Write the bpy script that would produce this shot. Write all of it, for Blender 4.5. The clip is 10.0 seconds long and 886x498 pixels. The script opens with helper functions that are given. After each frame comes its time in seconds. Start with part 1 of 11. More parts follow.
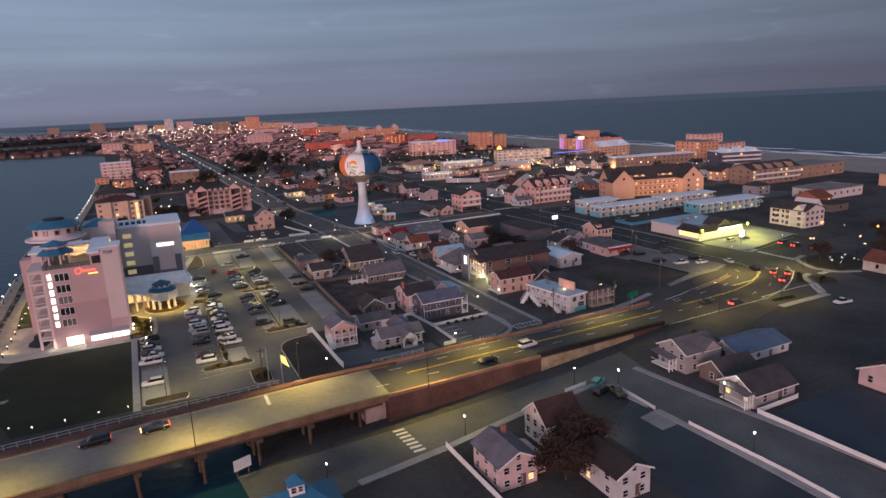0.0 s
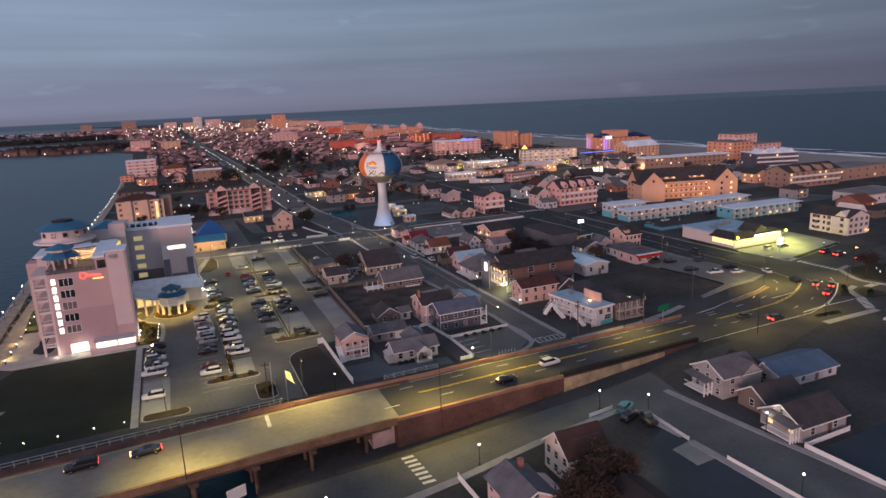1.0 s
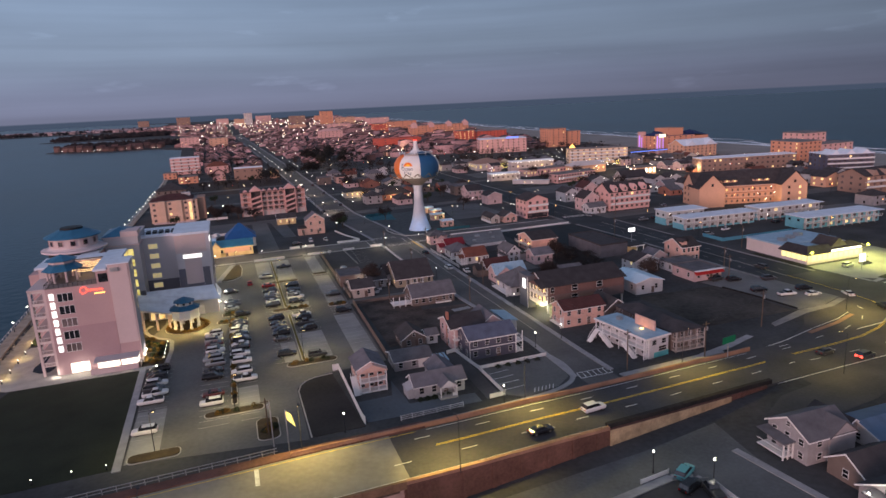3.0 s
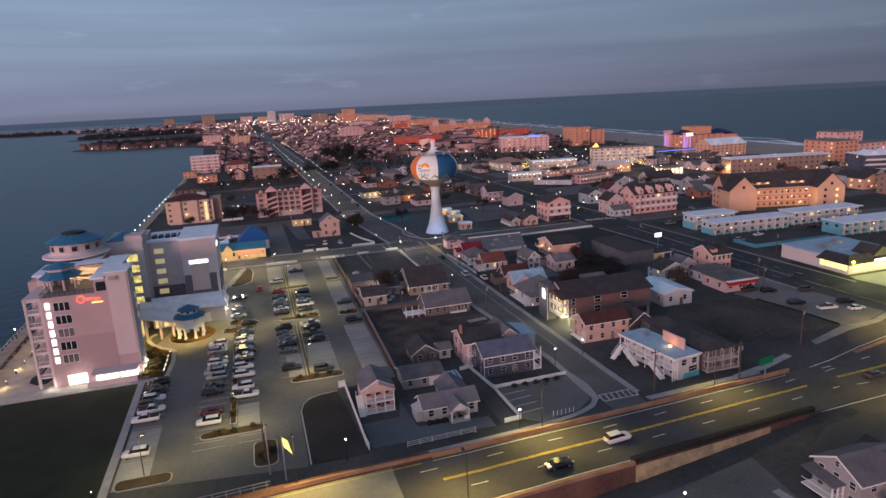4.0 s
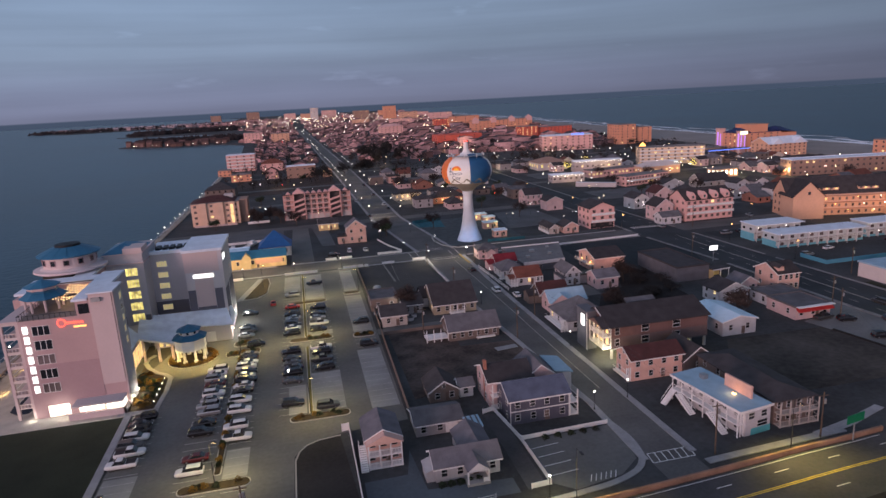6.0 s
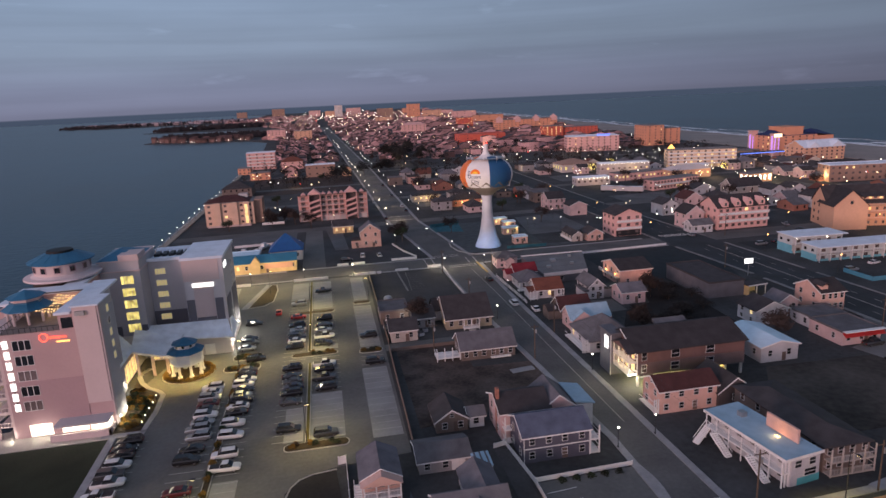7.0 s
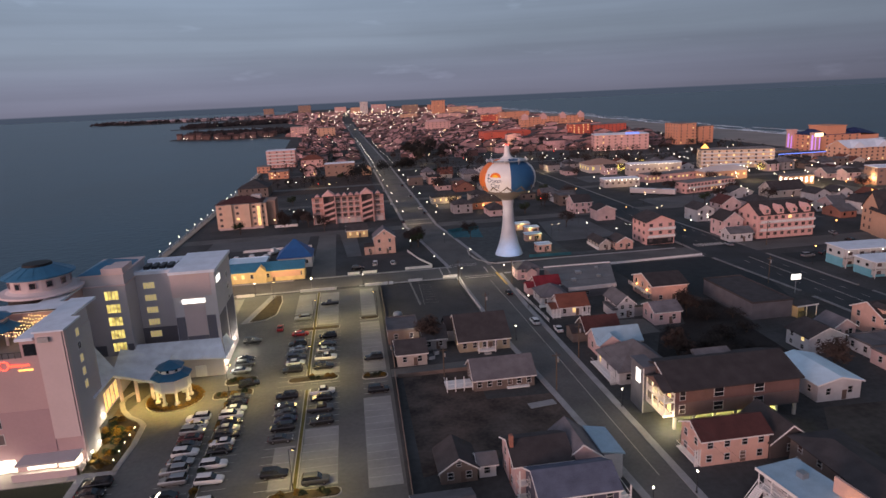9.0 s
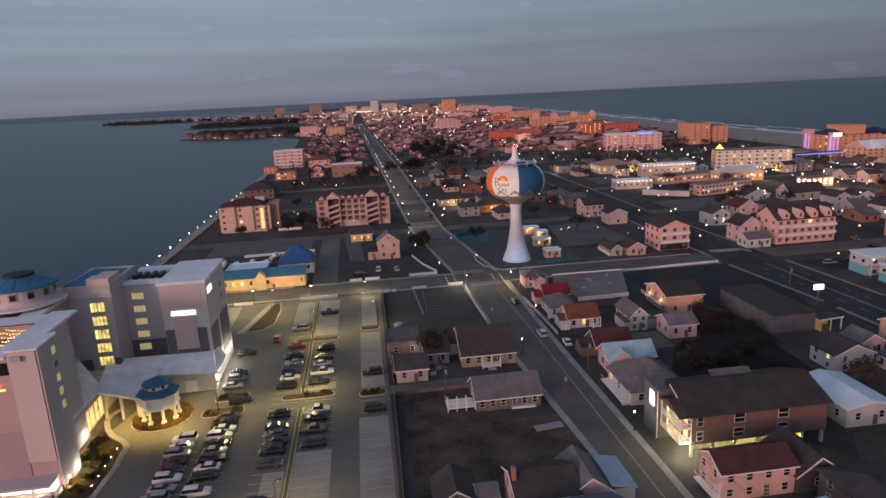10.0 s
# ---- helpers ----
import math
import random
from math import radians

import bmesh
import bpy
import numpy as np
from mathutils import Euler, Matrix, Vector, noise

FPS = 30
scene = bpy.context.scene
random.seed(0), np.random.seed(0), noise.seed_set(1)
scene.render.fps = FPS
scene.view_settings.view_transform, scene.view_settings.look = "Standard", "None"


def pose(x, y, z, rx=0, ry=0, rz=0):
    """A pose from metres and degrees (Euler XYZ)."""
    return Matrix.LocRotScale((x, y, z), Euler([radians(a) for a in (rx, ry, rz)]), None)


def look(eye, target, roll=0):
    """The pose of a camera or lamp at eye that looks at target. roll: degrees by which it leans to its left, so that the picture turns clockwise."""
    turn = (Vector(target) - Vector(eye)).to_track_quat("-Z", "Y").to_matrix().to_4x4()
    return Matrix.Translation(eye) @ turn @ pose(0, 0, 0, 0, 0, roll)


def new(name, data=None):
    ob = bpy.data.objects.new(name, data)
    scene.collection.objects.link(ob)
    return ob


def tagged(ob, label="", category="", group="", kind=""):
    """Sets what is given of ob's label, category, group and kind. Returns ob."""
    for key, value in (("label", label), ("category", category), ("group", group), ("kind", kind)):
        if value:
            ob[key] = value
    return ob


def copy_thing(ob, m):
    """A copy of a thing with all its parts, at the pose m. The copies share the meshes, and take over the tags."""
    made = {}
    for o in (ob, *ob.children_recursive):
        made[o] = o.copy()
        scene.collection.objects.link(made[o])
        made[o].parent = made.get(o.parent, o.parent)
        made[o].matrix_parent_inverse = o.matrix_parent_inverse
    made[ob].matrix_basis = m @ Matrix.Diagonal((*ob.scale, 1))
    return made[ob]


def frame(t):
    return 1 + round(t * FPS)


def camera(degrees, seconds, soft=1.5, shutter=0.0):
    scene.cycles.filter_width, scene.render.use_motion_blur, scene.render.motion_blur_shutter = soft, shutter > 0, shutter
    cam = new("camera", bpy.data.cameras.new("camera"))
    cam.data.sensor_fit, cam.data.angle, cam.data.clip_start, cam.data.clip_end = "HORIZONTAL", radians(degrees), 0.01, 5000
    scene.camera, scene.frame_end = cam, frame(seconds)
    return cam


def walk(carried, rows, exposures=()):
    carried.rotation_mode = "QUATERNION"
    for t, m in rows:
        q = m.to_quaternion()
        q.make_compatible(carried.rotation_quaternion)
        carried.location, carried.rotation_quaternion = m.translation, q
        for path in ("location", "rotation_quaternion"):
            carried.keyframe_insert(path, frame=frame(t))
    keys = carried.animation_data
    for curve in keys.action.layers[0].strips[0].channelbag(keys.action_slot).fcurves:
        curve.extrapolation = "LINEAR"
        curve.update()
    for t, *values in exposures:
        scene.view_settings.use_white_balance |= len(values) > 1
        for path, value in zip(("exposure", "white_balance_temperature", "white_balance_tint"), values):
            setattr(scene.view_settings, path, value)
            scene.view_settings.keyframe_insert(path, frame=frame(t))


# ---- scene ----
cam = camera(69.8, 10.0, 1.52)
PATH = [
    (0, (-105.472, -283.789, 61.396), (-104.656, -282.019, 60.951), -2.8),
    (0.5, (-102.574, -279.661, 61.508), (-101.792, -277.875, 61.062), -2.7),
    (1, (-99.526, -275.392, 61.661), (-98.781, -273.59, 61.214), -2.7),
    (1.5, (-96.401, -271.215, 61.796), (-95.689, -269.4, 61.348), -2.8),
    (2, (-93.49, -266.767, 61.979), (-92.815, -264.939, 61.53), -2.8),
    (2.5, (-90.801, -262.462, 62.096), (-90.159, -260.623, 61.646), -2.8),
    (4, (-83.003, -249.084, 62.839), (-82.461, -247.213, 62.383), -2.9),
    (4.5, (-80.494, -244.577, 62.916), (-79.981, -242.699, 62.459), -2.9),
    (5, (-78.016, -239.875, 62.913), (-77.535, -237.989, 62.456), -2.9),
    (5.5, (-75.688, -235.322, 63.151), (-75.238, -233.428, 62.691), -3.0),
    (5.7, (-74.686, -233.255, 63.21), (-74.25, -231.357, 62.751), -3.0),
    (6.9, (-68.37, -219.273, 63.884), (-68.016, -217.36, 63.421), -2.9),
    (7, (-67.942, -218.238, 63.901), (-67.596, -216.323, 63.439), -2.7),
    (7.5, (-66.297, -213.77, 64.042), (-65.973, -211.852, 63.575), -2.8),
    (8, (-64.892, -209.739, 64.193), (-64.587, -207.819, 63.725), -2.8),
    (8.5, (-63.376, -205.826, 64.329), (-63.092, -203.902, 63.861), -2.8),
    (9, (-61.838, -202.025, 64.488), (-61.57, -200.1, 64.019), -2.7),
    (9.5, (-60.305, -197.976, 64.77), (-60.053, -196.048, 64.299), -2.7),
    (10, (-58.498, -193.907, 65.021), (-58.264, -191.978, 64.55), -2.8),
]
BALANCE = [(0, 0.03, 6600, 10), (1, 0.03, 6560, 10), (2.5, 0.04, 6400, 10), (4, 0.05, 6320, 9.5), (5.7, 0.05, 6250, 9.5), (7, 0.04, 6480, 10), (8, 0.03, 6750, 10), (9, 0.02, 6950, 10), (10, 0.02, 7050, 10)]
walk(cam, [(t, look(eye, aim, lean)) for t, eye, aim, lean in PATH], BALANCE)

# ---- world, sun and large lights ----
world = bpy.data.worlds.new("dusk_sky")
scene.world = world
world.use_nodes = True
wn, wl = world.node_tree.nodes, world.node_tree.links
wn.clear()


def wnode(kind, **kw):
    n = wn.new(kind)
    for k, v in kw.items():
        if k == "operation":
            n.operation = v
        elif k == "blend_type":
            n.blend_type = v
        elif k == "data_type":
            n.data_type = v
    return n


SUN_AZ = radians(226)       # the afterglow stands in the south-west
SUN_DIR = Vector((math.sin(SUN_AZ), math.cos(SUN_AZ), 0.12)).normalized()
w_co = wnode("ShaderNodeTexCoord")
w_sep = wnode("ShaderNodeSeparateXYZ")
wl.new(w_co.outputs["Generated"], w_sep.inputs[0])
w_ramp = wnode("ShaderNodeValToRGB")
wl.new(w_sep.outputs["Z"], w_ramp.inputs[0])
els = w_ramp.color_ramp.elements
els[0].position, els[0].color = 0.0, (0.186, 0.196, 0.286, 1)
els[1].position, els[1].color = 1.0, (0.120, 0.180, 0.290, 1)
for p, c in ((0.03, (0.212, 0.236, 0.342)), (0.08, (0.240, 0.300, 0.412)), (0.17, (0.243, 0.325, 0.460)), (0.40, (0.14, 0.20, 0.31))):
    e = els.new(p)
    e.color = (*c, 1)
# thin stretched cloud
w_map = wnode("ShaderNodeMapping")
w_map.inputs["Scale"].default_value = (1.0, 1.0, 5.0)
wl.new(w_co.outputs["Generated"], w_map.inputs[0])
w_noise = wnode("ShaderNodeTexNoise")
w_noise.inputs["Scale"].default_value = 3.2
w_noise.inputs["Detail"].default_value = 6.0
w_noise.inputs["Roughness"].default_value = 0.55
wl.new(w_map.outputs[0], w_noise.inputs["Vector"])
w_cl = wnode("ShaderNodeMapRange")
w_cl.inputs["From Min"].default_value, w_cl.inputs["From Max"].default_value = 0.3, 0.75
w_cl.inputs["To Min"].default_value, w_cl.inputs["To Max"].default_value = 1.02, 1.17
wl.new(w_noise.outputs["Fac"], w_cl.inputs["Value"])
w_mul = wnode("ShaderNodeVectorMath", operation="SCALE")
wl.new(w_ramp.outputs["Color"], w_mul.inputs[0])
# the western sky keeps more light than the eastern
w_az = wnode("ShaderNodeMath", operation="MULTIPLY_ADD")
w_az.inputs[1].default_value, w_az.inputs[2].default_value = -0.37, 0.822
wl.new(w_sep.outputs["X"], w_az.inputs[0])
w_cz = wnode("ShaderNodeMath", operation="MULTIPLY")
wl.new(w_cl.outputs[0], w_cz.inputs[0])
# brightest in the north-north-east, where thin cloud still holds light
w_off = wnode("ShaderNodeMath", operation="ADD")
w_off.inputs[1].default_value = -0.28
wl.new(w_sep.outputs["X"], w_off.inputs[0])
w_sq = wnode("ShaderNodeMath", operation="MULTIPLY")
wl.new(w_off.outputs[0], w_sq.inputs[0])
wl.new(w_off.outputs[0], w_sq.inputs[1])
w_fall = wnode("ShaderNodeMapRange")
w_fall.inputs["From Min"].default_value, w_fall.inputs["From Max"].default_value = 0.0, 0.5
w_fall.inputs["To Min"].default_value, w_fall.inputs["To Max"].default_value = 1.10, 0.92
wl.new(w_sq.outputs[0], w_fall.inputs["Value"])
w_azf = wnode("ShaderNodeMath", operation="MULTIPLY")
wl.new(w_az.outputs[0], w_azf.inputs[0])
wl.new(w_fall.outputs[0], w_azf.inputs[1])
# long flat banks of darker cloud low over the horizon
w_map3 = wnode("ShaderNodeMapping")
w_map3.inputs["Scale"].default_value = (0.7, 0.7, 26.0)
wl.new(w_co.outputs["Generated"], w_map3.inputs[0])
w_noise3 = wnode("ShaderNodeTexNoise")
w_noise3.inputs["Scale"].default_value, w_noise3.inputs["Detail"].default_value = 1.6, 3.0
wl.new(w_map3.outputs[0], w_noise3.inputs["Vector"])
w_bank = wnode("ShaderNodeMapRange")
w_bank.inputs["From Min"].default_value, w_bank.inputs["From Max"].default_value = 0.35, 0.65
w_bank.inputs["To Min"].default_value, w_bank.inputs["To Max"].default_value = 0.90, 1.06
wl.new(w_noise3.outputs["Fac"], w_bank.inputs["Value"])
w_azb = wnode("ShaderNodeMath", operation="MULTIPLY")
wl.new(w_azf.outputs[0], w_azb.inputs[0])
wl.new(w_bank.outputs[0], w_azb.inputs[1])
wl.new(w_azb.outputs[0], w_cz.inputs[1])
wl.new(w_cz.outputs[0], w_mul.inputs["Scale"])
# a few small lit wisps
w_map2 = wnode("ShaderNodeMapping")
w_map2.inputs["Scale"].default_value = (1.6, 1.6, 7.0)
wl.new(w_co.outputs["Generated"], w_map2.inputs[0])
w_noise2 = wnode("ShaderNodeTexNoise")
w_noise2.inputs["Scale"].default_value, w_noise2.inputs["Detail"].default_value = 5.5, 4.0
wl.new(w_map2.outputs[0], w_noise2.inputs["Vector"])
w_wisp = wnode("ShaderNodeMapRange")
w_wisp.inputs["From Min"].default_value, w_wisp.inputs["From Max"].default_value = 0.655, 0.90
w_wisp.inputs["To Min"].default_value, w_wisp.inputs["To Max"].default_value = 1.0, 1.5
wl.new(w_noise2.outputs["Fac"], w_wisp.inputs["Value"])
w_mulw = wnode("ShaderNodeVectorMath", operation="SCALE")
wl.new(w_mul.outputs[0], w_mulw.inputs[0])
wl.new(w_wisp.outputs[0], w_mulw.inputs["Scale"])
# afterglow, widest in the south-west
w_dot = wnode("ShaderNodeVectorMath", operation="DOT_PRODUCT")
w_dot.inputs[1].default_value = SUN_DIR
wl.new(w_co.outputs["Generated"], w_dot.inputs[0])
w_gl = wnode("ShaderNodeMapRange")
w_gl.interpolation_type = "SMOOTHSTEP"
w_gl.inputs["From Min"].default_value, w_gl.inputs["From Max"].default_value = 0.0, 1.0
wl.new(w_dot.outputs["Value"], w_gl.inputs["Value"])
w_glow = wnode("ShaderNodeVectorMath", operation="SCALE")
w_glow.inputs[0].default_value = (0.46, 0.37, 0.42)
wl.new(w_gl.outputs[0], w_glow.inputs["Scale"])
w_sky = wnode("ShaderNodeTexSky")
w_sky.sky_type, w_sky.sun_disc = "NISHITA", False
w_sky.sun_elevation, w_sky.sun_rotation = radians(-2.0), SUN_AZ
w_nish = wnode("ShaderNodeVectorMath", operation="SCALE")
w_nish.inputs["Scale"].default_value = 0.02
wl.new(w_sky.outputs[0], w_nish.inputs[0])
w_add = wnode("ShaderNodeVectorMath", operation="ADD")
w_add2 = wnode("ShaderNodeVectorMath", operation="ADD")
wl.new(w_mulw.outputs[0], w_add.inputs[0])
wl.new(w_glow.outputs[0], w_add.inputs[1])
wl.new(w_add.outputs[0], w_add2.inputs[0])
wl.new(w_nish.outputs[0], w_add2.inputs[1])
# open sea under the true horizon
w_hz = wnode("ShaderNodeMapRange")
w_hz.inputs["From Min"].default_value, w_hz.inputs["From Max"].default_value = -0.0045, -0.0025
wl.new(w_sep.outputs["Z"], w_hz.inputs["Value"])
w_mix = wnode("ShaderNodeMix", data_type="RGBA")
w_mix.inputs[6].default_value = (0.060, 0.080, 0.125, 1)
wl.new(w_hz.outputs[0], w_mix.inputs[0])
wl.new(w_add2.outputs[0], w_mix.inputs[7])
w_bg = wnode("ShaderNodeBackground")
w_bg.inputs["Strength"].default_value = 1.0
w_out = wnode("ShaderNodeOutputWorld")
wl.new(w_mix.outputs[2], w_bg.inputs["Color"])
wl.new(w_bg.outputs[0], w_out.inputs["Surface"])

sun = new("sun", bpy.data.lights.new("sun", "SUN"))
sun.data.energy, sun.data.angle, sun.data.color = 1.62, radians(14), (1.0, 0.58, 0.52)
sun.matrix_world = look(SUN_DIR * 100 + Vector((0, 0, 1)), (0, 0, 0))


def lamp(x, y, z, watts, color, size=0.4, aim=None, cone=0):
    """A point lamp, or a spot where aim is given."""
    data = bpy.data.lights.new("lamp_light", "SPOT" if aim else "POINT")
    data.energy, data.color, data.shadow_soft_size = watts, color, size
    ob = new("lamp_light", data)
    ob.matrix_world = look((x, y, z), aim) if aim else pose(x, y, z)
    if aim:
        data.spot_size, data.spot_blend = radians(cone), 0.6
    return ob


WARM, SODIUM, COOL, LED = (1.0, 0.74, 0.36), (1.0, 0.74, 0.17), (0.85, 0.92, 1.0), (1.0, 0.93, 0.78)

# ---- materials ----
MATS = {}


def mat(name, col, rough=0.8, metal=0.0, var=0.22, scale=0.35, fine=5.0, bump=0.12, rnd=0.0, spec=0.3, stretch=(1, 1, 1), isl=0.0):
    """A painted or mineral surface with broad stains, fine grain and slight relief."""
    if name in MATS:
        return MATS[name]
    m = bpy.data.materials.new(name)
    m.use_nodes = True
    n, l = m.node_tree.nodes, m.node_tree.links
    b = n["Principled BSDF"]
    geo = n.new("ShaderNodeNewGeometry")
    mp = n.new("ShaderNodeMapping")
    mp.inputs["Scale"].default_value = stretch
    l.new(geo.outputs["Position"], mp.inputs[0])
    broad, grain = n.new("ShaderNodeTexNoise"), n.new("ShaderNodeTexNoise")
    broad.inputs["Scale"].default_value, broad.inputs["Detail"].default_value = scale, 5.0
    grain.inputs["Scale"].default_value, grain.inputs["Detail"].default_value = fine, 3.0
    l.new(mp.outputs[0], broad.inputs["Vector"])
    l.new(mp.outputs[0], grain.inputs["Vector"])
    add = n.new("ShaderNodeMath")
    add.operation = "MULTIPLY_ADD"
    add.inputs[1].default_value = 0.45
    l.new(grain.outputs["Fac"], add.inputs[0])
    l.new(broad.outputs["Fac"], add.inputs[2])
    rng = n.new("ShaderNodeMapRange")
    rng.inputs["From Min"].default_value, rng.inputs["From Max"].default_value = 0.45, 1.0
    rng.inputs["To Min"].default_value, rng.inputs["To Max"].default_value = 1 - var, 1 + var
    l.new(add.outputs[0], rng.inputs["Value"])
    last = rng.outputs[0]
    if rnd or isl:
        info = n.new("ShaderNodeNewGeometry" if isl else "ShaderNodeObjectInfo")
        r2 = n.new("ShaderNodeMapRange")
        r2.inputs["To Min"].default_value, r2.inputs["To Max"].default_value = 1 - rnd - isl, 1 + rnd + isl
        l.new(info.outputs["Random Per Island" if isl else "Random"], r2.inputs["Value"])
        mm = n.new("ShaderNodeMath")
        mm.operation = "MULTIPLY"
        l.new(last, mm.inputs[0])
        l.new(r2.outputs[0], mm.inputs[1])
        last = mm.outputs[0]
    sc = n.new("ShaderNodeVectorMath")
    sc.operation = "SCALE"
    sc.inputs[0].default_value = col
    l.new(last, sc.inputs["Scale"])
    l.new(sc.outputs[0], b.inputs["Base Color"])
    b.inputs["Roughness"].default_value, b.inputs["Metallic"].default_value = rough, metal
    b.inputs["Specular IOR Level"].default_value = spec
    if bump:
        bp = n.new("ShaderNodeBump")
        bp.inputs["Strength"].default_value, bp.inputs["Distance"].default_value = bump, 0.05
        l.new(grain.outputs["Fac"], bp.inputs["Height"])
        l.new(bp.outputs[0], b.inputs["Normal"])
    MATS[name] = m
    return m


def lined(name, col, gap, axis=2, depth=0.25, rough=0.75, var=0.18, rnd=0.0):
    """Siding, standing seams or shingle courses: lines at a true spacing along one axis of the thing."""
    if name in MATS:
        return MATS[name]
    m = mat(name, col, rough, 0, var, 0.4, 6.0, 0, rnd)
    n, l = m.node_tree.nodes, m.node_tree.links
    b = n["Principled BSDF"]
    tc, sep = n.new("ShaderNodeTexCoord"), n.new("ShaderNodeSeparateXYZ")
    l.new(tc.outputs["Object"], sep.inputs[0])
    div = n.new("ShaderNodeMath")
    div.operation = "DIVIDE"
    div.inputs[1].default_value = gap
    l.new(sep.outputs[axis], div.inputs[0])
    fr = n.new("ShaderNodeMath")
    fr.operation = "FRACT"
    l.new(div.outputs[0], fr.inputs[0])
    bp = n.new("ShaderNodeBump")
    bp.inputs["Strength"].default_value, bp.inputs["Distance"].default_value = depth * 2, 0.04
    l.new(fr.outputs[0], bp.inputs["Height"])
    l.new(bp.outputs[0], b.inputs["Normal"])
    return m


def glow(name, col, power, sample=False):
    """What gives off light: bulbs, lit panes, lit signs, and strips that imitate light on walls."""
    if name in MATS:
        return MATS[name]
    m = bpy.data.materials.new(name)
    m.use_nodes = True
    b = m.node_tree.nodes["Principled BSDF"]
    b.inputs["Base Color"].default_value = (*[c * 0.8 for c in col], 1)
    b.inputs["Emission Color"].default_value = (*col, 1)
    b.inputs["Emission Strength"].default_value = power
    m.cycles.emission_sampling = "AUTO" if sample else "NONE"
    MATS[name] = m
    return m


def lit_pane(name, col, power):
    """A lit window: curtains and furniture break up the light behind the glass."""
    m = glow(name, col, power)
    n, l = m.node_tree.nodes, m.node_tree.links
    geo, no, rg = n.new("ShaderNodeNewGeometry"), n.new("ShaderNodeTexNoise"), n.new("ShaderNodeMapRange")
    no.inputs["Scale"].default_value, no.inputs["Detail"].default_value = 0.9, 3
    l.new(geo.outputs["Position"], no.inputs["Vector"])
    rg.inputs["From Min"].default_value, rg.inputs["From Max"].default_value = 0.32, 0.68
    rg.inputs["To Min"].default_value, rg.inputs["To Max"].default_value = power * 0.25, power * 1.5
    l.new(no.outputs["Fac"], rg.inputs["Value"])
    l.new(rg.outputs[0], n["Principled BSDF"].inputs["Emission Strength"])
    return m


ASPHALT = mat("asphalt", (0.066, 0.065, 0.067), 0.85, var=0.35, scale=0.09, fine=1.6, bump=0.1)
STREET = mat("street_asphalt", (0.118, 0.113, 0.110), 0.85, var=0.32, scale=0.09, fine=1.4, bump=0.1)
LOT = mat("lot_asphalt", (0.132, 0.130, 0.125), 0.85, var=0.3, scale=0.07, fine=1.2, bump=0.1)
LOT_PALE = mat("pale_lot_concrete", (0.26, 0.26, 0.255), 0.85, var=0.22, scale=0.15, fine=1.5)
DECK = mat("bridge_concrete", (0.24, 0.225, 0.195), 0.85, var=0.25, scale=0.12, fine=1.0)
CONCRETE = mat("concrete", (0.36, 0.35, 0.335), 0.88, var=0.25, scale=0.3, fine=2.5)
WALK = mat("pavement_concrete", (0.30, 0.295, 0.30), 0.9, var=0.22, scale=0.3, fine=2.0, rnd=0.08)
SOIL = mat("winter_ground", (0.054, 0.055, 0.056), 0.95, var=0.5, scale=0.06, fine=0.9, bump=0.4)
LAWN = mat("winter_grass", (0.022, 0.027, 0.014), 0.95, var=0.35, scale=0.12, fine=2.5, bump=0.5)
SAND = mat("beach_sand", (0.31, 0.275, 0.25), 0.95, var=0.2, scale=0.02, fine=0.3, bump=0.2)
BARE = mat("dark_bare_soil", (0.034, 0.030, 0.028), 0.95, var=0.4, scale=0.12, fine=1.5, bump=0.5)
WHITE_PAINT = mat("road_paint_white", (0.72, 0.72, 0.70), 0.7, var=0.25, scale=1.0, fine=8, bump=0.05)
YELLOW_PAINT = mat("road_paint_yellow", (0.75, 0.52, 0.06), 0.7, var=0.25, scale=1.0, fine=8, bump=0.05)
RUST_CONC = mat("stained_red_concrete", (0.125, 0.064, 0.050), 0.9, var=0.4, scale=0.25, fine=2.0)
BARRIER = mat("weathered_barrier", (0.29, 0.17, 0.115), 0.9, var=0.3, scale=0.3, fine=3.0)
STEEL = mat("galvanised_steel", (0.42, 0.43, 0.44), 0.45, 0.8, var=0.15, scale=2, fine=12, bump=0.03)
DARK_STEEL = mat("dark_painted_steel", (0.035, 0.036, 0.04), 0.5, 0.3, var=0.2, scale=2, fine=10, bump=0.03)
WOODPOLE = mat("weathered_pole_wood", (0.10, 0.075, 0.055), 0.9, var=0.3, scale=2, fine=10)
WHITE = mat("white_paint", (0.74, 0.73, 0.72), 0.6, var=0.1, scale=0.5, fine=4, bump=0.04)
WHITE_ROOF = mat("white_membrane_roof", (0.72, 0.78, 0.86), 0.55, var=0.12, scale=0.3, fine=2, bump=0.05)
DUSK_GLASS = mat("dusk_glass", (0.13, 0.105, 0.105), 0.25, 0.0, var=0.5, scale=0.15, fine=1.0, bump=0.0, rnd=0.4, spec=0.5)
GLASS = mat("dark_window_glass", (0.018, 0.021, 0.026), 0.06, 0.0, var=0.25, scale=1.0, fine=4, bump=0.0, spec=0.8)
PANE_WARM = lit_pane("warm_lit_pane", (1.0, 0.70, 0.30), 1.0)
PANE_YEL = lit_pane("yellow_lit_pane", (1.0, 0.78, 0.22), 1.0)
PANE_WHITE = lit_pane("white_lit_pane", (1.0, 0.93, 0.78), 1.8)
BULB_W = glow("white_bulb", (1.0, 0.92, 0.74), 9.0)
BULB_Y = glow("sodium_bulb", (1.0, 0.70, 0.28), 10.0)
BULB_R = glow("red_light", (1.0, 0.06, 0.04), 5.0)
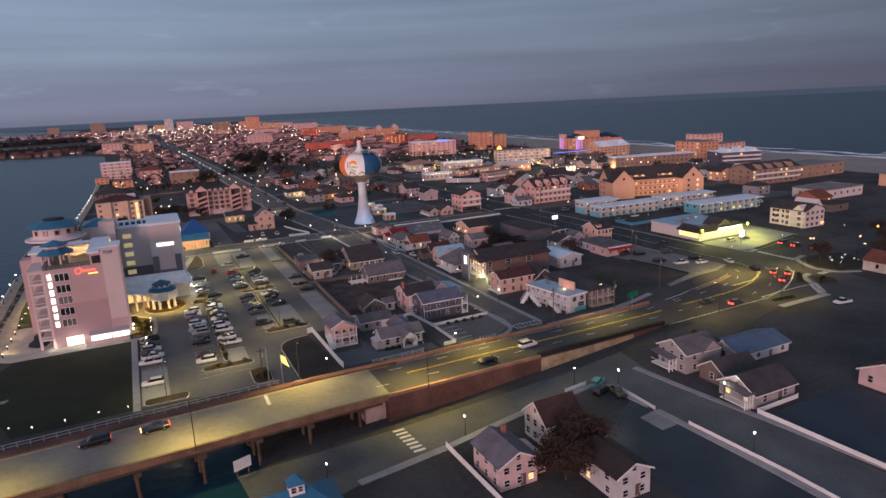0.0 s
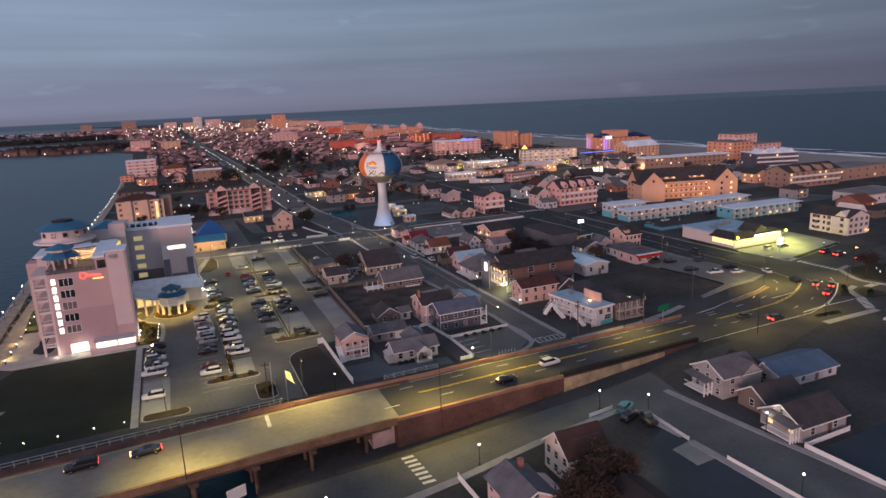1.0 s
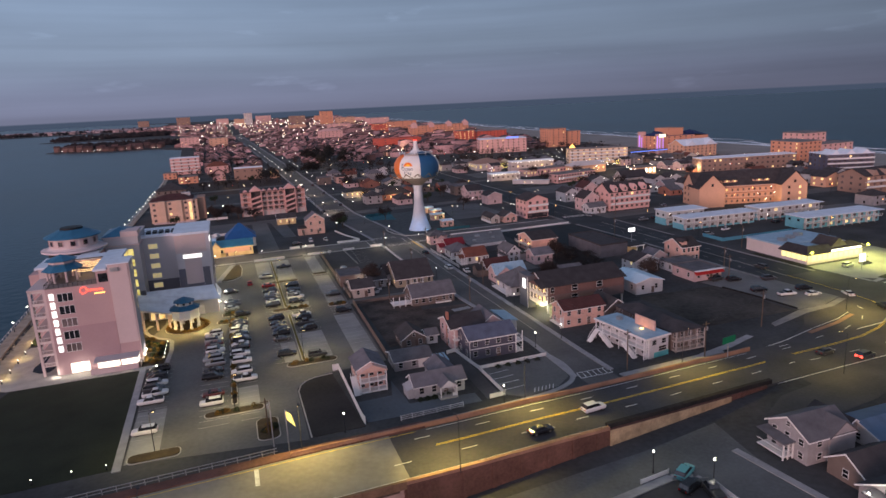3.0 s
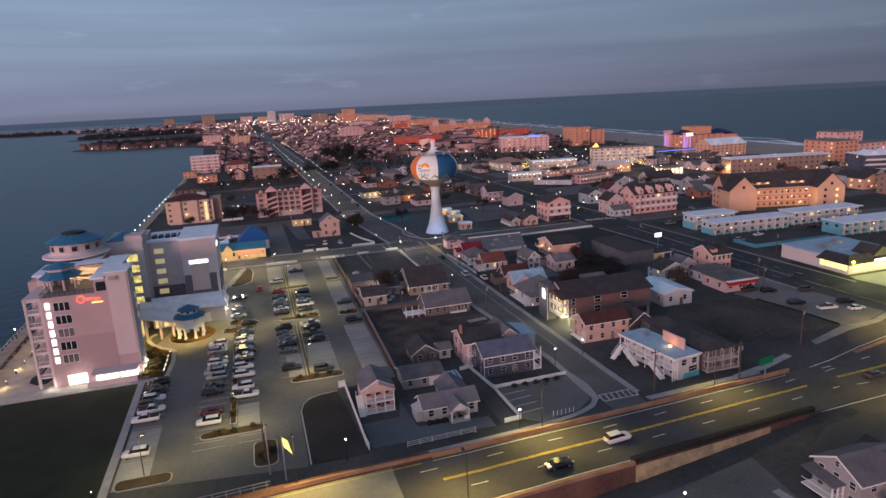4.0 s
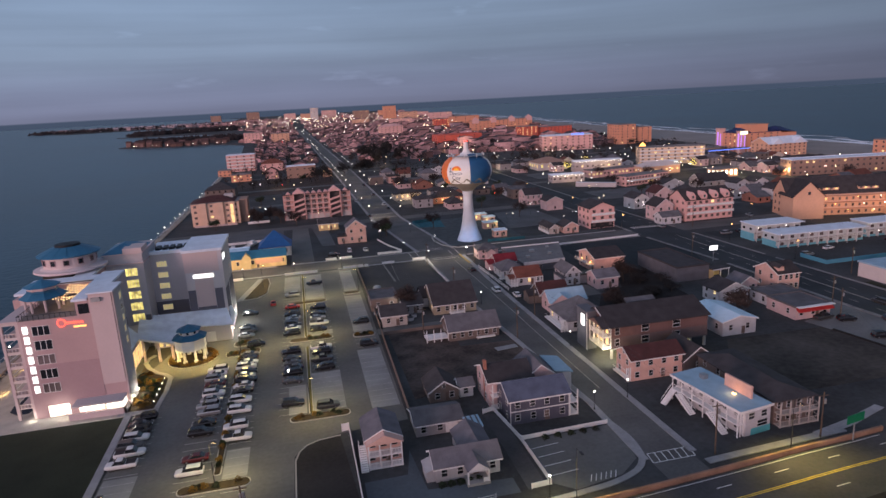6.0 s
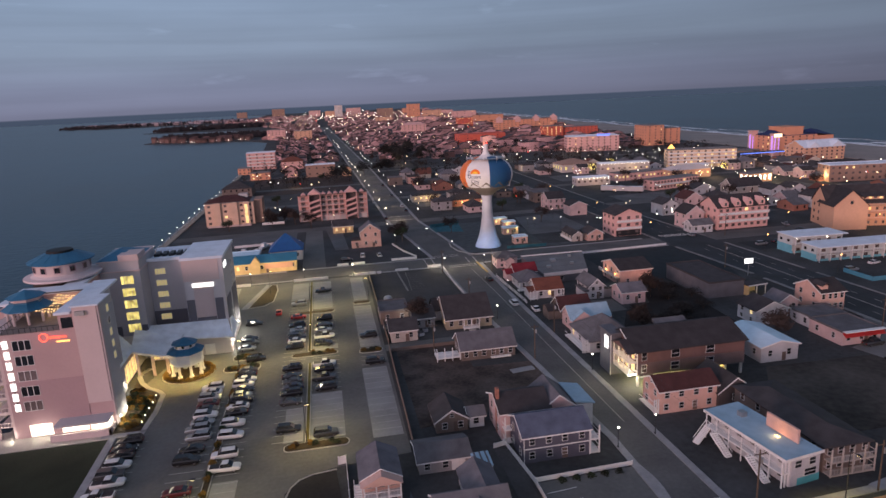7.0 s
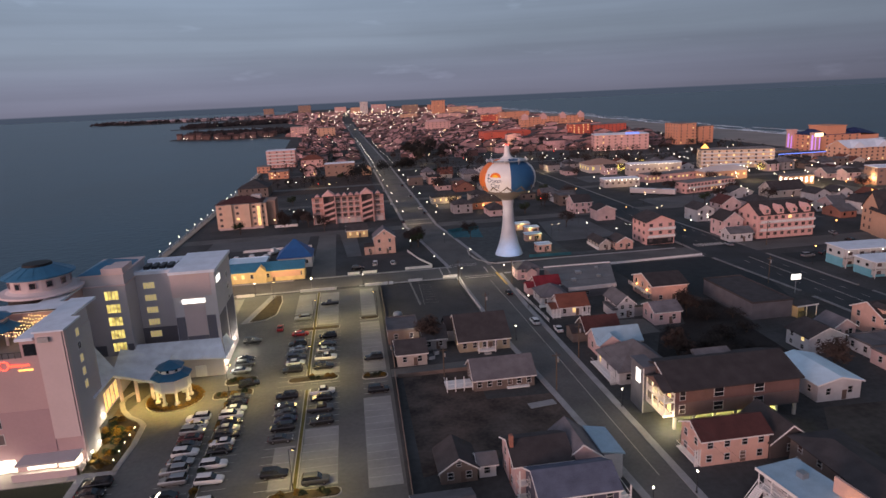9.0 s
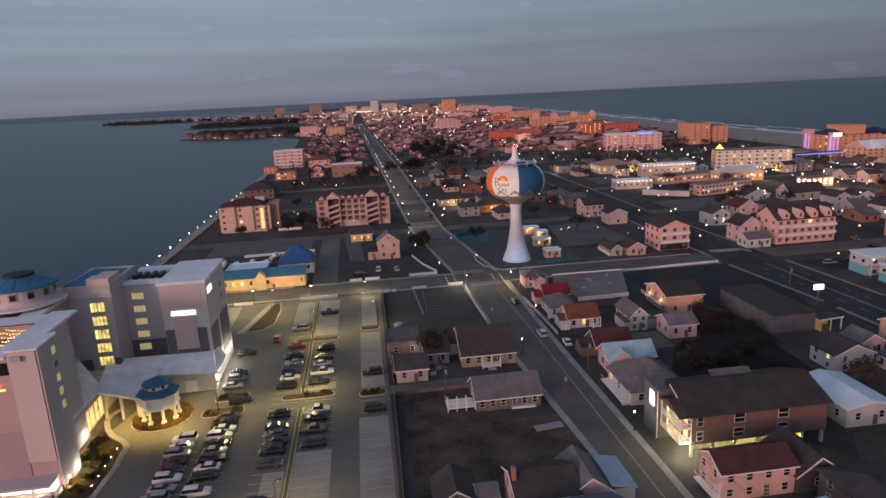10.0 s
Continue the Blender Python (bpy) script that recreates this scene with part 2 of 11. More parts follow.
BULB_O = glow("orange_bulb", (1.0, 0.42, 0.12), 8.0)
SIGN_W = glow("white_sign_light", (1.0, 0.97, 0.93), 1.9)
SIGN_RED = glow("red_neon", (1.0, 0.09, 0.05), 3.2)
SIGN_OR = glow("orange_neon", (1.0, 0.5, 0.12), 2.5)
SIGN_BLUE = glow("blue_neon", (0.16, 0.28, 1.0), 1.3)
SIGN_PURPLE = glow("purple_wash_light", (0.52, 0.26, 1.0), 1.0)
RUBBER = mat("tyre_rubber", (0.015, 0.015, 0.016), 0.85, bump=0)
RIM = mat("alloy_rim", (0.4, 0.4, 0.41), 0.35, 0.9, bump=0)
BLUE_ROOF = lined("blue_metal_roof", (0.035, 0.15, 0.26), 0.5, 0, 0.2, 0.4)


# ---- mesh building ----
class Shell:
    """Gathers vertices and faces of one mesh."""

    def __init__(self):
        self.v, self.f = [], []

    def add(self, vs, fs):
        k = len(self.v)
        self.v += [tuple(p) for p in vs]
        self.f += [[k + i for i in f] for f in fs]
        return self

    def box(self, x0, y0, z0, x1, y1, z1):
        return self.add([(x0, y0, z0), (x1, y0, z0), (x1, y1, z0), (x0, y1, z0), (x0, y0, z1), (x1, y0, z1), (x1, y1, z1), (x0, y1, z1)],
                        [(3, 2, 1, 0), (4, 5, 6, 7), (0, 1, 5, 4), (1, 2, 6, 5), (2, 3, 7, 6), (3, 0, 4, 7)])

    def prism(self, pts, z0, z1):
        n = len(pts)
        a = sum(pts[i][0] * pts[(i + 1) % n][1] - pts[(i + 1) % n][0] * pts[i][1] for i in range(n))
        if a < 0:
            pts = pts[::-1]
        return self.add([(*p[:2], z0) for p in pts] + [(*p[:2], z1) for p in pts],
                        [list(range(n))[::-1], list(range(n, 2 * n))] + [(i, (i + 1) % n, n + (i + 1) % n, n + i) for i in range(n)])

    def lathe(self, prof, n=16, cx=0.0, cy=0.0, a0=0.0):
        k = len(prof)
        vs = [(cx + r * math.cos(a0 + 2 * math.pi * i / n), cy + r * math.sin(a0 + 2 * math.pi * i / n), z) for i in range(n) for r, z in prof]
        fs = [(i * k + j, ((i + 1) % n) * k + j, ((i + 1) % n) * k + j + 1, i * k + j + 1) for i in range(n) for j in range(k - 1)]
        fs += [[i * k for i in range(n)][::-1], [i * k + k - 1 for i in range(n)]]
        return self.add(vs, fs)

    def cyl(self, x, y, z0, z1, r, n=10, r2=None):
        return self.lathe([(r, z0), (r if r2 is None else r2, z1)], n, x, y)

    def tube(self, p, q, r, n=6, r2=None):
        p, q = Vector(p), Vector(q)
        d = (q - p).normalized()
        s = d.orthogonal().normalized()
        t = d.cross(s)
        r2 = r if r2 is None else r2
        ring = [s * math.cos(2 * math.pi * i / n) + t * math.sin(2 * math.pi * i / n) for i in range(n)]
        return self.add([p + c * r for c in ring] + [q + c * r2 for c in ring],
                        [(i, (i + 1) % n, n + (i + 1) % n, n + i) for i in range(n)] + [list(range(n))[::-1], list(range(n, 2 * n))])

    def slab(self, quad, t):
        """A quad thickened downwards."""
        return self.add([*quad, *[(x, y, z - t) for x, y, z in quad]], [(0, 1, 2, 3), (7, 6, 5, 4), (0, 4, 5, 1), (1, 5, 6, 2), (2, 6, 7, 3), (3, 7, 4, 0)])

    def lattice(self, xs, zs, hole, y0, y1):
        """A frame in one piece: a grid of cells in x and z, some of them holes, between two depths."""
        k, ids = len(self.v), {}

        def at(i, j, y):
            key = (i, j, y)
            if key not in ids:
                ids[key] = k + len(ids)
                self.v.append((xs[i], y, zs[j]))
            return ids[key]

        nx, nz = len(xs) - 1, len(zs) - 1
        solid = [[not hole(i, j) for j in range(nz)] for i in range(nx)]
        for i in range(nx):
            for j in range(nz):
                if not solid[i][j]:
                    continue
                self.f.append([at(i, j, y0), at(i + 1, j, y0), at(i + 1, j + 1, y0), at(i, j + 1, y0)])
                self.f.append([at(i, j + 1, y1), at(i + 1, j + 1, y1), at(i + 1, j, y1), at(i, j, y1)])
                for di, dj, a, b in ((-1, 0, (i, j + 1), (i, j)), (1, 0, (i + 1, j), (i + 1, j + 1)), (0, -1, (i, j), (i + 1, j)), (0, 1, (i + 1, j + 1), (i, j + 1))):
                    u, v = i + di, j + dj
                    if not (0 <= u < nx and 0 <= v < nz and solid[u][v]):
                        self.f.append([at(*a, y0), at(*a, y1), at(*b, y1), at(*b, y0)])
        return self

    def bar(self, x0, y0, x1, y1, w, z0, z1):
        """A wall or kerb of width w between two plan points."""
        d = math.hypot(x1 - x0, y1 - y0)
        nx, ny = -(y1 - y0) / d * w / 2, (x1 - x0) / d * w / 2
        return self.prism([(x0 - nx, y0 - ny), (x1 - nx, y1 - ny), (x1 + nx, y1 + ny), (x0 + nx, y0 + ny)], z0, z1)

    def mesh(self, name, material):
        me = bpy.data.meshes.new(name)
        me.from_pydata(self.v, [], self.f)
        me.materials.append(material)
        me.validate()
        return me


def part(name, shell, material, parent=None, label="", smooth=False):
    """Links a shell as one mesh object under a thing or a part."""
    me = shell.mesh(name, material) if isinstance(shell, Shell) else shell
    ob = new(name, me)
    if smooth:
        me.shade_smooth()
    if parent:
        ob.parent = parent
    if label:
        ob["label"] = label
    return ob


def put(name, mesh, parent, x, y, z, rz=0.0, label=""):
    """A part that shares its mesh with alike parts, at a place in its parent."""
    ob = new(name, mesh)
    ob.parent = parent
    ob.matrix_basis = pose(x, y, z, 0, 0, rz)
    if label:
        ob["label"] = label
    return ob


def thing(name, label, category, x=0, y=0, z=0, rz=0, group="", kind=""):
    ob = new(name)
    ob.empty_display_size = 0.3
    ob.matrix_basis = pose(x, y, z, 0, 0, rz)
    return tagged(ob, label, category, group, kind)


def single(name, shell, material, label, category="", kind="structure", group="", smooth=False):
    return tagged(part(name, shell, material, None, "", smooth), label, category, group, kind)


CACHE = {}


def cached(key, make):
    if key not in CACHE:
        CACHE[key] = make()
    return CACHE[key]

# ---- land, water, roads ----
SHORE = [(-128, -700), (-118, -300), (-104, -215), (-96, -188), (-93, -172), (-96, -160), (-104, -152), (-138, -146), (-152, -110), (-156, -60), (-158, 10),
         (-149, 70), (-148, 150), (-147, 225), (-147, 310), (-150, 480), (-152, 733), (-165, 1000), (-215, 1098), (-310, 1118), (-425, 1190), (-415, 1260), (-300, 1370), (-230, 1500),
         (-330, 1740), (-590, 1850), (-560, 1930), (-330, 2080), (-420, 2500), (-700, 2760), (-1000, 2730), (-1290, 3150), (-800, 3330), (-420, 3700), (-450, 4800), (-1150, 6000), (-1560, 6430), (700, 7600), (560, 3000), (470, 1500), (430, 935), (408, 500), (400, 250), (395, 0), (400, -400), (410, -700)]
single("ground", Shell().prism(SHORE, -3.0, 0.0), SOIL, "flat sandy winter ground of the barrier island", "ground")
m = mat("sea_water", (0.008, 0.043, 0.072), 0.3, var=0.3, scale=0.004, fine=0.02, bump=0, spec=0.105)
nt = m.node_tree
wave, wgeo, wbump = nt.nodes.new("ShaderNodeTexNoise"), nt.nodes.new("ShaderNodeNewGeometry"), nt.nodes.new("ShaderNodeBump")
wave.inputs["Scale"].default_value, wave.inputs["Detail"].default_value = 0.25, 6
nt.links.new(wgeo.outputs["Position"], wave.inputs["Vector"])
wbump.inputs["Strength"].default_value, wbump.inputs["Distance"].default_value = 0.5, 0.6
nt.links.new(wave.outputs["Fac"], wbump.inputs["Height"])
nt.links.new(wbump.outputs[0], nt.nodes["Principled BSDF"].inputs["Normal"])
single("water", Shell().add([(-30000, -30000, -1.1), (30000, -30000, -1.1), (30000, 30000, -1.1), (-30000, 30000, -1.1)], [(0, 1, 2, 3)]), m,
       "dark blue-grey sea and bay water with small ripples", "water")
FAR = mat("far_shore_woods", (0.030, 0.034, 0.050), 0.95, var=0.3, scale=0.002, fine=0.02)
far = Shell()
rng = random.Random(5)
for k in range(120):
    x = -12500 + k * 105
    y = 15800 + 260 * math.sin(k * .21)
    far.box(x, y + rng.random() * 90, -1, x + 112, y + 400, 14 + rng.random() * 22)
single("backdrop", far, FAR, "low wooded far shore across the bay", "backdrop")
# beach and surf
bx = [(-700, 410), (-300, 400), (0, 395), (250, 400), (500, 408), (935, 430), (1500, 470), (3000, 560)]
s, f1 = Shell(), Shell()
frng = random.Random(3)
for (y0, x0), (y1, x1) in zip(bx, bx[1:]):
    s.slab([(x0 - 12, y0, 0.30), (x0 + 62, y0, -1.0), (x1 + 62, y1, -1.0), (x1 - 12, y1, 0.30)], 1.2)
    s.slab([(x0 - 40, y0, 0.35), (x0 - 12, y0, 0.30), (x1 - 12, y1, 0.30), (x1 - 40, y1, 0.35)], 1.2)
    n = max(4, int((y1 - y0) / 14))
    for i in range(n):
        ya, yb = y0 + (y1 - y0) * i / n, y0 + (y1 - y0) * (i + 1) / n
        xa = x0 + (x1 - x0) * i / n
        for row in range(4):
            o = [58 + row * 15 + 6 * math.sin(q * .023 + row * 2.1) + 3 * math.sin(q * .11 + row) for q in (ya, yb)]
            w = [max(.6, (10 - row * 1.6) * (.75 + .45 * math.sin(q * .05 + row * 1.7) + frng.uniform(-.12, .12))) for q in (ya, yb)]
            if row < 2 or math.sin(ya * .031 + row * 2.6) > -.2:
                f1.slab([(xa + o[0], ya, -0.98), (xa + o[0] + w[0], ya, -0.98), (xa + o[1] + w[1], yb, -0.98), (xa + o[1], yb, -0.98)], 0.1)
single("beach", s, SAND, "pale sand beach along the ocean", "beach")
single("surf", f1, mat("surf_foam", (0.85, 0.87, 0.9), 0.8, var=0.25, scale=0.1, fine=0.8), "white surf breaking along the beach", "surf", "stuff")


def flat(name, pts, material, label, z=0.02, category="", kind="structure", base=-0.3):
    return single(name, Shell().prism(pts, base, z), material, label, category or name.split("_")[0], kind)


# avenue running north, its kerbs and pavements
AV = [(-150, -18.6, -10.4), (-140, -18.6, -10.6), (-117, -18.2, -10.9), (-82, -20.6, -11.2), (-49, -23.2, -11.6), (-20, -24.6, -11.8), (18, -25.6, -11.0), (31, -26.5, -12.0), (117, -35.5, -21.0), (400, -40, -24), (700, -46, -30), (1620, -66, -50)]
s = Shell()
for (y0, a0, b0), (y1, a1, b1) in zip(AV, AV[1:]):
    s.add([(a0, y0, 0.03), (b0, y0, 0.03), (b1, y1, 0.03), (a1, y1, 0.03)], [(0, 1, 2, 3)])
single("road_avenue", s, STREET, "dark worn asphalt avenue running through town", "road")
for side, idx in (("west", 1), ("east", 2)):
    s = Shell()
    for r0, r1 in zip(AV[1:], AV[2:]):
        if r0[0] == 18:
            continue
        x0, x1 = r0[idx], r1[idx]
        w = -1.4 if idx == 1 else 1.4
        q = [(x0, r0[0]), (x0 + w, r0[0]), (x1 + w, r1[0]), (x1, r1[0])]
        s.prism(q, -0.2, 0.16)
    single("pavement_" + side, s, WALK, "pale concrete pavement with a raised kerb beside the avenue", "pavement")
# cross streets
for i, (y, w, x0, x1, tilt) in enumerate([(25.0, 13.4, -150, 330, 0.01), (117, 10, -146, 360, 0.02), (205, 9, -146, 360, 0.02), (292, 9, -146, 360, 0.02), (380, 9, -148, 370, 0.02), (470, 9, -148, 370, 0.02), (560, 9, -150, 370, 0.02), (700, 9, -150, 380, 0.02)]):
    s = Shell().add([(x0, y - w / 2 + tilt * x0, 0.035), (x1, y - w / 2 + tilt * x1, 0.035), (x1, y + w / 2 + tilt * x1, 0.035), (x0, y + w / 2 + tilt * x0, 0.035)], [(0, 1, 2, 3)])
    single("road_cross_%d" % (i + 1), s, STREET, "narrow asphalt cross street between the blocks", "road")
s = Shell()
for x0, x1, y in ((-112, -80, 16.9), (-62, -27, 17.2), (-9, 70, 18.0), (-112, -86, 31.6), (-80, -28, 32.0), (-8, 66, 32.7)):
    s.box(x0, y - 0.6, -0.2, x1, y + 0.6, 0.16)
single("pavement_cross", s, WALK, "pale concrete pavement along the cross street", "pavement")
# eastern avenue and the junction
EA = [(-700, 74, 93), (-190, 74, 95), (-100, 76, 96), (-30, 75, 94), (20, 72, 93), (117, 72, 90), (400, 76, 90), (1500, 90, 104)]
s = Shell()
for (y0, a0, b0), (y1, a1, b1) in zip(EA, EA[1:]):
    s.add([(a0, y0, 0.04), (b0, y0, 0.04), (b1, y1, 0.04), (a1, y1, 0.04)], [(0, 1, 2, 3)])
single("road_boulevard", s, mat("boulevard_asphalt", (0.038, 0.043, 0.047), 0.85, var=0.35, scale=0.09, fine=1.6, bump=0.1), "wide dark asphalt boulevard with faded lines", "road")
s = Shell()
for r0, r1 in zip(EA[2:6], EA[3:7]):
    for idx, w in ((1, -1.2), (2, 1.0)):
        x0, x1 = r0[idx], r1[idx]
        y0 = r0[0] + 8 if r0[0] in (20, 117) else r0[0]
        s.prism([(x0, y0), (x0 + w, y0), (x1 + w, r1[0] - 6), (x1, r1[0] - 6)], -0.2, 0.17)
single("pavement_boulevard", s, mat("worn_kerb_concrete", (0.22, 0.215, 0.21), 0.9, var=0.3, scale=0.3, fine=2.0), "pale concrete pavement beside the boulevard", "pavement")
s = Shell()
for k in range(26):
    y = -95 + k * 9
    if not 12 < y < 36:
        s.box(79.9, y, 0, 80.05, y + 3, 0.052)
        s.box(88.9, y, 0, 89.05, y + 3, 0.052)
s.box(84.2, -100, 0, 84.35, 12, 0.052)
s.box(84.6, -100, 0, 84.75, 12, 0.052)
single("trim_boulevard_lines", s, mat("faded_road_paint", (0.4, 0.38, 0.34), 0.8), "faded lane lines painted on the boulevard", "road marking")

# ---- highway and bridge ----
RZ = [(-320, 11.0), (-200, 9.0), (-133, 7.2), (-105, 6.5), (-80, 5.8), (-68, 5.3), (-57, 4.8), (-41, 3.9), (-26, 2.8), (-8.6, 1.7), (15, 0.4), (32, 0.06), (60, 0.05)]


def road_z(x):
    return float(np.interp(x, [a for a, _ in RZ], [b for _, b in RZ]))


def north_y(x):
    return -150.9 + 0.106 * x + 0.045 * min(max(x + 55, 0), 65)


def run(sh, x0, x1, v0, v1, dz0, dz1, step=6.0):
    """A solid band that follows the highway: v metres south of its north edge, between two heights over the road."""
    n = max(1, int(math.ceil((x1 - x0) / step)))
    xs = [x0 + (x1 - x0) * i / n for i in range(n + 1)]
    vs = []
    for x in xs:
        z, y = road_z(x), north_y(x)
        vs += [(x, y - v0, z + dz0), (x, y - v1, z + dz0), (x, y - v1, z + dz1), (x, y - v0, z + dz1)]
    fs = [(0, 1, 2, 3), (4 * n + 3, 4 * n + 2, 4 * n + 1, 4 * n)]
    for i in range(n):
        a, b = 4 * i, 4 * i + 4
        fs += [(a + j, b + j, b + (j + 1) % 4, a + (j + 1) % 4) for j in range(4)]
    return sh.add(vs, fs)


single("road_bridge_deck", run(Shell(), -320, -67, -0.4, 15.0, -0.7, 0.0), DECK, "pale worn concrete bridge deck under sodium light", "bridge deck")
s = run(Shell(), -67, 40, -0.3, 14.9, -0.5, 0.0)
single("road_highway", s, ASPHALT, "four-lane asphalt highway coming down off the bridge", "road")
s = run(Shell(), -68, 30, 0.4, 14.6, -7.0, -0.55)
single("wall_embankment", s, RUST_CONC, "earth fill under the highway ramp", "wall")
s = run(Shell(), -68, 14, 14.9, 15.3, -7, 0.15)
ret = single("wall_retaining", s, RUST_CONC, "red-brown stained concrete retaining wall of the ramp", "wall")
s = Shell()
for k in range(14):
    x = -64 + k * 5.4
    run(s, x, x + 0.7, 15.3, 15.45, -6.0, 0.1, 2)
part("pilaster", s, RUST_CONC, ret)
# lit stretch of the ramp wall: the golden lamp light is in the tan colour
single("wall_pale_facing", run(Shell(), -28.6, 3, 15.45, 15.62, -6, 0.1), mat("tan_lit_concrete", (0.46, 0.33, 0.20), 0.9, var=0.4, scale=0.4, fine=2.0), "pale concrete ramp wall facing with golden light in its tan colour", "wall")
single("trim_hedge", run(Shell(), -28.6, 16, 13.9, 14.8, 0, 0.95, 1.5), mat("dark_parapet", (0.028, 0.026, 0.024), 0.95, var=0.4, scale=0.8, fine=5, bump=0.6), "dark overgrown parapet of the ramp", "parapet")
single("trim_coping", run(Shell(), -68, -28.6, 14.75, 15.45, 0.15, 0.75), BARRIER, "low concrete parapet on top of the retaining wall", "parapet")
single("trim_barrier_north", run(Shell(), -84, 26, -1.0, -0.6, -2.5, 0.8), BARRIER, "orange-lit concrete barrier along the highway", "barrier")
# dark brown for girders and piers: shade under the deck put into the colour
BENT = mat("shaded_bent_concrete", (0.085, 0.058, 0.045), 0.9, var=0.4, scale=0.4, fine=2.5)
single("trim_parapet_south", run(Shell(), -320, -68, 14.6, 15.2, -0.7, 0.6), mat("stained_parapet", (0.17, 0.105, 0.066), 0.9, var=0.4, scale=0.35, fine=2.5), "weathered concrete bridge parapet", "parapet")
single("pavement_bridge", run(Shell(), -320, -60, -2.6, -0.4, -0.5, 0.22), RUST_CONC, "reddish concrete footway along the bridge", "pavement")
s = Shell()
for v in (1.5, 4.8, 8.1, 11.4, 14.2):
    run(s, -320, -69, v - 0.35, v + 0.35, -1.5, -0.7, 12)
single("wall_girders", s, BENT, "girders under the bridge deck with shade in their dark colour", "girder")
# bridge railing on the north side
rail = thing("bridge_railing", "grey steel pedestrian railing along the bridge footway", "railing", kind="structure")
part("rail", run(run(Shell(), -320, -86, -2.75, -2.65, 1.15, 1.25), -320, -86, -2.75, -2.65, 0.62, 0.70), STEEL, rail)
post_me = Shell().box(-0.06, -0.06, 0, 0.06, 0.06, 1.25).mesh("post", STEEL)
for k in range(64):
    x = -210 + k * 1.96
    put("post", post_me, rail, x, north_y(x) + 2.7, road_z(x))
# bents of piers
for x in (-74.4, -84.6, -94.2, -103.8, -114, -125, -137, -150, -164, -180):
    b = thing("bridge_pier", "concrete pier bent carrying the bridge deck", "pier", x, north_y(x) - 7.2, 0, 6, group="piers of the bridge", kind="structure")
    z = road_z(x)
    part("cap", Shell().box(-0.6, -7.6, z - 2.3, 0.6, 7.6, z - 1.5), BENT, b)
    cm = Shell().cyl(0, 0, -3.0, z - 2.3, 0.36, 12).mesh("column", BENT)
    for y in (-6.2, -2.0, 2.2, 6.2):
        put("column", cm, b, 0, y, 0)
s = Shell().prism([(-72.4, -171.6), (-68.0, -171.2), (-68.0, -160), (-72.4, -160)], -0.5, 3.4)
single("wall_abutment", s, mat("pale_abutment", (0.50, 0.36, 0.32), 0.9, var=0.3), "pale pink concrete abutment block under the bridge end", "wall")
# lane lines
yl, wd = Shell(), Shell()
run(yl, -60, 24, 5.75, 5.9, 0, 0.012)
run(yl, -60, 24, 6.1, 6.25, 0, 0.012)
BEND = [(24, -151.4), (33, -150.6), (46, -150.0), (57, -149.0), (66, -146.6), (75, -142.6), (80.5, -138.5), (84, -131), (85.2, -120), (84.8, -100)]
for a, b in zip(BEND, BEND[1:]):
    for o in (0, .45):
        yl.bar(a[0], a[1] + o, b[0], b[1] + o, .15, 0, .07)
for k in range(9):
    x = -49.4 - 12.1 + k * 12.05
    for v, o in ((2.7, 0.0), (9.2, -5.4)):
        run(wd, x + o - 1.5, x + o + 1.5, v - 0.08, v + 0.08, 0, 0.012)
run(wd, -90, -89.3, 0.3, 5.2, 0, 0.012)
run(wd, -320, 16, 13.6, 13.75, 0, 0.012)
run(yl, -320, -62, 0.25, 0.37, 0, 0.012)
run(wd, -60, 24, 0.25, 0.37, 0, 0.012)
for line in ([(16, -161), (41, -160), (58, -159.4), (65, -157.6), (74, -154), (82, -150), (88.5, -145.6), (94, -139)], [(24, -145.7), (39, -143.0), (51, -139.8), (63, -137.2), (70, -134.5)]):
    for a, b in zip(line, line[1:]):
        wd.bar(*a, *b, .15, 0, .07)
for line in ([(34, -145.6), (46, -145.2), (58, -143.4), (68, -140.2), (75.5, -134.6), (79, -126)], [(34, -154.6), (46, -154.8), (58, -154.3), (69, -151.4), (79, -146), (86, -138.6), (90, -128)]):
    for a, b in zip(line, line[1:]):
        d_ = math.hypot(b[0] - a[0], b[1] - a[1])
        wd.bar(*a, a[0] + (b[0] - a[0]) * 3 / d_, a[1] + (b[1] - a[1]) * 3 / d_, .15, 0, .07)
single("trim_yellow_lines", yl, YELLOW_PAINT, "double yellow centre line on the highway", "road marking")
single("trim_white_lines", wd, WHITE_PAINT, "dashed white lane lines on the highway", "road marking")
jn = [(24, -164), (24, -147.2), (40, -143.2), (52, -136.5), (60, -129), (66, -118), (74, -100), (98, -100), (104, -118), (120, -122), (200, -118), (200, -134), (120, -138), (106, -140), (98, -170), (96, -240), (74, -240), (74, -164), (52, -167), (30, -174), (14, -176), (6, -170), (14, -165.5)]
flat("road_junction", jn, ASPHALT, "dark asphalt junction where the highway meets the boulevard", 0.045, "road")
s = Shell()
for k in range(9):
    s.box(103.2, -120 - k * 1.75, 0, 105.4, -119.2 - k * 1.75, 0.058)
for k in range(9):
    s.bar(80.0 - k * .72, -157.3 - k * .85, 83.2 - k * .75, -157.7 - k * .88, .45, 0, .058)
single("trim_median", Shell().bar(48, -141.8, 60, -139.4, 1.1, 0, .2).bar(60, -139.4, 69, -136.4, 1.1, 0, .2), BARRIER, "raised kerb strip at the edge of the junction", "kerb")
WALK_J = [(111.9, -132.4), (105.6, -134), (103.3, -136.6), (100.2, -141.6), (98.4, -146.2), (100.4, -153.1), (107.2, -156.4)]
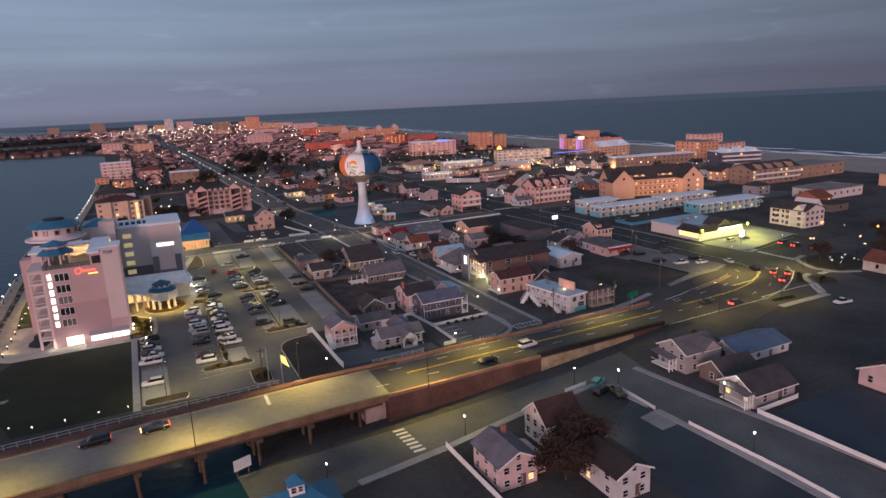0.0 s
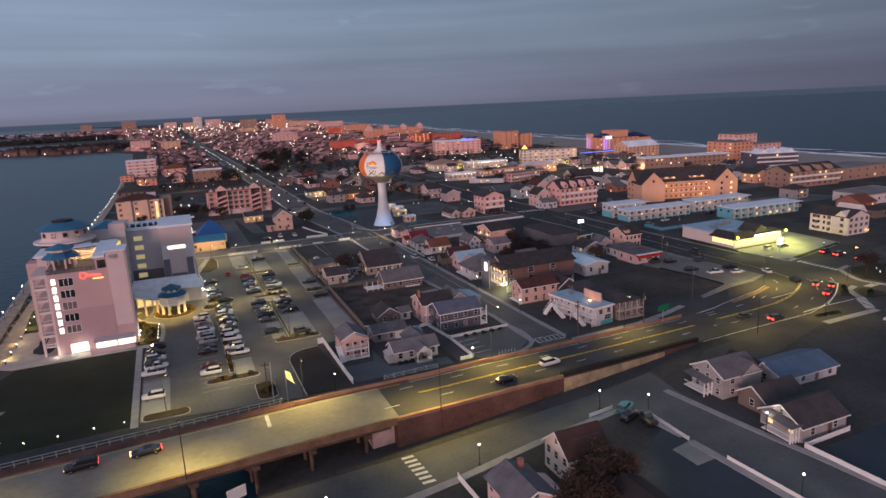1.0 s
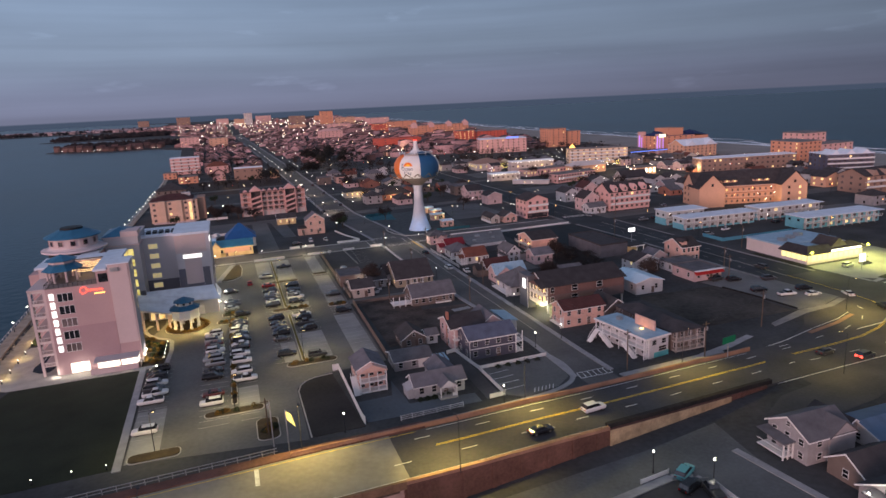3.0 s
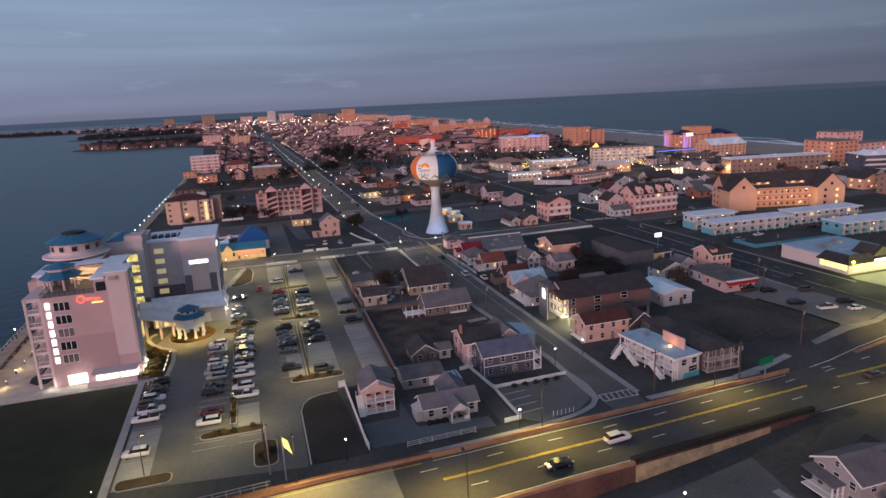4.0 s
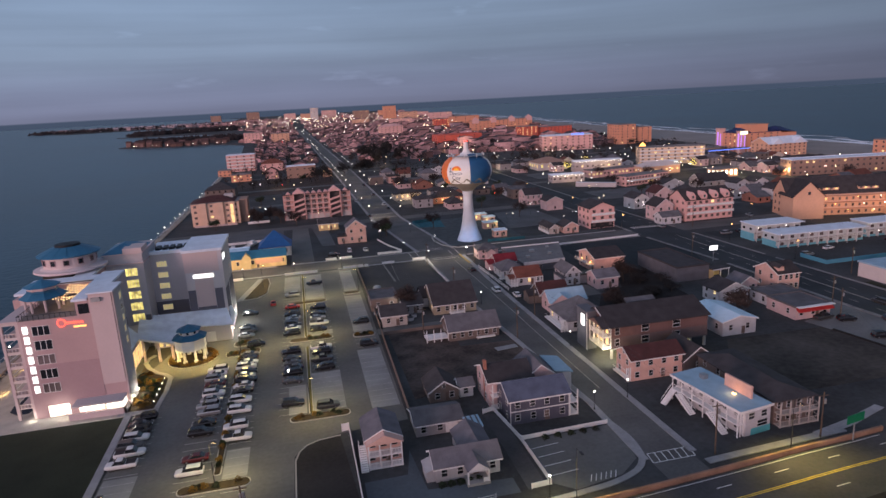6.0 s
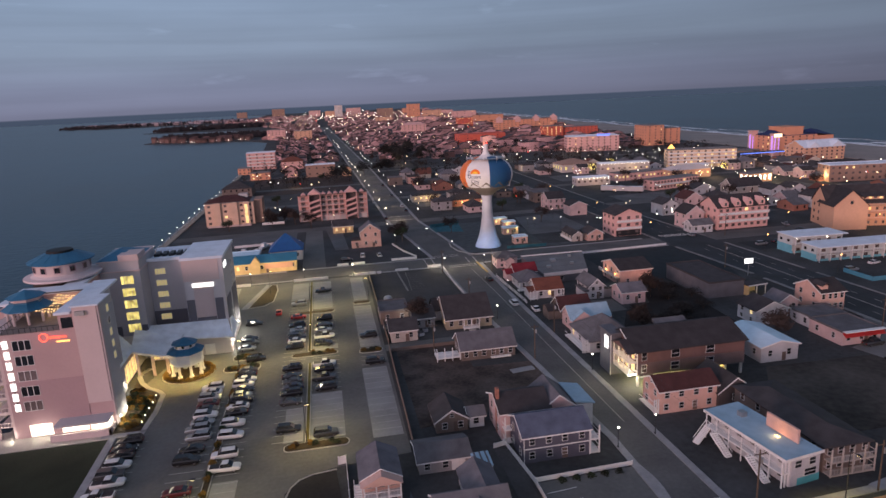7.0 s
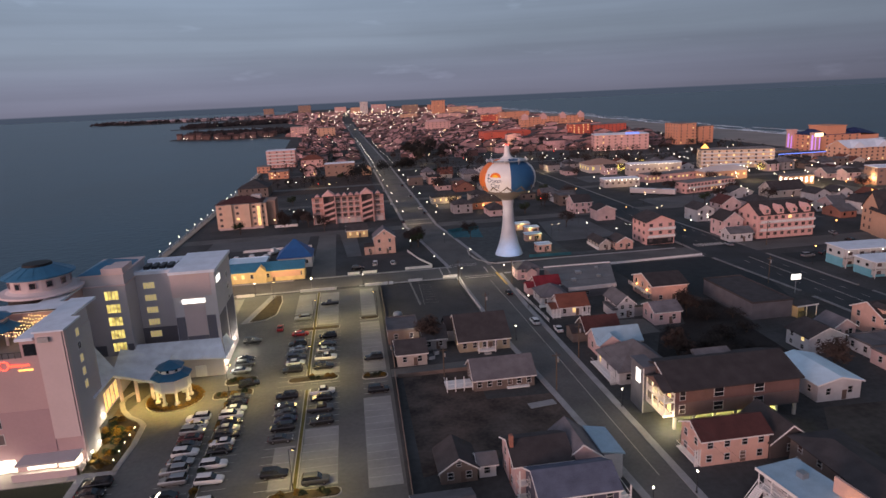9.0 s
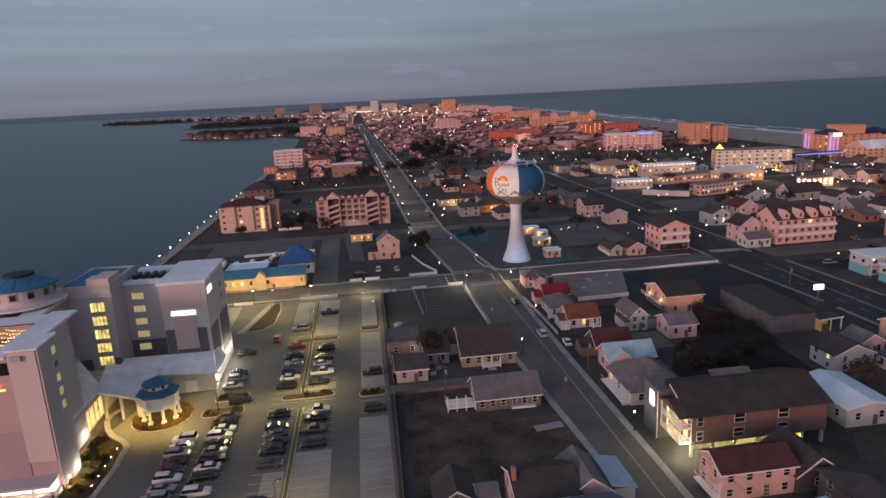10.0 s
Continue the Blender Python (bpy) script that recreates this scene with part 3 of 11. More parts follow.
pj = Shell().bar(54.6, -166.6, 75.6, -166.4, 2.0, 0, .16)
for a, b in zip(WALK_J, WALK_J[1:]):
    pj.bar(*a, *b, 1.6, 0, .16)
for a, b in zip([(91.3, -149.0), (86.4, -150.6), (83.2, -154.8)], [(86.4, -150.6), (83.2, -154.8), (82.0, -157.2)]):
    pj.bar(*a, *b, 1.8, 0, .16)
pj.bar(101.8, -117.4, 137, -109.2, 1.4, 0, .16).bar(100.6, -106, 101.6, -116.6, 1.0, 0, .16)
single("pavement_junction", pj, WALK, "pale pavements curving round the junction islands", "pavement")
ISLE = mat("island_mulch", (0.030, 0.030, 0.024), 0.95, var=0.5, scale=0.3, fine=2.5, bump=0.5)
for pts in ([(110.1, -134.5), (117.7, -134.8), (125.8, -137), (121.8, -147.4), (112.6, -154), (103.7, -151.6), (101.2, -145), (103.4, -139.6)],
            [(89.9, -144.9), (89.8, -148.2), (85.2, -150), (81.6, -155.6), (79.1, -153.3)], [(88.3, -151.8), (91.6, -151.4), (92.8, -157.3), (89.5, -160.1), (84.1, -157.8)]):
    flat("bed_junction", pts, ISLE, "dark planted island at the junction", .14, "planting bed")
for a, b in (((90.6, -144.2), (78.7, -151.8)), ((78.7, -151.8), (68.4, -156.9)), ((68.4, -156.9), (57.4, -158)), ((68.4, -157.2), (79.2, -157.2)), ((85.1, -134.6), (79.8, -139.5)), ((79.8, -139.5), (70.7, -144.1)), ((70.7, -144.1), (60.6, -144.9))):
    s.bar(*a, *b, .28, 0, .058)
for k in range(6):
    s.bar(94.4 + k * 1.15, -152.2 + k * .1, 94.2 + k * 1.15, -150.0 + k * .1, .5, 0, .06)
single("trim_crosswalks", s, WHITE_PAINT, "white crosswalk bars and curved guide lines at the junction", "road marking")
# hatch at the foot of the avenue
s = Shell()
for k in range(7):
    s.bar(-18.4 + k * 1.35, -141.3, -18.0 + k * 1.35, -138.4, 0.16, 0, 0.045)
s.bar(-18.4, -141.3, -10.3, -141.3, 0.16, 0, 0.045)
s.bar(-18.0, -138.4, -9.9, -138.4, 0.16, 0, 0.045)
single("trim_hatch", s, WHITE_PAINT, "white hatched bars painted across the end of the avenue", "road marking")
# streets south of the highway
flat("road_south", [(-98, -178), (-68, -176.5), (-24, -172.2), (-6, -169), (-8, -181), (-4, -230), (0, -330), (-16, -330), (-18, -222), (-20.5, -190), (-24, -181.2), (-44, -184), (-62, -187), (-80, -191), (-96, -196)], mat("worn_grey_street", (0.108, 0.114, 0.118), 0.85, var=0.35, scale=0.09, fine=1.6, bump=0.1), "grey asphalt street beside the ramp turning south", 0.03, "road")
s = Shell()
for a, b in zip([(-80, -190.6), (-62, -187.6), (-44, -183.6), (-25, -180.6)], [(-62, -187.6), (-44, -183.6), (-25, -180.6), (-21.6, -182)]):
    s.bar(*a, *b, 1.6, -0.2, 0.16)
for a, b in zip([(-21.4, -182), (-20, -196), (-18.6, -222)], [(-20.0, -194), (-18.6, -222), (-17, -330)]):
    s.bar(*a, *b, 1.6, -0.2, 0.16)
for a, b in zip([(-9.6, -178), (-7.6, -194), (-4.8, -212), (-2.6, -230)], [(-7.6, -194), (-4.8, -212), (-2.6, -230), (1, -330)]):
    s.bar(*a, *b, 1.5, -0.2, 0.16)
single("pavement_south", s, WALK, "pale concrete pavements of the street under the ramp", "pavement")
s = Shell()
for k in range(7):
    s.box(-68.9 + 0.12 * k, -177.6 - k * 1.45, 0, -66.6 + 0.12 * k, -176.9 - k * 1.45, 0.045)
single("trim_zebra", s, WHITE_PAINT, "white zebra crossing bars under the ramp", "road marking")

# ---- hotel grounds and car park ----
flat("lot_car_park", [(-113, -139), (-79.5, -143.5), (-79.3, -119.4), (-76, -115), (-70.2, -113.3), (-56.5, -112), (-55.5, 15.5), (-112, 15), (-112, -56), (-116, -70), (-113, -92)], LOT, "grey asphalt car park beside the hotel", 0.02, "car park")
flat("lot_lawn", [(-137, -141), (-114.6, -140), (-115.4, -91.6), (-143.5, -92), (-150, -108)], LAWN, "dark clipped lawn south of the hotel", 0.05, "lawn")
single("pavement_lawn", Shell().bar(-113.9, -141, -114.6, -90.5, 1.5, -0.2, 0.16), WALK, "pale concrete path beside the lawn", "pavement")
flat("pavement_terrace", [(-144.5, -91.6), (-113, -91.2), (-113, -84), (-134, -84), (-134, -60), (-147, -60), (-153, -75), (-150, -88)], mat("terrace_paving", (0.45, 0.41, 0.36), 0.85, var=0.18), "pale paved terrace at the foot of the hotel", 0.1, "terrace")
flat("pool", [(-141.6, -80.5), (-142.0, -77.5), (-141.2, -74), (-141.6, -70.5), (-140.6, -67.9), (-138.6, -67.6), (-137.4, -69.4), (-137.6, -72.4), (-136.4, -75.6), (-136.6, -80), (-137.2, -82.4), (-139.4, -82.6)], mat("covered_pool", (0.016, 0.026, 0.045), 0.8), "dark covered swimming pool on the hotel terrace", 0.13, "pool", "thing")
# promenade wall along the bay
pr = thing("bay_promenade", "pale boardwalk and sea wall along the bay", "promenade", kind="structure")
s = Shell()
for a, b in zip(SHORE[8:15], SHORE[9:16]):
    s.bar(a[0] + 1.6, a[1], b[0] + 1.6, b[1], 3.0, -2.0, 0.5)
part("walkway", s, mat("boardwalk", (0.36, 0.31, 0.25), 0.9, var=0.3), pr)
s = Shell()
for a, b in zip(SHORE[8:15], SHORE[9:16]):
    s.bar(a[0] + 0.1, a[1], b[0] + 0.1, b[1], 0.08, 1.3, 1.4)
    n = int(math.hypot(b[0] - a[0], b[1] - a[1]) / 3)
    for i in range(n):
        s.box(a[0] + (b[0] - a[0]) * i / n, a[1] + (b[1] - a[1]) * i / n, 0.5, a[0] + (b[0] - a[0]) * i / n + 0.12, a[1] + (b[1] - a[1]) * i / n + 0.12, 1.3)
part("handrail", s, WHITE, pr)

rocks = Shell()
rr_ = random.Random(17)
for k in range(520):
    t_ = rr_.random()
    x_ = -151.6 - 2.6 * t_ + rr_.uniform(-2.2, 1.2)
    y_ = -118 + 118 * t_
    r_ = rr_.uniform(.35, .95)
    a_ = rr_.uniform(0, 6.28)
    rocks.add([(x_ + r_ * rr_.uniform(.7, 1.2) * math.cos(a_ + i * 1.57), y_ + r_ * rr_.uniform(.7, 1.2) * math.sin(a_ + i * 1.57), -1.3) for i in range(4)] +
              [(x_ + r_ * .6 * math.cos(a_ + i * 1.57 + .3), y_ + r_ * .6 * math.sin(a_ + i * 1.57 + .3), -1.0 + r_ * rr_.uniform(.9, 1.6)) for i in range(4)],
              [(0, 1, 5, 4), (1, 2, 6, 5), (2, 3, 7, 6), (3, 0, 4, 7), (4, 5, 6, 7)])
single("rock_revetment", rocks, mat("revetment_rock", (0.34, 0.31, 0.26), 0.9, var=0.35, scale=0.8, fine=4), "pale boulders along the bay edge", "rocks", "stuff")
flat("pavement_bay_path", [(-151.4, -96), (-147.4, -92), (-147.6, -20), (-148.5, 20), (-153, 20), (-152, -40)], mat("bay_path_paving", (0.42, 0.36, 0.27), 0.9, var=0.25, scale=0.4, fine=2.5), "tan paved path along the bay", 0.14, "pavement")
flat("lot_bay_grass", [(-147.6, -58), (-143.4, -58), (-143.4, -22), (-149.4, -22), (-149.0, -40)], mat("bright_winter_grass", (0.060, 0.075, 0.022), 0.95, var=0.35, scale=0.3, fine=3, bump=0.5), "strip of grass between the hotel and the bay path", 0.17, "lawn")
KERB = mat("kerb_concrete", (0.42, 0.40, 0.37), 0.9, var=0.2)
MULCH = mat("planting_bed", (0.052, 0.038, 0.021), 0.95, var=0.4, scale=0.6, fine=5, bump=0.6)


def bed(x0, y0, x1, y1, label="planted car park island with a concrete kerb", r=1.2, material=None):
    """A kerbed planting island with rounded ends."""
    def outline(x0, y0, x1, y1, r):
        r = min(r, (x1 - x0) / 2 - 0.01, (y1 - y0) / 2 - 0.01)
        out = []
        for cx, cy, a0 in ((x1 - r, y1 - r, 0), (x0 + r, y1 - r, 90), (x0 + r, y0 + r, 180), (x1 - r, y0 + r, 270)):
            out += [(cx + r * math.cos(radians(a0 + i * 22.5)), cy + r * math.sin(radians(a0 + i * 22.5))) for i in range(5)]
        return out
    t = thing("planting_island", label, "planting island", 0, 0, 0, group="car park islands", kind="structure")
    part("kerb", Shell().prism(outline(x0, y0, x1, y1, r), -0.2, 0.16), KERB, t)
    part("bed", Shell().prism(outline(x0 + 0.2, y0 + 0.2, x1 - 0.2, y1 - 0.2, r - 0.1), 0, 0.24), material or MULCH, t)
    return t


bed(-99.2, -126.4, -86.8, -123.6)
bed(-80.2, -106.2, -67.6, -103.4)
bed(-93.6, -121.5, -92.2, -62, r=0.5, label="long narrow planted median between parked cars")
DRY = mat("dry_yellow_grass", (0.125, 0.105, 0.028), 0.95, var=0.35, scale=0.5, fine=5, bump=0.5)
bed(-76.2, -103, -75.2, -64, r=0.4, label="long narrow grass median between parked cars", material=DRY)
bed(-80.5, -59.5, -68.5, -56.8)
bed(-76.4, -56, -75.4, 13, r=0.4, label="long narrow grass median between parked cars", material=DRY)
bed(-80.5, -24.5, -68.5, -22.0)
bed(-63, -61.5, -56.8, -58.6)
bed(-62.5, -19, -56.8, -16.5)
bed(-95.5, -57, -88, -53)
bed(-97, -64, -88, -60)
bed(-111, -12, -101, -8)
bed(-112.5, -139.5, -103, -136)
bed(-89, -140.5, -84.5, -131, r=1.5)
s = Shell()
for x0, x1, y0, y1 in ((-75.1, -68.3, -102.5, -82), (-75.2, -68.4, -55.5, -52), (-80.4, -76.6, -102.5, -88), (-112.8, -107, -139, -117), (-75.2, -69, -20, 12), (-82.5, -76.8, -9, 12), (-63, -57, -105, -71), (-62.5, -57, -57, -21), (-62, -57.5, -15, 13), (-92, -87.6, -123, -113), (-111, -101, -8, 13)):
    s.box(x0, y0, -0.1, x1, y1, 0.032)
single("pavement_bays", s, LOT_PALE, "paler concrete parking bays", "car park")
s = Shell()
for x0, x1 in ((-113, -107.2), (-100.3, -94.2), (-91.8, -87.6), (-82.6, -76.8), (-75, -68.3), (-62.8, -57)):
    for k in range(14 if x0 < -112 else 20 if x0 < -83 else 38):
        y = -130 + k * 2.75 if x0 < -83 else -102 + k * 2.75
        s.box(x0, y - 0.05, 0, x1, y + 0.05, 0.038)
single("trim_bay_lines", s, mat("worn_bay_lines", (0.42, 0.42, 0.40), 0.85), "worn white parking bay lines", "road marking")
t = thing("planting_island", "wide mulched island beside a pale diagonal path", "planting island", kind="structure")
part("kerb", Shell().prism([(-96.4, -12.6), (-91, -11.4), (-88.2, -7), (-87.6, 6), (-88.4, 13), (-90.4, 13.6)], -.2, .16), KERB, t)
part("bed", Shell().prism([(-95.8, -12.1), (-91.2, -11), (-88.5, -6.8), (-87.9, 6), (-88.7, 12.7), (-90.3, 13.1)], 0, .24), MULCH, t)
flat("pavement_diagonal", [(-98.4, -13), (-96.6, -13), (-90.6, 14.6), (-92.2, 14.6)], WALK, "pale diagonal concrete path across the car park", 0.14, "pavement")
flat("lot_vacant_corner", [(-78.9, -143), (-79.0, -127), (-78.9, -121), (-78.2, -118.2), (-76.8, -116.2), (-74.6, -115), (-70.5, -114.4), (-69.2, -131), (-68.4, -143)], BARE, "dark bare corner plot with a kerb", 0.1, "plot")
s = Shell()
for a, b in (((-79.0, -143), (-79.1, -121)), ((-79.1, -121), (-78.3, -118.1)), ((-78.3, -118.1), (-76.9, -116.1)), ((-76.9, -116.1), (-74.6, -114.9)), ((-74.6, -114.9), (-70.4, -114.3))):
    s.bar(*a, *b, 0.25, -0.1, 0.2)
single("trim_corner_kerb", s, KERB, "pale concrete kerb round the corner plot", "kerb")

# ---- hotel ----
PINK = mat("pink_grey_render", (0.50, 0.355, 0.35), 0.85, var=0.07, scale=0.15, fine=2, bump=0.05)
PALE_PINK = mat("pale_render", (0.60, 0.49, 0.48), 0.85, var=0.06, scale=0.15, fine=2, bump=0.05)
GREY_REND = mat("cool_grey_render", (0.50, 0.48, 0.50), 0.85, var=0.07, scale=0.15, fine=2, bump=0.05)
DARK_REND = mat("dark_grey_render", (0.155, 0.150, 0.175), 0.85, var=0.08, scale=0.15, fine=2, bump=0.05)
hotel = thing("hotel", "large pale pink and grey bayfront hotel with lit signs", "hotel")


def hwin(x, y, z, w, h, face, pane, name="window", bars=2, parent=None):
    """A framed window on a wall: face s, e or w."""
    key = ("hw", w, h, bars)
    xs = [-w / 2 - .08, -w / 2]
    for i in range(1, bars + 1):
        xs += [-w / 2 + w * i / (bars + 1) - .06, -w / 2 + w * i / (bars + 1) + .06]
    xs += [w / 2, w / 2 + .08]
    fr = cached(key, lambda: Shell().lattice(xs, [-h / 2 - .08, -h / 2, h / 2, h / 2 + .08], lambda i, j: j == 1 and i % 2 == 1, -.07, 0).mesh("window", WHITE))
    pm = cached(("hp", w, h, pane.name), lambda: Shell().box(-w / 2, -.035, -h / 2, w / 2, -.005, h / 2).mesh("pane", pane))
    o = put(name, fr, parent or hotel, x, y, z, {"s": 0, "e": 90, "w": -90, "n": 180}[face])
    put("pane", pm, o, 0, 0, 0)
    return o


# south block, with the corner terrace on its top floor
part("wall", Shell().box(-134, -86, 0, -115, -79, 22.4).box(-134, -79, 0, -118.4, -66.4, 22.4).box(-122.5, -86, 22.4, -119.6, -66.4, 25.6).box(-119.6, -86, 22.4, -115, -79, 26.9), PINK, hotel, "pink rendered south block")
part("pilaster", Shell().box(-119.6, -86.35, 6.2, -115.1, -86.0, 26.9).box(-115, -86.2, 0, -114.75, -85.2, 26.9), PALE_PINK, hotel, "pale raised corner band")
part("plinth_band", Shell().box(-134.05, -86.12, 0.0, -119.7, -86.0, 12.2), mat("mauve_render", (0.42, 0.29, 0.30), 0.85, var=0.07, scale=0.15, fine=2, bump=0.05), hotel, "greyer lower wall panel")
for b_ in ((-115.0, -85.2, 0, -114.92, -79, 26.9), (-118.4, -78.98, 0, -118.32, -66.4, 22.4), (-119.6, -78.98, 22.4, -118.5, -66.4, 25.6), (-118.4, -79, 0, -115, -78.92, 26.9)):
    part("side_wall", Shell().box(*b_), GREY_REND, hotel, "grey east face")
for k in range(5):
    hwin(-114.92, -80.7, 24.6 - k * 2.6, 1.2, 1.4, "e", GLASS if k == 1 else glow("dim_yellow_pane", (1.0, 0.80, 0.36), 0.32), bars=1)
for b_ in ((-123.0, -86.5, 25.6, -119.95, -79, 26.1), (-123.0, -79, 25.6, -118.1, -62.0, 26.1), (-119.9, -86.6, 26.9, -114.6, -78.8, 27.2), (-134.6, -66.6, 25.0, -123.05, -61.6, 25.5), (-130.6, -61.55, 24.6, -126.2, -46, 25.1)):
    part("roof", Shell().box(*b_), WHITE_ROOF, hotel, "white flat roof edge")
part("terrace_floor", Shell().box(-133.9, -85.9, 22.4, -122.6, -66.6, 22.5), mat("terrace_tiles", (0.22, 0.18, 0.16), 0.8), hotel)
g = part("terrace_rail", Shell().box(-134.05, -86.05, 23.45, -122.5, -85.95, 23.55).box(-134.05, -86, 23.45, -133.95, -70, 23.55), DARK_STEEL, hotel)
rp = Shell().box(-0.04, -0.04, 0, 0.04, 0.04, 1.05).mesh("baluster", DARK_STEEL)
for k in range(12):
    put("baluster", rp, g, -134 + k * 1.04, -86, 22.4)
for k in range(12):
    put("baluster", rp, g, -134, -86 + k * 1.3, 22.4)
# glazed room at the terrace's east end
part("bar_opening", Shell().box(-122.0, -86.06, 22.7, -119.9, -85.9, 24.9), GLASS, hotel)
for k in range(5):
    z = 20.0 - k * 3.25
    hwin(-129.9, -86.13 if z < 12 else -86.0, z, 3.3, 2.0, "s", (GLASS, GLASS, DUSK_GLASS, GLASS, DUSK_GLASS)[k], bars=2)
for k in range(6):
    hwin(-118.32, -75.6, 20.6 - k * 3.2, 1.2, 1.7, "e", GLASS, bars=1)
hwin(-118.5, -72.6, 24.2, 1.5, 1.9, "e", PANE_YEL, bars=1)
part("roof_unit", Shell().box(-119.0, -86.9, 25.2, -117.2, -86.4, 26.1), STEEL, hotel, "steel louvre box")
# west side: a stack of balconies
for k in range(6):
    z = 2.6 + k * 3.25
    b = part("balcony", Shell().box(-137.8, -85.2, z - .2, -134, -67, z), PALE_PINK, hotel)
    pn = part("balcony_front", Shell().lattice([-1.8, -1.45, -.95, -.85, -.3, -.2, .35, .45, .95, 1.05, 1.5, 1.8], [0, .12, .85, 1.0, 2.75, 3.25], lambda i, j: 1 <= i <= 9 and (j == 3 or (j == 1 and i % 2 == 1)), 0, .25), mat("balcony_white", (0.66, 0.58, 0.55), 0.7, var=0.08), b, "pale balcony front with a barred rail")
    pn.location = (-136.0, -85.5, z)
    part("balcony_lamp", Shell().box(-136.4, -82.2, z + 2.7, -135.8, -81.6, z + 2.8), PANE_WARM, b)
    for y in (-82, -76, -70):
        part("balcony_rail", Shell().box(-137.8, y - 2.8, z + .9, -137.7, y + 2.8, z + 1.0), WHITE, b)
part("balcony_tower", Shell().box(-137.9, -72, 0, -134, -67, 22.6).box(-138.0, -85.6, 22.1, -134, -67, 22.5), PALE_PINK, hotel, "pale balcony stack")
part("corner_column", Shell().box(-137.9, -85.6, 0, -137.3, -85, 22.2).box(-134.7, -85.8, 0, -134.0, -85.2, 22.4), PALE_PINK, hotel)
part("stack_roof", Shell().box(-138.6, -74, 25.0, -134.4, -61.6, 25.5), WHITE_ROOF, hotel)
part("upper_wall", Shell().box(-138.0, -73, 22.5, -134.4, -62, 25.0), PALE_PINK, hotel)
# ground floor entrance on the south face
part("entrance_canopy", Shell().box(-125.6, -89.9, 3.1, -115.4, -86, 3.5), GREY_REND, hotel, "flat canopy over the lit shopfront")
part("entrance_wall", Shell().box(-126.6, -89.6, 0, -115.2, -89.2, 1.5).box(-115.6, -89.6, 0, -115.2, -86, 1.5), PALE_PINK, hotel, "low pale terrace wall")
part("shopfront", Shell().box(-125.4, -86.25, 0.4, -120.4, -86.13, 2.9).box(-119.9, -86.5, 0.4, -115.6, -86.36, 2.9), PANE_WHITE, hotel, "brightly lit shopfront")
part("shopfront", Shell().box(-131.4, -86.25, 0.3, -127.2, -86.13, 2.8), PANE_WHITE, hotel, "brightly lit shopfront")
for x in (-130.4, -129.2, -128.1, -123.8, -122):
    part("mullion", Shell().box(x, -86.32, .35, x + .1, -86.25, 2.8), WHITE, hotel)
# signs, as plain lit bars
sg = part("wall_sign", Shell().box(-132.9, -86.12, 5.7, -132.6, -86.02, 21.6), PALE_PINK, hotel)
for k in range(7):
    z = 21.2 - k * 2.25
    o = part("sign_bar", Shell().box(-.48, -.16, -1.55, .48, 0, 0), SIGN_W, sg, "white lit block of the vertical sign")
    o.location = (-132.8, -86.14, z)
sg2 = part("neon_sign", Shell().box(-123.4, -86.14, 19.95, -121.0, -86.02, 20.2), SIGN_OR, hotel, "short orange lit line")
pts = [(-125.6 + .95 * math.cos(radians(a)) * (1 - a / 1400), 21.1 + .85 * math.sin(radians(a)) + a / 2600) for a in range(40, 420, 24)]
pts += [(-124.9 + 0.22 * i, 20.95 + (0.42 if i % 2 else -.12) * (1 - i * .035)) for i in range(2, 17)]
s = Shell()
for a, b in zip(pts, pts[1:]):
    s.tube((a[0], -86.2, a[1]), (b[0], -86.2, b[1]), 0.075, 5)
part("neon_stroke", s, SIGN_RED, sg2, "red looping neon stroke")
# west mass, with the rooftop yard
part("wall", Shell().box(-142, -67, 0, -126.5, -30, 22.4), PINK, hotel)
part("upper_wall", Shell().box(-134, -66.4, 0, -123, -62, 25.0).box(-130.2, -62, 22.4, -126.6, -46, 24.6), PINK, hotel)
part("yard_floor", Shell().box(-141.6, -61.5, 22.4, -130.4, -30.4, 22.46), mat("dark_roofing_and_recess", (0.05, 0.045, 0.045), 0.9), hotel, "dark roof with plant")
for k in range(9):
    part("roof_unit", Shell().box(-139.5 + (k % 3) * 2.6, -60 + (k // 3) * 2.8, 22.4, -137.9 + (k % 3) * 2.6, -58.4 + (k // 3) * 2.8, 23.6), STEEL, hotel)
# string lights over the terrace
s = Shell()
srng = random.Random(8)
for i in range(7):
    for j in range(11):
        x, y = -128.6 + j * .54, -80 + i * 1.9
        z = 25.2 - 0.5 * math.sin(math.pi * j / 10) + srng.uniform(-0.1, 0.1)
        s.lathe([(0.02, z - .11), (0.11, z), (0.02, z + .11)], 5, x, y)
tagged(part("string_lights", s, glow("string_bulb", (1.0, 0.60, 0.24), 6.0), hotel, "strings of small warm bulbs over the roof terrace"), kind="stuff")
for y in (-79.3, -67.2):
    part("pergola_beam", Shell().box(-133.5, y, 25.3, -122.6, y + .2, 25.5), DARK_STEEL, hotel)


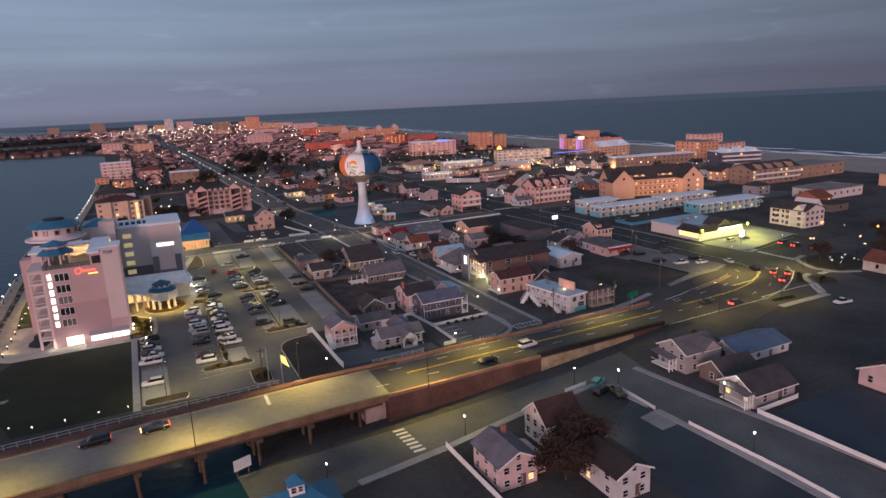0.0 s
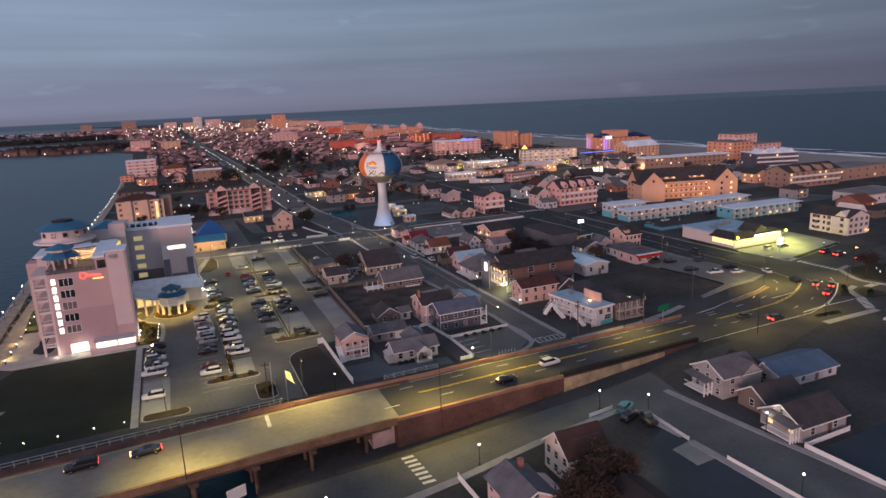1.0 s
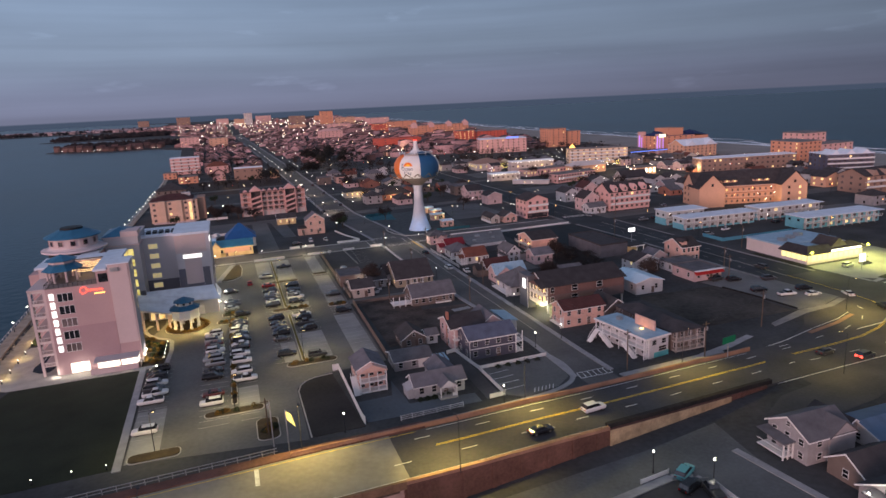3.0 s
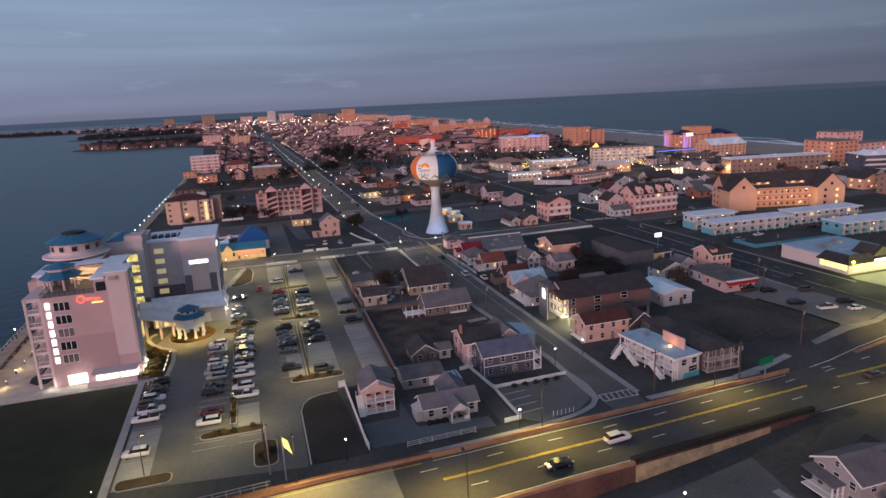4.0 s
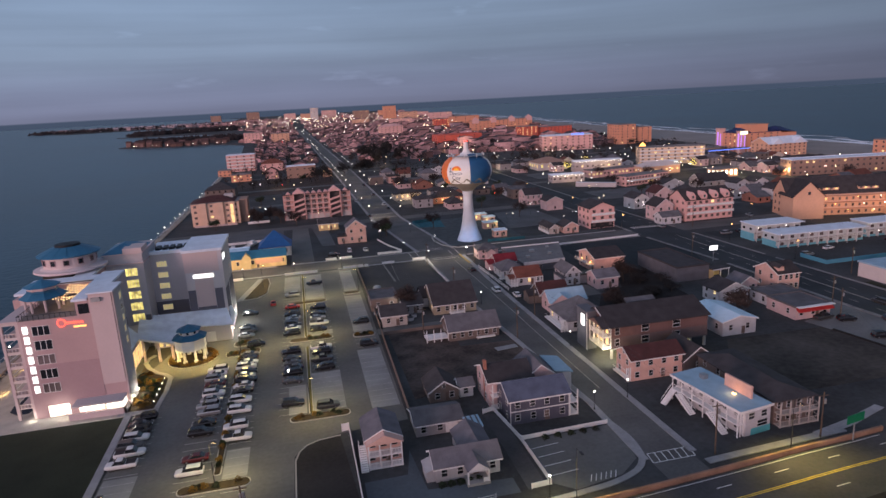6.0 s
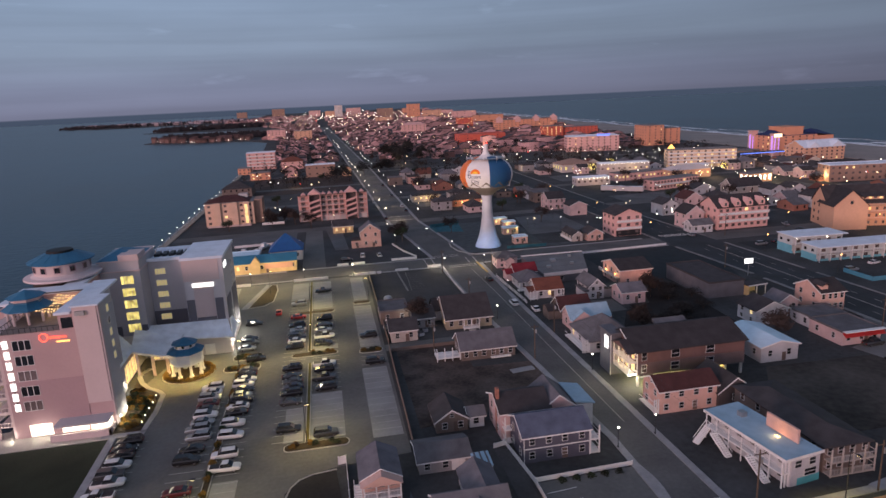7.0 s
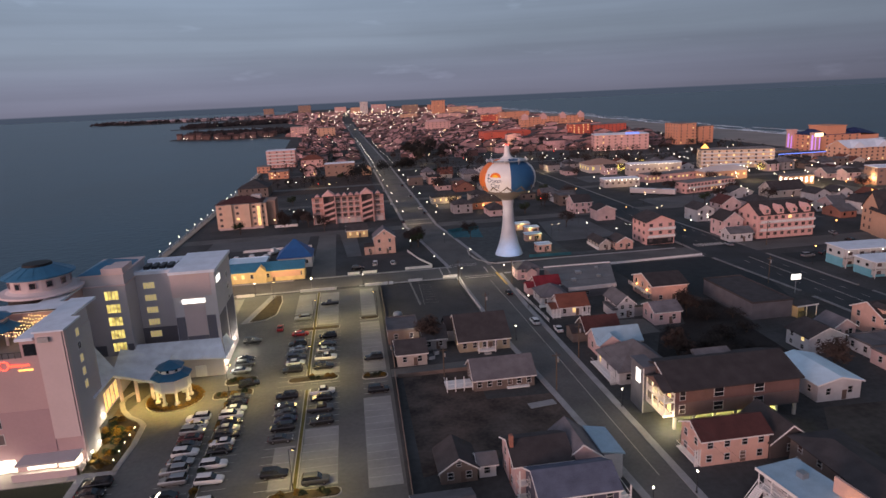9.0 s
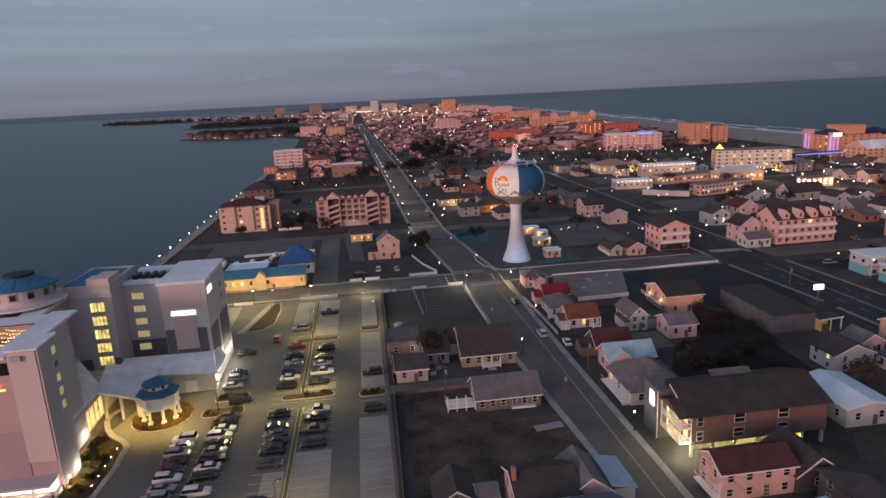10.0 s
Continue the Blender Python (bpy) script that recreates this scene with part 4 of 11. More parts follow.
def rotunda(cx, cy, z, r, wall_h, name):
    """A round rooftop pavilion: base drum, pale skirt with a rail, windowed wall, blue cone roof with a dark crown."""
    # solid drum; its dark colour stands in for the shade of the recess
    part("base_drum", Shell().lathe([(r + .6, 22.4), (r + .6, z - .6)], 28, cx, cy), mat("dark_roofing_and_recess", (0.05, 0.045, 0.045), 0.9), hotel, "dark drum painted as the shaded recess under the round pavilion")
    t = part(name, Shell().lathe([(r, z - .3), (r, z + wall_h)], 28, cx, cy), PALE_PINK, hotel, "round pavilion with a blue metal roof")
    part("skirt_roof", Shell().lathe([(r + 2.2, z - 0.75), (r + 2.4, z - 0.65), (r + 2.4, z - .2), (r + 2.1, z - .2), (r + .9, z - .1), (r, z + 0.35)], 28, cx, cy), mat("pavilion_skirt", (0.70, 0.60, 0.60), 0.7, var=0.08), t, "pale skirt roof")
    part("cone_roof", Shell().lathe([(r + 1.15, z + wall_h - 0.3), (r + 1.2, z + wall_h - .05), (r * 0.5, z + wall_h + 1.75), (r * 0.47, z + wall_h + 1.8)], 28, cx, cy), BLUE_ROOF, t, "blue metal cone roof")
    sm = cached(("seam", r), lambda: Shell().slab([(0, -.05, 0), (r * .68, -.05, 1.78), (r * .68, .05, 1.78), (0, .05, 0)], .05).mesh("seam", BLUE_ROOF))
    for k in range(14):
        a = radians(k * 360 / 14)
        put("seam", sm, t, cx + (r + 1.18) * math.cos(a), cy + (r + 1.18) * math.sin(a), z + wall_h + .02, k * 360 / 14 + 180)
    part("roof_vent", Shell().lathe([(r * 0.50, z + wall_h + 1.7), (r * 0.46, z + wall_h + 2.25), (r * .2, z + wall_h + 2.3)], 28, cx, cy), mat("black_louvre", (0.012, 0.012, 0.014), 0.6, bump=0), t, "black louvred crown")
    for k in range(12):
        a = radians(k * 30 + 10)
        fr = cached(("rwf", r), lambda: Shell().lattice([-.72, -.56, .56, .72], [-.76, -.6, .6, .76], lambda i, j: i == 1 and j == 1, -.12, .05).mesh("window", mat("mauve_trim", (0.34, 0.24, 0.25), 0.7, bump=0)))
        o = put("window", fr, t, cx + r * math.cos(a), cy + r * math.sin(a), z + wall_h * 0.52, math.degrees(a) + 90)
        put("pane", cached(("rwp", r), lambda: Shell().box(-.56, -.06, -.6, .56, .04, .6).mesh("pane", GLASS)), o, 0, 0, 0)


rotunda(-133.5, -51.0, 26.3, 6.2, 3.5, "rotunda")
# the smaller open pavilion on the corner terrace
pav = part("terrace_pavilion", Shell().lathe([(4.8, 25.3), (4.8, 25.5), (3.1, 26.6), (3.1, 27.0)], 8, -131.4, -77.0, .39), BLUE_ROOF, hotel, "open round pavilion with a double blue roof")
part("drum", Shell().lathe([(2.95, 26.4), (2.95, 27.8)], 8, -131.4, -77.0, .39), PALE_PINK, pav, "pale lantern wall between two roofs")
part("upper_roof", Shell().lathe([(3.7, 27.7), (3.7, 27.85), (0.1, 29.1)], 8, -131.4, -77.0, .39), BLUE_ROOF, pav)
for k in range(8):
    a = radians(k * 45 + 22)
    put("post", cached("pavpost", lambda: Shell().cyl(0, 0, 0, 3.0, 0.28, 8).mesh("post", PALE_PINK)), pav, -131.4 + 3.6 * math.cos(a), -77.4 + 3.6 * math.sin(a), 22.45)
# stair tower with lit windows
part("wall", Shell().box(-126.5, -47.5, 0, -117, -31, 27.0), GREY_REND, hotel, "grey stair tower")
part("tower_cornice", Shell().box(-126.8, -47.9, 24.2, -116.7, -31, 24.5).box(-126.9, -48, 27, -116.6, -31, 27.3), PALE_PINK, hotel)
part("tower_cap", Shell().box(-121.6, -48.0, 27.3, -116.8, -41, 28.6), PALE_PINK, hotel)
part("hip_roof", Shell().add([(-127, -48, 27.3), (-117.2, -48, 27.3), (-117.2, -34, 27.3), (-127, -34, 27.3), (-122.4, -42, 29.3), (-122.4, -40, 29.3)], [(0, 1, 4), (1, 2, 5, 4), (2, 3, 5), (3, 0, 4, 5), (3, 2, 1, 0)]), BLUE_ROOF, hotel, "blue metal hip roof")
for k in range(5):
    hwin(-120.3, -47.5, 21.9 - k * 3.25, 3.0, 2.1, "s", PANE_YEL, bars=3)
part("dark_panel", Shell().box(-126.3, -47.58, 0, -123.4, -47.5, 9.5).box(-118.5, -47.58, 0, -117.1, -47.5, 9.5), DARK_REND, hotel)
# north wing
part("wall", Shell().box(-117, -40, 0, -107, -26, 24.6), GREY_REND, hotel, "grey north wing")
part("dark_panel", Shell().box(-116.95, -40.1, 0, -107, -40.0, 10.6), DARK_REND, hotel)
part("roof", Shell().box(-117.3, -40.4, 24.6, -107, -38.6, 25.4).box(-117.3, -28, 24.6, -107, -25.6, 25.4).box(-117, -38.6, 24.6, -107, -28, 24.7), WHITE_ROOF, hotel, "white parapet")
for k in range(5):
    part("roof_unit", Shell().box(-116 + k * 1.9, -36, 24.7, -114.8 + k * 1.9, -32, 25.6), DARK_STEEL, hotel)
for k in range(5):
    hwin(-114.0, -40.0 if k < 4 else -40.1, 21.7 - k * 3.2, 2.6, 1.5, "s", glow("dim_yellow_pane", (1.0, 0.80, 0.36), 0.32), bars=3)
part("wall", Shell().box(-107, -46, 0, -96.8, -26, 25.4), mat("pale_mauve_render", (0.58, 0.55, 0.57), 0.85, var=0.07, scale=0.15, fine=2, bump=0.05), hotel, "pale end pavilion")
part("top_band", Shell().box(-107.1, -46.12, 19.6, -97.9, -46, 25.4), PALE_PINK, hotel, "pale pink upper band")
part("mid_panel", Shell().box(-104.8, -46.15, 9.5, -99.8, -46, 19.6), PALE_PINK, hotel)
part("dark_panel", Shell().box(-106.9, -46.1, 4, -104.9, -46, 14.5).box(-99.7, -46.1, 4, -97.6, -46, 14.5).box(-104.8, -46.1, 4, -99.8, -46, 9.4).box(-96.8, -45.8, 4, -96.7, -38, 14).box(-96.8, -36, 4, -96.7, -27, 14), DARK_REND, hotel)
part("roof", Shell().box(-107.4, -46.5, 25.4, -96.4, -25.6, 26.1), WHITE_ROOF, hotel)
part("wall_sign", Shell().box(-105.0, -46.3, 17.9, -99.6, -46.15, 19.0), SIGN_W, hotel, "white lit sign bar")
part("wall_sign", Shell().box(-96.8, -44.4, 22.2, -96.62, -40.5, 23.6), SIGN_W, hotel, "white lit sign bar")
for k in range(4):
    hwin(-96.78, -32, 21 - k * 3.2, 1.6, 1.5, "e", GLASS, bars=1)
# low lobby with wide hipped standing-seam roofs
part("lobby_wall", Shell().box(-126.4, -66.3, 0, -119, -47.6, 6.8).box(-117, -49.8, 0, -96.6, -46.15, 4.6), GREY_REND, hotel, "low lobby walls")
part("lobby_end", Shell().box(-96.6, -49.6, 0, -96.3, -46.2, 4.6), PALE_PINK, hotel, "pale lobby end wall")
for y_ in (-49.2, -40.0, -33.6):
    part("wall_lamp", Shell().lathe([(.03, 3.0), (.32, 3.3), (.03, 3.6)], 8, -95.9 if y_ < -48 else -96.4, y_), BULB_W, hotel, "bright white wall lamp")
SEAM = lined("grey_standing_seam", (0.80, 0.86, 0.92), 0.6, 0, 0.25, 0.45)
part("lobby_roof", Shell().slab([(-118.0, -72, 7.0), (-118.0, -58, 7.0), (-126.5, -47.6, 10.2), (-126.5, -66.3, 10.2)], .3)
     .slab([(-118.2, -51.2, 6.4), (-95.4, -51.0, 4.9), (-97.2, -46.15, 8.4), (-117, -46.15, 8.6)], .3).slab([(-95.4, -51.0, 4.9), (-95.2, -41, 4.9), (-96.7, -41, 7.6), (-96.7, -46.15, 8.4)], .3), SEAM, hotel, "wide grey-blue standing-seam lobby roof")
part("porte_cochere_roof", Shell().slab([(-120.2, -48.4, 8.6), (-118.4, -60.2, 7.0), (-109.4, -61.4, 5.0), (-107.6, -51, 7.2)], .35), SEAM, hotel, "sloping roof over the drive")
part("roof_fascia", Shell().slab([(-118.5, -60.35, 7.05), (-109.4, -61.55, 5.05), (-109.4, -61.42, 5.05), (-118.5, -60.22, 7.05)], .55), WHITE, hotel)
for x, y, zt in ((-117.4, -59.4, 6.4), (-113.6, -60.3, 5.5), (-110.2, -60.6, 4.7), (-110.4, -53, 6.2)):
    part("roof_post", Shell().box(x - .3, y - .3, 0, x + .3, y + .3, zt), PALE_PINK, hotel)
for k in range(5):
    part("lobby_glass", Shell().box(-118.98, -65.6 + k * 2.3, .5, -118.92, -64.0 + k * 2.3, 4.6), PANE_WARM, hotel, "lit lobby pane")
for k in range(4):
    part("lobby_glass", Shell().box(-116.4 + k * 2.4, -49.92, .4, -114.8 + k * 2.4, -49.84, 3.2), PANE_WARM, hotel, "lit lobby pane")
part("lobby_door", Shell().box(-103.2, -49.95, 0.1, -100.6, -49.82, 3.0), WHITE, hotel)
PX, PY = -105.4, -61.4
drum = part("portico_drum", Shell().lathe([(4.1, 3.3), (4.1, 3.5), (3.95, 3.6), (3.95, 6.3)], 8, PX, PY, .39), WHITE, hotel, "white octagonal portico drum")
part("portico_roof", Shell().lathe([(4.5, 6.2), (4.5, 6.4), (2.8, 7.3)], 8, PX, PY, .39), BLUE_ROOF, drum, "blue portico roof")
part("lantern", Shell().lathe([(2.55, 7.0), (2.55, 8.3)], 8, PX, PY, .39), WHITE, drum)
part("lantern_roof", Shell().lathe([(3.15, 8.25), (3.15, 8.4), (0.1, 9.7)], 8, PX, PY, .39), BLUE_ROOF, drum, "blue lantern roof")
for k in range(8):
    a = radians(k * 45)
    put("lantern_window", cached("lantw", lambda: Shell().box(-.3, -.05, -.3, .3, .04, .3).mesh("lantern_window", GLASS)), drum, PX + 2.36 * math.cos(a), PY + 2.36 * math.sin(a), 7.8, k * 45 + 90)
for k in range(8):
    a = radians(k * 45 + 22.5)
    put("portico_post", cached("ppost", lambda: Shell().cyl(0, 0, 0, 3.4, 0.33, 10).box(-.45, -.45, 0, .45, .45, .8).mesh("portico_post", WHITE)), hotel, PX + 3.5 * math.cos(a), PY + 3.5 * math.sin(a), 0)
t = thing("planting_island", "round mulched island under the portico", "planting island", PX, PY, 0, kind="structure")
part("kerb", Shell().lathe([(6.2, -.1), (6.2, .18)], 28), KERB, t)
part("bed", Shell().lathe([(6.0, 0), (6.0, .3)], 28), MULCH, t)
FW = [(-115.8, -55.3), (-117.2, -58), (-117.2, -60.4), (-115.6, -64.4), (-113.2, -68.0), (-110.4, -70.4), (-109.0, -72.6), (-108.6, -80.5), (-109.2, -89.8)]
s = Shell()
for a, b in zip(FW, FW[1:]):
    s.bar(*a, *b, 1.1, -.1, .14)
single("pavement_forecourt", s.box(-117, -91, -.1, -108.6, -89.4, .14), WALK, "pale concrete walk curving round the hotel garden", "pavement")
flat("bed_garden", [(-117, -89.2), (-109.9, -89.2), (-109.3, -80.5), (-109.7, -72.8), (-110.9, -71), (-113.7, -68.6), (-116.2, -64.7), (-117, -63)], MULCH, "dark planted bed at the hotel entrance", 0.2, "planting bed")

# ---- water tower ----
tower = thing("water_tower", "striped beach-ball water tower on a white flared stem", "water tower", 0, 45.5, 0)
TW = mat("tower_white", (0.78, 0.76, 0.74), 0.45, var=0.07, scale=0.3, fine=2, bump=0.03)
TB = mat("tower_blue", (0.028, 0.105, 0.23), 0.45, var=0.08, scale=0.3, fine=2, bump=0.03)
TO = mat("tower_orange", (0.75, 0.20, 0.05), 0.45, var=0.08, scale=0.3, fine=2, bump=0.03)
part("stem", Shell().lathe([(5.7, 0), (5.5, 0.6), (4.0, 4.5), (3.0, 9), (2.35, 14), (2.1, 20), (2.7, 24)], 32), mat("tower_stem", (0.54, 0.55, 0.60), 0.5, var=0.1, scale=0.3, fine=2, bump=0.03), tower, "white flared stem", True)
part("collar", Shell().lathe([(2.6, 22.6), (4.6, 24.2), (7.2, 25.6), (9.25, 26.6)], 32), mat("tower_taupe", (0.19, 0.155, 0.125), 0.5, var=0.1), tower, "taupe leaf-edged underside", True)
BALL = [(7.9, 25.6), (9.9, 27.2), (11.0, 29.4), (11.35, 31.4), (11.0, 33.6), (9.8, 35.8), (7.6, 37.6), (4.7, 38.8), (1.2, 39.3)]
BALL_Z = 31.5


def gore(a0, a1, material, label):
    s = Shell()
    n = 10
    k = len(BALL)
    s.add([(r * math.cos(radians(a0 + (a1 - a0) * i / n)), r * math.sin(radians(a0 + (a1 - a0) * i / n)), z) for i in range(n + 1) for r, z in BALL],
          [(i * k + j, (i + 1) * k + j, (i + 1) * k + j + 1, i * k + j + 1) for i in range(n) for j in range(k - 1)])
    part("panel", s, material, tower, label, True)


# gores of the ball; the white one with the emblem looks to the south-west
gore(-128 - 26, -128 + 31, TW, "white panel")
gore(-128 + 31, -128 + 31 + 62, TB, "blue panel")
gore(-35, 27, TW, "white panel")
gore(27, 85, TO, "orange panel")
gore(85, 144, TB, "blue panel")
gore(144, 206, TO, "orange panel")
pet = Shell()
n_ = 48
prof = []
for i in range(n_):
    a = 2 * math.pi * i / n_
    tip = (27.2, 28.1, 29.3, 28.1)[i % 4]
    prof.append([(float(np.interp(z, [b for _, b in BALL], [r for r, _ in BALL])) * 1.006 + .03, a, z) for z in (25.6, 26.6, tip - .35, tip)])
pet.add([(r * math.cos(a), r * math.sin(a), z) for col in prof for r, a, z in col],
        [(i * 4 + j, ((i + 1) % n_) * 4 + j, ((i + 1) % n_) * 4 + j + 1, i * 4 + j + 1) for i in range(n_) for j in range(3)])
part("painted_petals", pet, mat("tower_taupe", (0.19, 0.155, 0.125), 0.5), tower, "taupe petals round the underside", True)
part("crown_mast", Shell().lathe([(3.2, 38.9), (1.7, 39.9), (1.1, 41.2), (0.95, 43.8), (0.95, 44.2)], 16), TW, tower)
part("beacon", Shell().lathe([(.1, 44.2), (.3, 44.5), (.1, 44.8)], 8, .6, 0).lathe([(.1, 44.2), (.3, 44.5), (.1, 44.8)], 8, -.6, 0), BULB_R, tower, "red beacon lights")
for k in range(9):
    a = radians(k * 40 + 10)
    put("antenna", cached("ant", lambda: Shell().cyl(0, 0, 0, 2.2, 0.06, 5).box(-.2, -.1, .8, .2, .1, 2.1).mesh("antenna", TW)), tower, 8.0 * math.cos(a), 8.0 * math.sin(a), 37.2, k * 40)
part("rail", Shell().lathe([(8.4, 38.4), (8.5, 38.4), (8.5, 38.5), (8.4, 38.5)], 28), STEEL, tower)


def text_part(words, size, m, material, parent, name="lettering", bend=None):
    cu = bpy.data.curves.new(name, "FONT")
    cu.body, cu.size, cu.extrude, cu.align_x, cu.align_y = words, size, 0.02, "CENTER", "CENTER"
    tmp = new(name, cu)
    me = bpy.data.meshes.new_from_object(tmp)
    bpy.data.objects.remove(tmp)
    me.materials.clear()
    me.materials.append(material)
    if bend:
        for v in me.vertices:
            v.co = bend(v.co)
    me.transform(m)
    ob = new(name, me)
    ob.parent = parent
    return ob


def ball_r(z):
    return float(np.interp(z, [b for _, b in BALL], [a for a, _ in BALL]))


def on_ball(co, az=-131.0):
    """Lays a flat drawing on the ball, centred on its white panel."""
    z = BALL_Z + co[1]
    r = ball_r(z) + 0.06 + co[2]
    a = radians(az) + co[0] / 11.2
    return Vector((r * math.cos(a), r * math.sin(a), z))


INK = mat("emblem_ink", (0.05, 0.08, 0.13), 0.6, bump=0)
text_part("Ocean", 2.3, Matrix.Identity(4), INK, tower, bend=lambda c: on_ball((c[0], c[1] + 0.1, c[2])))
text_part("City", 2.3, Matrix.Identity(4), INK, tower, bend=lambda c: on_ball((c[0] + 0.2, c[1] - 1.9, c[2])))
for col, r0, r1, nm in (((0.95, 0.55, 0.03), 0.0, 1.0, "sun_disc"), ((0.85, 0.20, 0.02), 1.0, 1.85, "sun_rays")):
    s = Shell()
    n = 16
    for i in range(n):
        a, b = math.pi * i / n, math.pi * (i + 1) / n
        q = [(0.4 + r * math.cos(t) * 1.25, 1.35 + r * math.sin(t), .02) for r, t in ((r0, a), (r1, a), (r1, b), (r0, b))]
        s.add([on_ball(p) for p in q], [(0, 1, 2, 3)])
    part(nm, s, mat("emblem_" + nm, col, 0.5, bump=0), tower)
s = Shell()
for p in ((-2.7, 2.3, 0.45, 0.16), (-2.7, 1.5, 0.14, 0.85), (-2.7, .75, .45, .14)):
    x, y, w, h = p
    s.add([on_ball(q) for q in ((x - w, y - h, .02), (x + w, y - h, .02), (x + w, y + h, .02), (x - w, y + h, .02))], [(0, 1, 2, 3)])
part("emblem_bar", s, INK, tower)

# ---- houses ----
WALLS = {
    "white": lined("white_siding", (0.53, 0.52, 0.53), 0.28, 2, 0.2, rnd=0.06), "peach": lined("peach_siding", (0.60, 0.385, 0.325), 0.28, 2, 0.2),
    "pink": lined("pink_siding", (0.58, 0.42, 0.41), 0.28, 2, 0.2, rnd=0.06), "navy": lined("navy_siding", (0.085, 0.085, 0.115), 0.28, 2, 0.2),
    "grey": lined("grey_siding", (0.30, 0.285, 0.29), 0.28, 2, 0.2, rnd=0.08), "beige": lined("beige_siding", (0.46, 0.41, 0.37), 0.28, 2, 0.2, rnd=0.06),
    "brown": lined("brown_siding", (0.165, 0.13, 0.115), 0.28, 2, 0.2, rnd=0.06), "brick": mat("red_brick", (0.34, 0.15, 0.11), 0.85, var=0.25, scale=1.2, fine=14, bump=0.2),
    "yellow": lined("yellow_siding", (0.66, 0.50, 0.25), 0.28, 2, 0.2), "cream": lined("cream_siding", (0.64, 0.55, 0.46), 0.28, 2, 0.2), "aqua": lined("aqua_siding", (0.30, 0.52, 0.56), 0.28, 2, 0.2),
    "pale_grey": lined("pale_grey_siding", (0.43, 0.42, 0.43), 0.28, 2, 0.2), "grey_dark": lined("dark_grey_siding", (0.13, 0.13, 0.145), 0.28, 2, 0.2), "dark": lined("dark_siding", (0.10, 0.085, 0.085), 0.28, 2, 0.2),
}
ROOFS = {
    "brown": lined("brown_shingles", (0.050, 0.044, 0.046), 0.3, 2, 0.3, 0.9, 0.3, 0.12), "grey": lined("grey_shingles", (0.125, 0.120, 0.128), 0.3, 2, 0.3, 0.9, 0.3, 0.12),
    "dark": lined("dark_shingles", (0.055, 0.050, 0.052), 0.3, 2, 0.3, 0.9, 0.3, 0.12), "red": lined("dark_red_shingles", (0.082, 0.032, 0.030), 0.3, 2, 0.3, 0.9, 0.3, 0.08),
    "orange": lined("orange_red_shingles", (0.165, 0.060, 0.042), 0.3, 2, 0.3, 0.9, 0.3, 0.08), "blue": lined("pale_blue_roof", (0.31, 0.45, 0.55), 0.45, 0, 0.2, 0.6, 0.15),
    "white": lined("white_metal_roof", (0.59, 0.76, 0.87), 0.45, 0, 0.2, 0.5, 0.12), "slate": lined("slate_blue_shingles", (0.098, 0.110, 0.155), 0.3, 2, 0.3, 0.9, 0.3, 0.08),
    "deep_blue": lined("deep_blue_shingles", (0.095, 0.145, 0.215), 0.3, 2, 0.2, 0.8, 0.2), "purple": lined("mauve_grey_shingles", (0.142, 0.134, 0.148), 0.3, 2, 0.3, 0.9, 0.3, 0.1),
}


def frame_mesh(w, h):
    def make():
        s = Shell().lattice([-w / 2 - .085, -w / 2, w / 2, w / 2 + .085], [-h / 2 - .085, -h / 2, -.05, .05, h / 2, h / 2 + .085], lambda i, j: i == 1 and j in (1, 3), -.08, 0.0)
        return s.mesh("window", mat("window_frame_paint", (0.50, 0.49, 0.49), 0.6, var=0.15, scale=1, fine=6, bump=0, rnd=0.2))
    return cached(("fr", w, h), make)


def add_window(parent, x, y, z, w, h, face, pane=None, pieces=True):
    rz = {"s": 0, "e": 90, "n": 180, "w": -90}[face]
    pane = pane or GLASS
    pm = cached(("pn", w, h, pane.name), lambda: Shell().box(-w / 2, -.045, -h / 2, w / 2, -.004, h / 2).mesh("pane", pane))
    if not pieces:
        return put("window", pm, parent, x, y, z, rz)
    o = put("window", frame_mesh(w, h), parent, x, y, z, rz)
    put("pane", pm, o, 0, 0, 0)
    return o


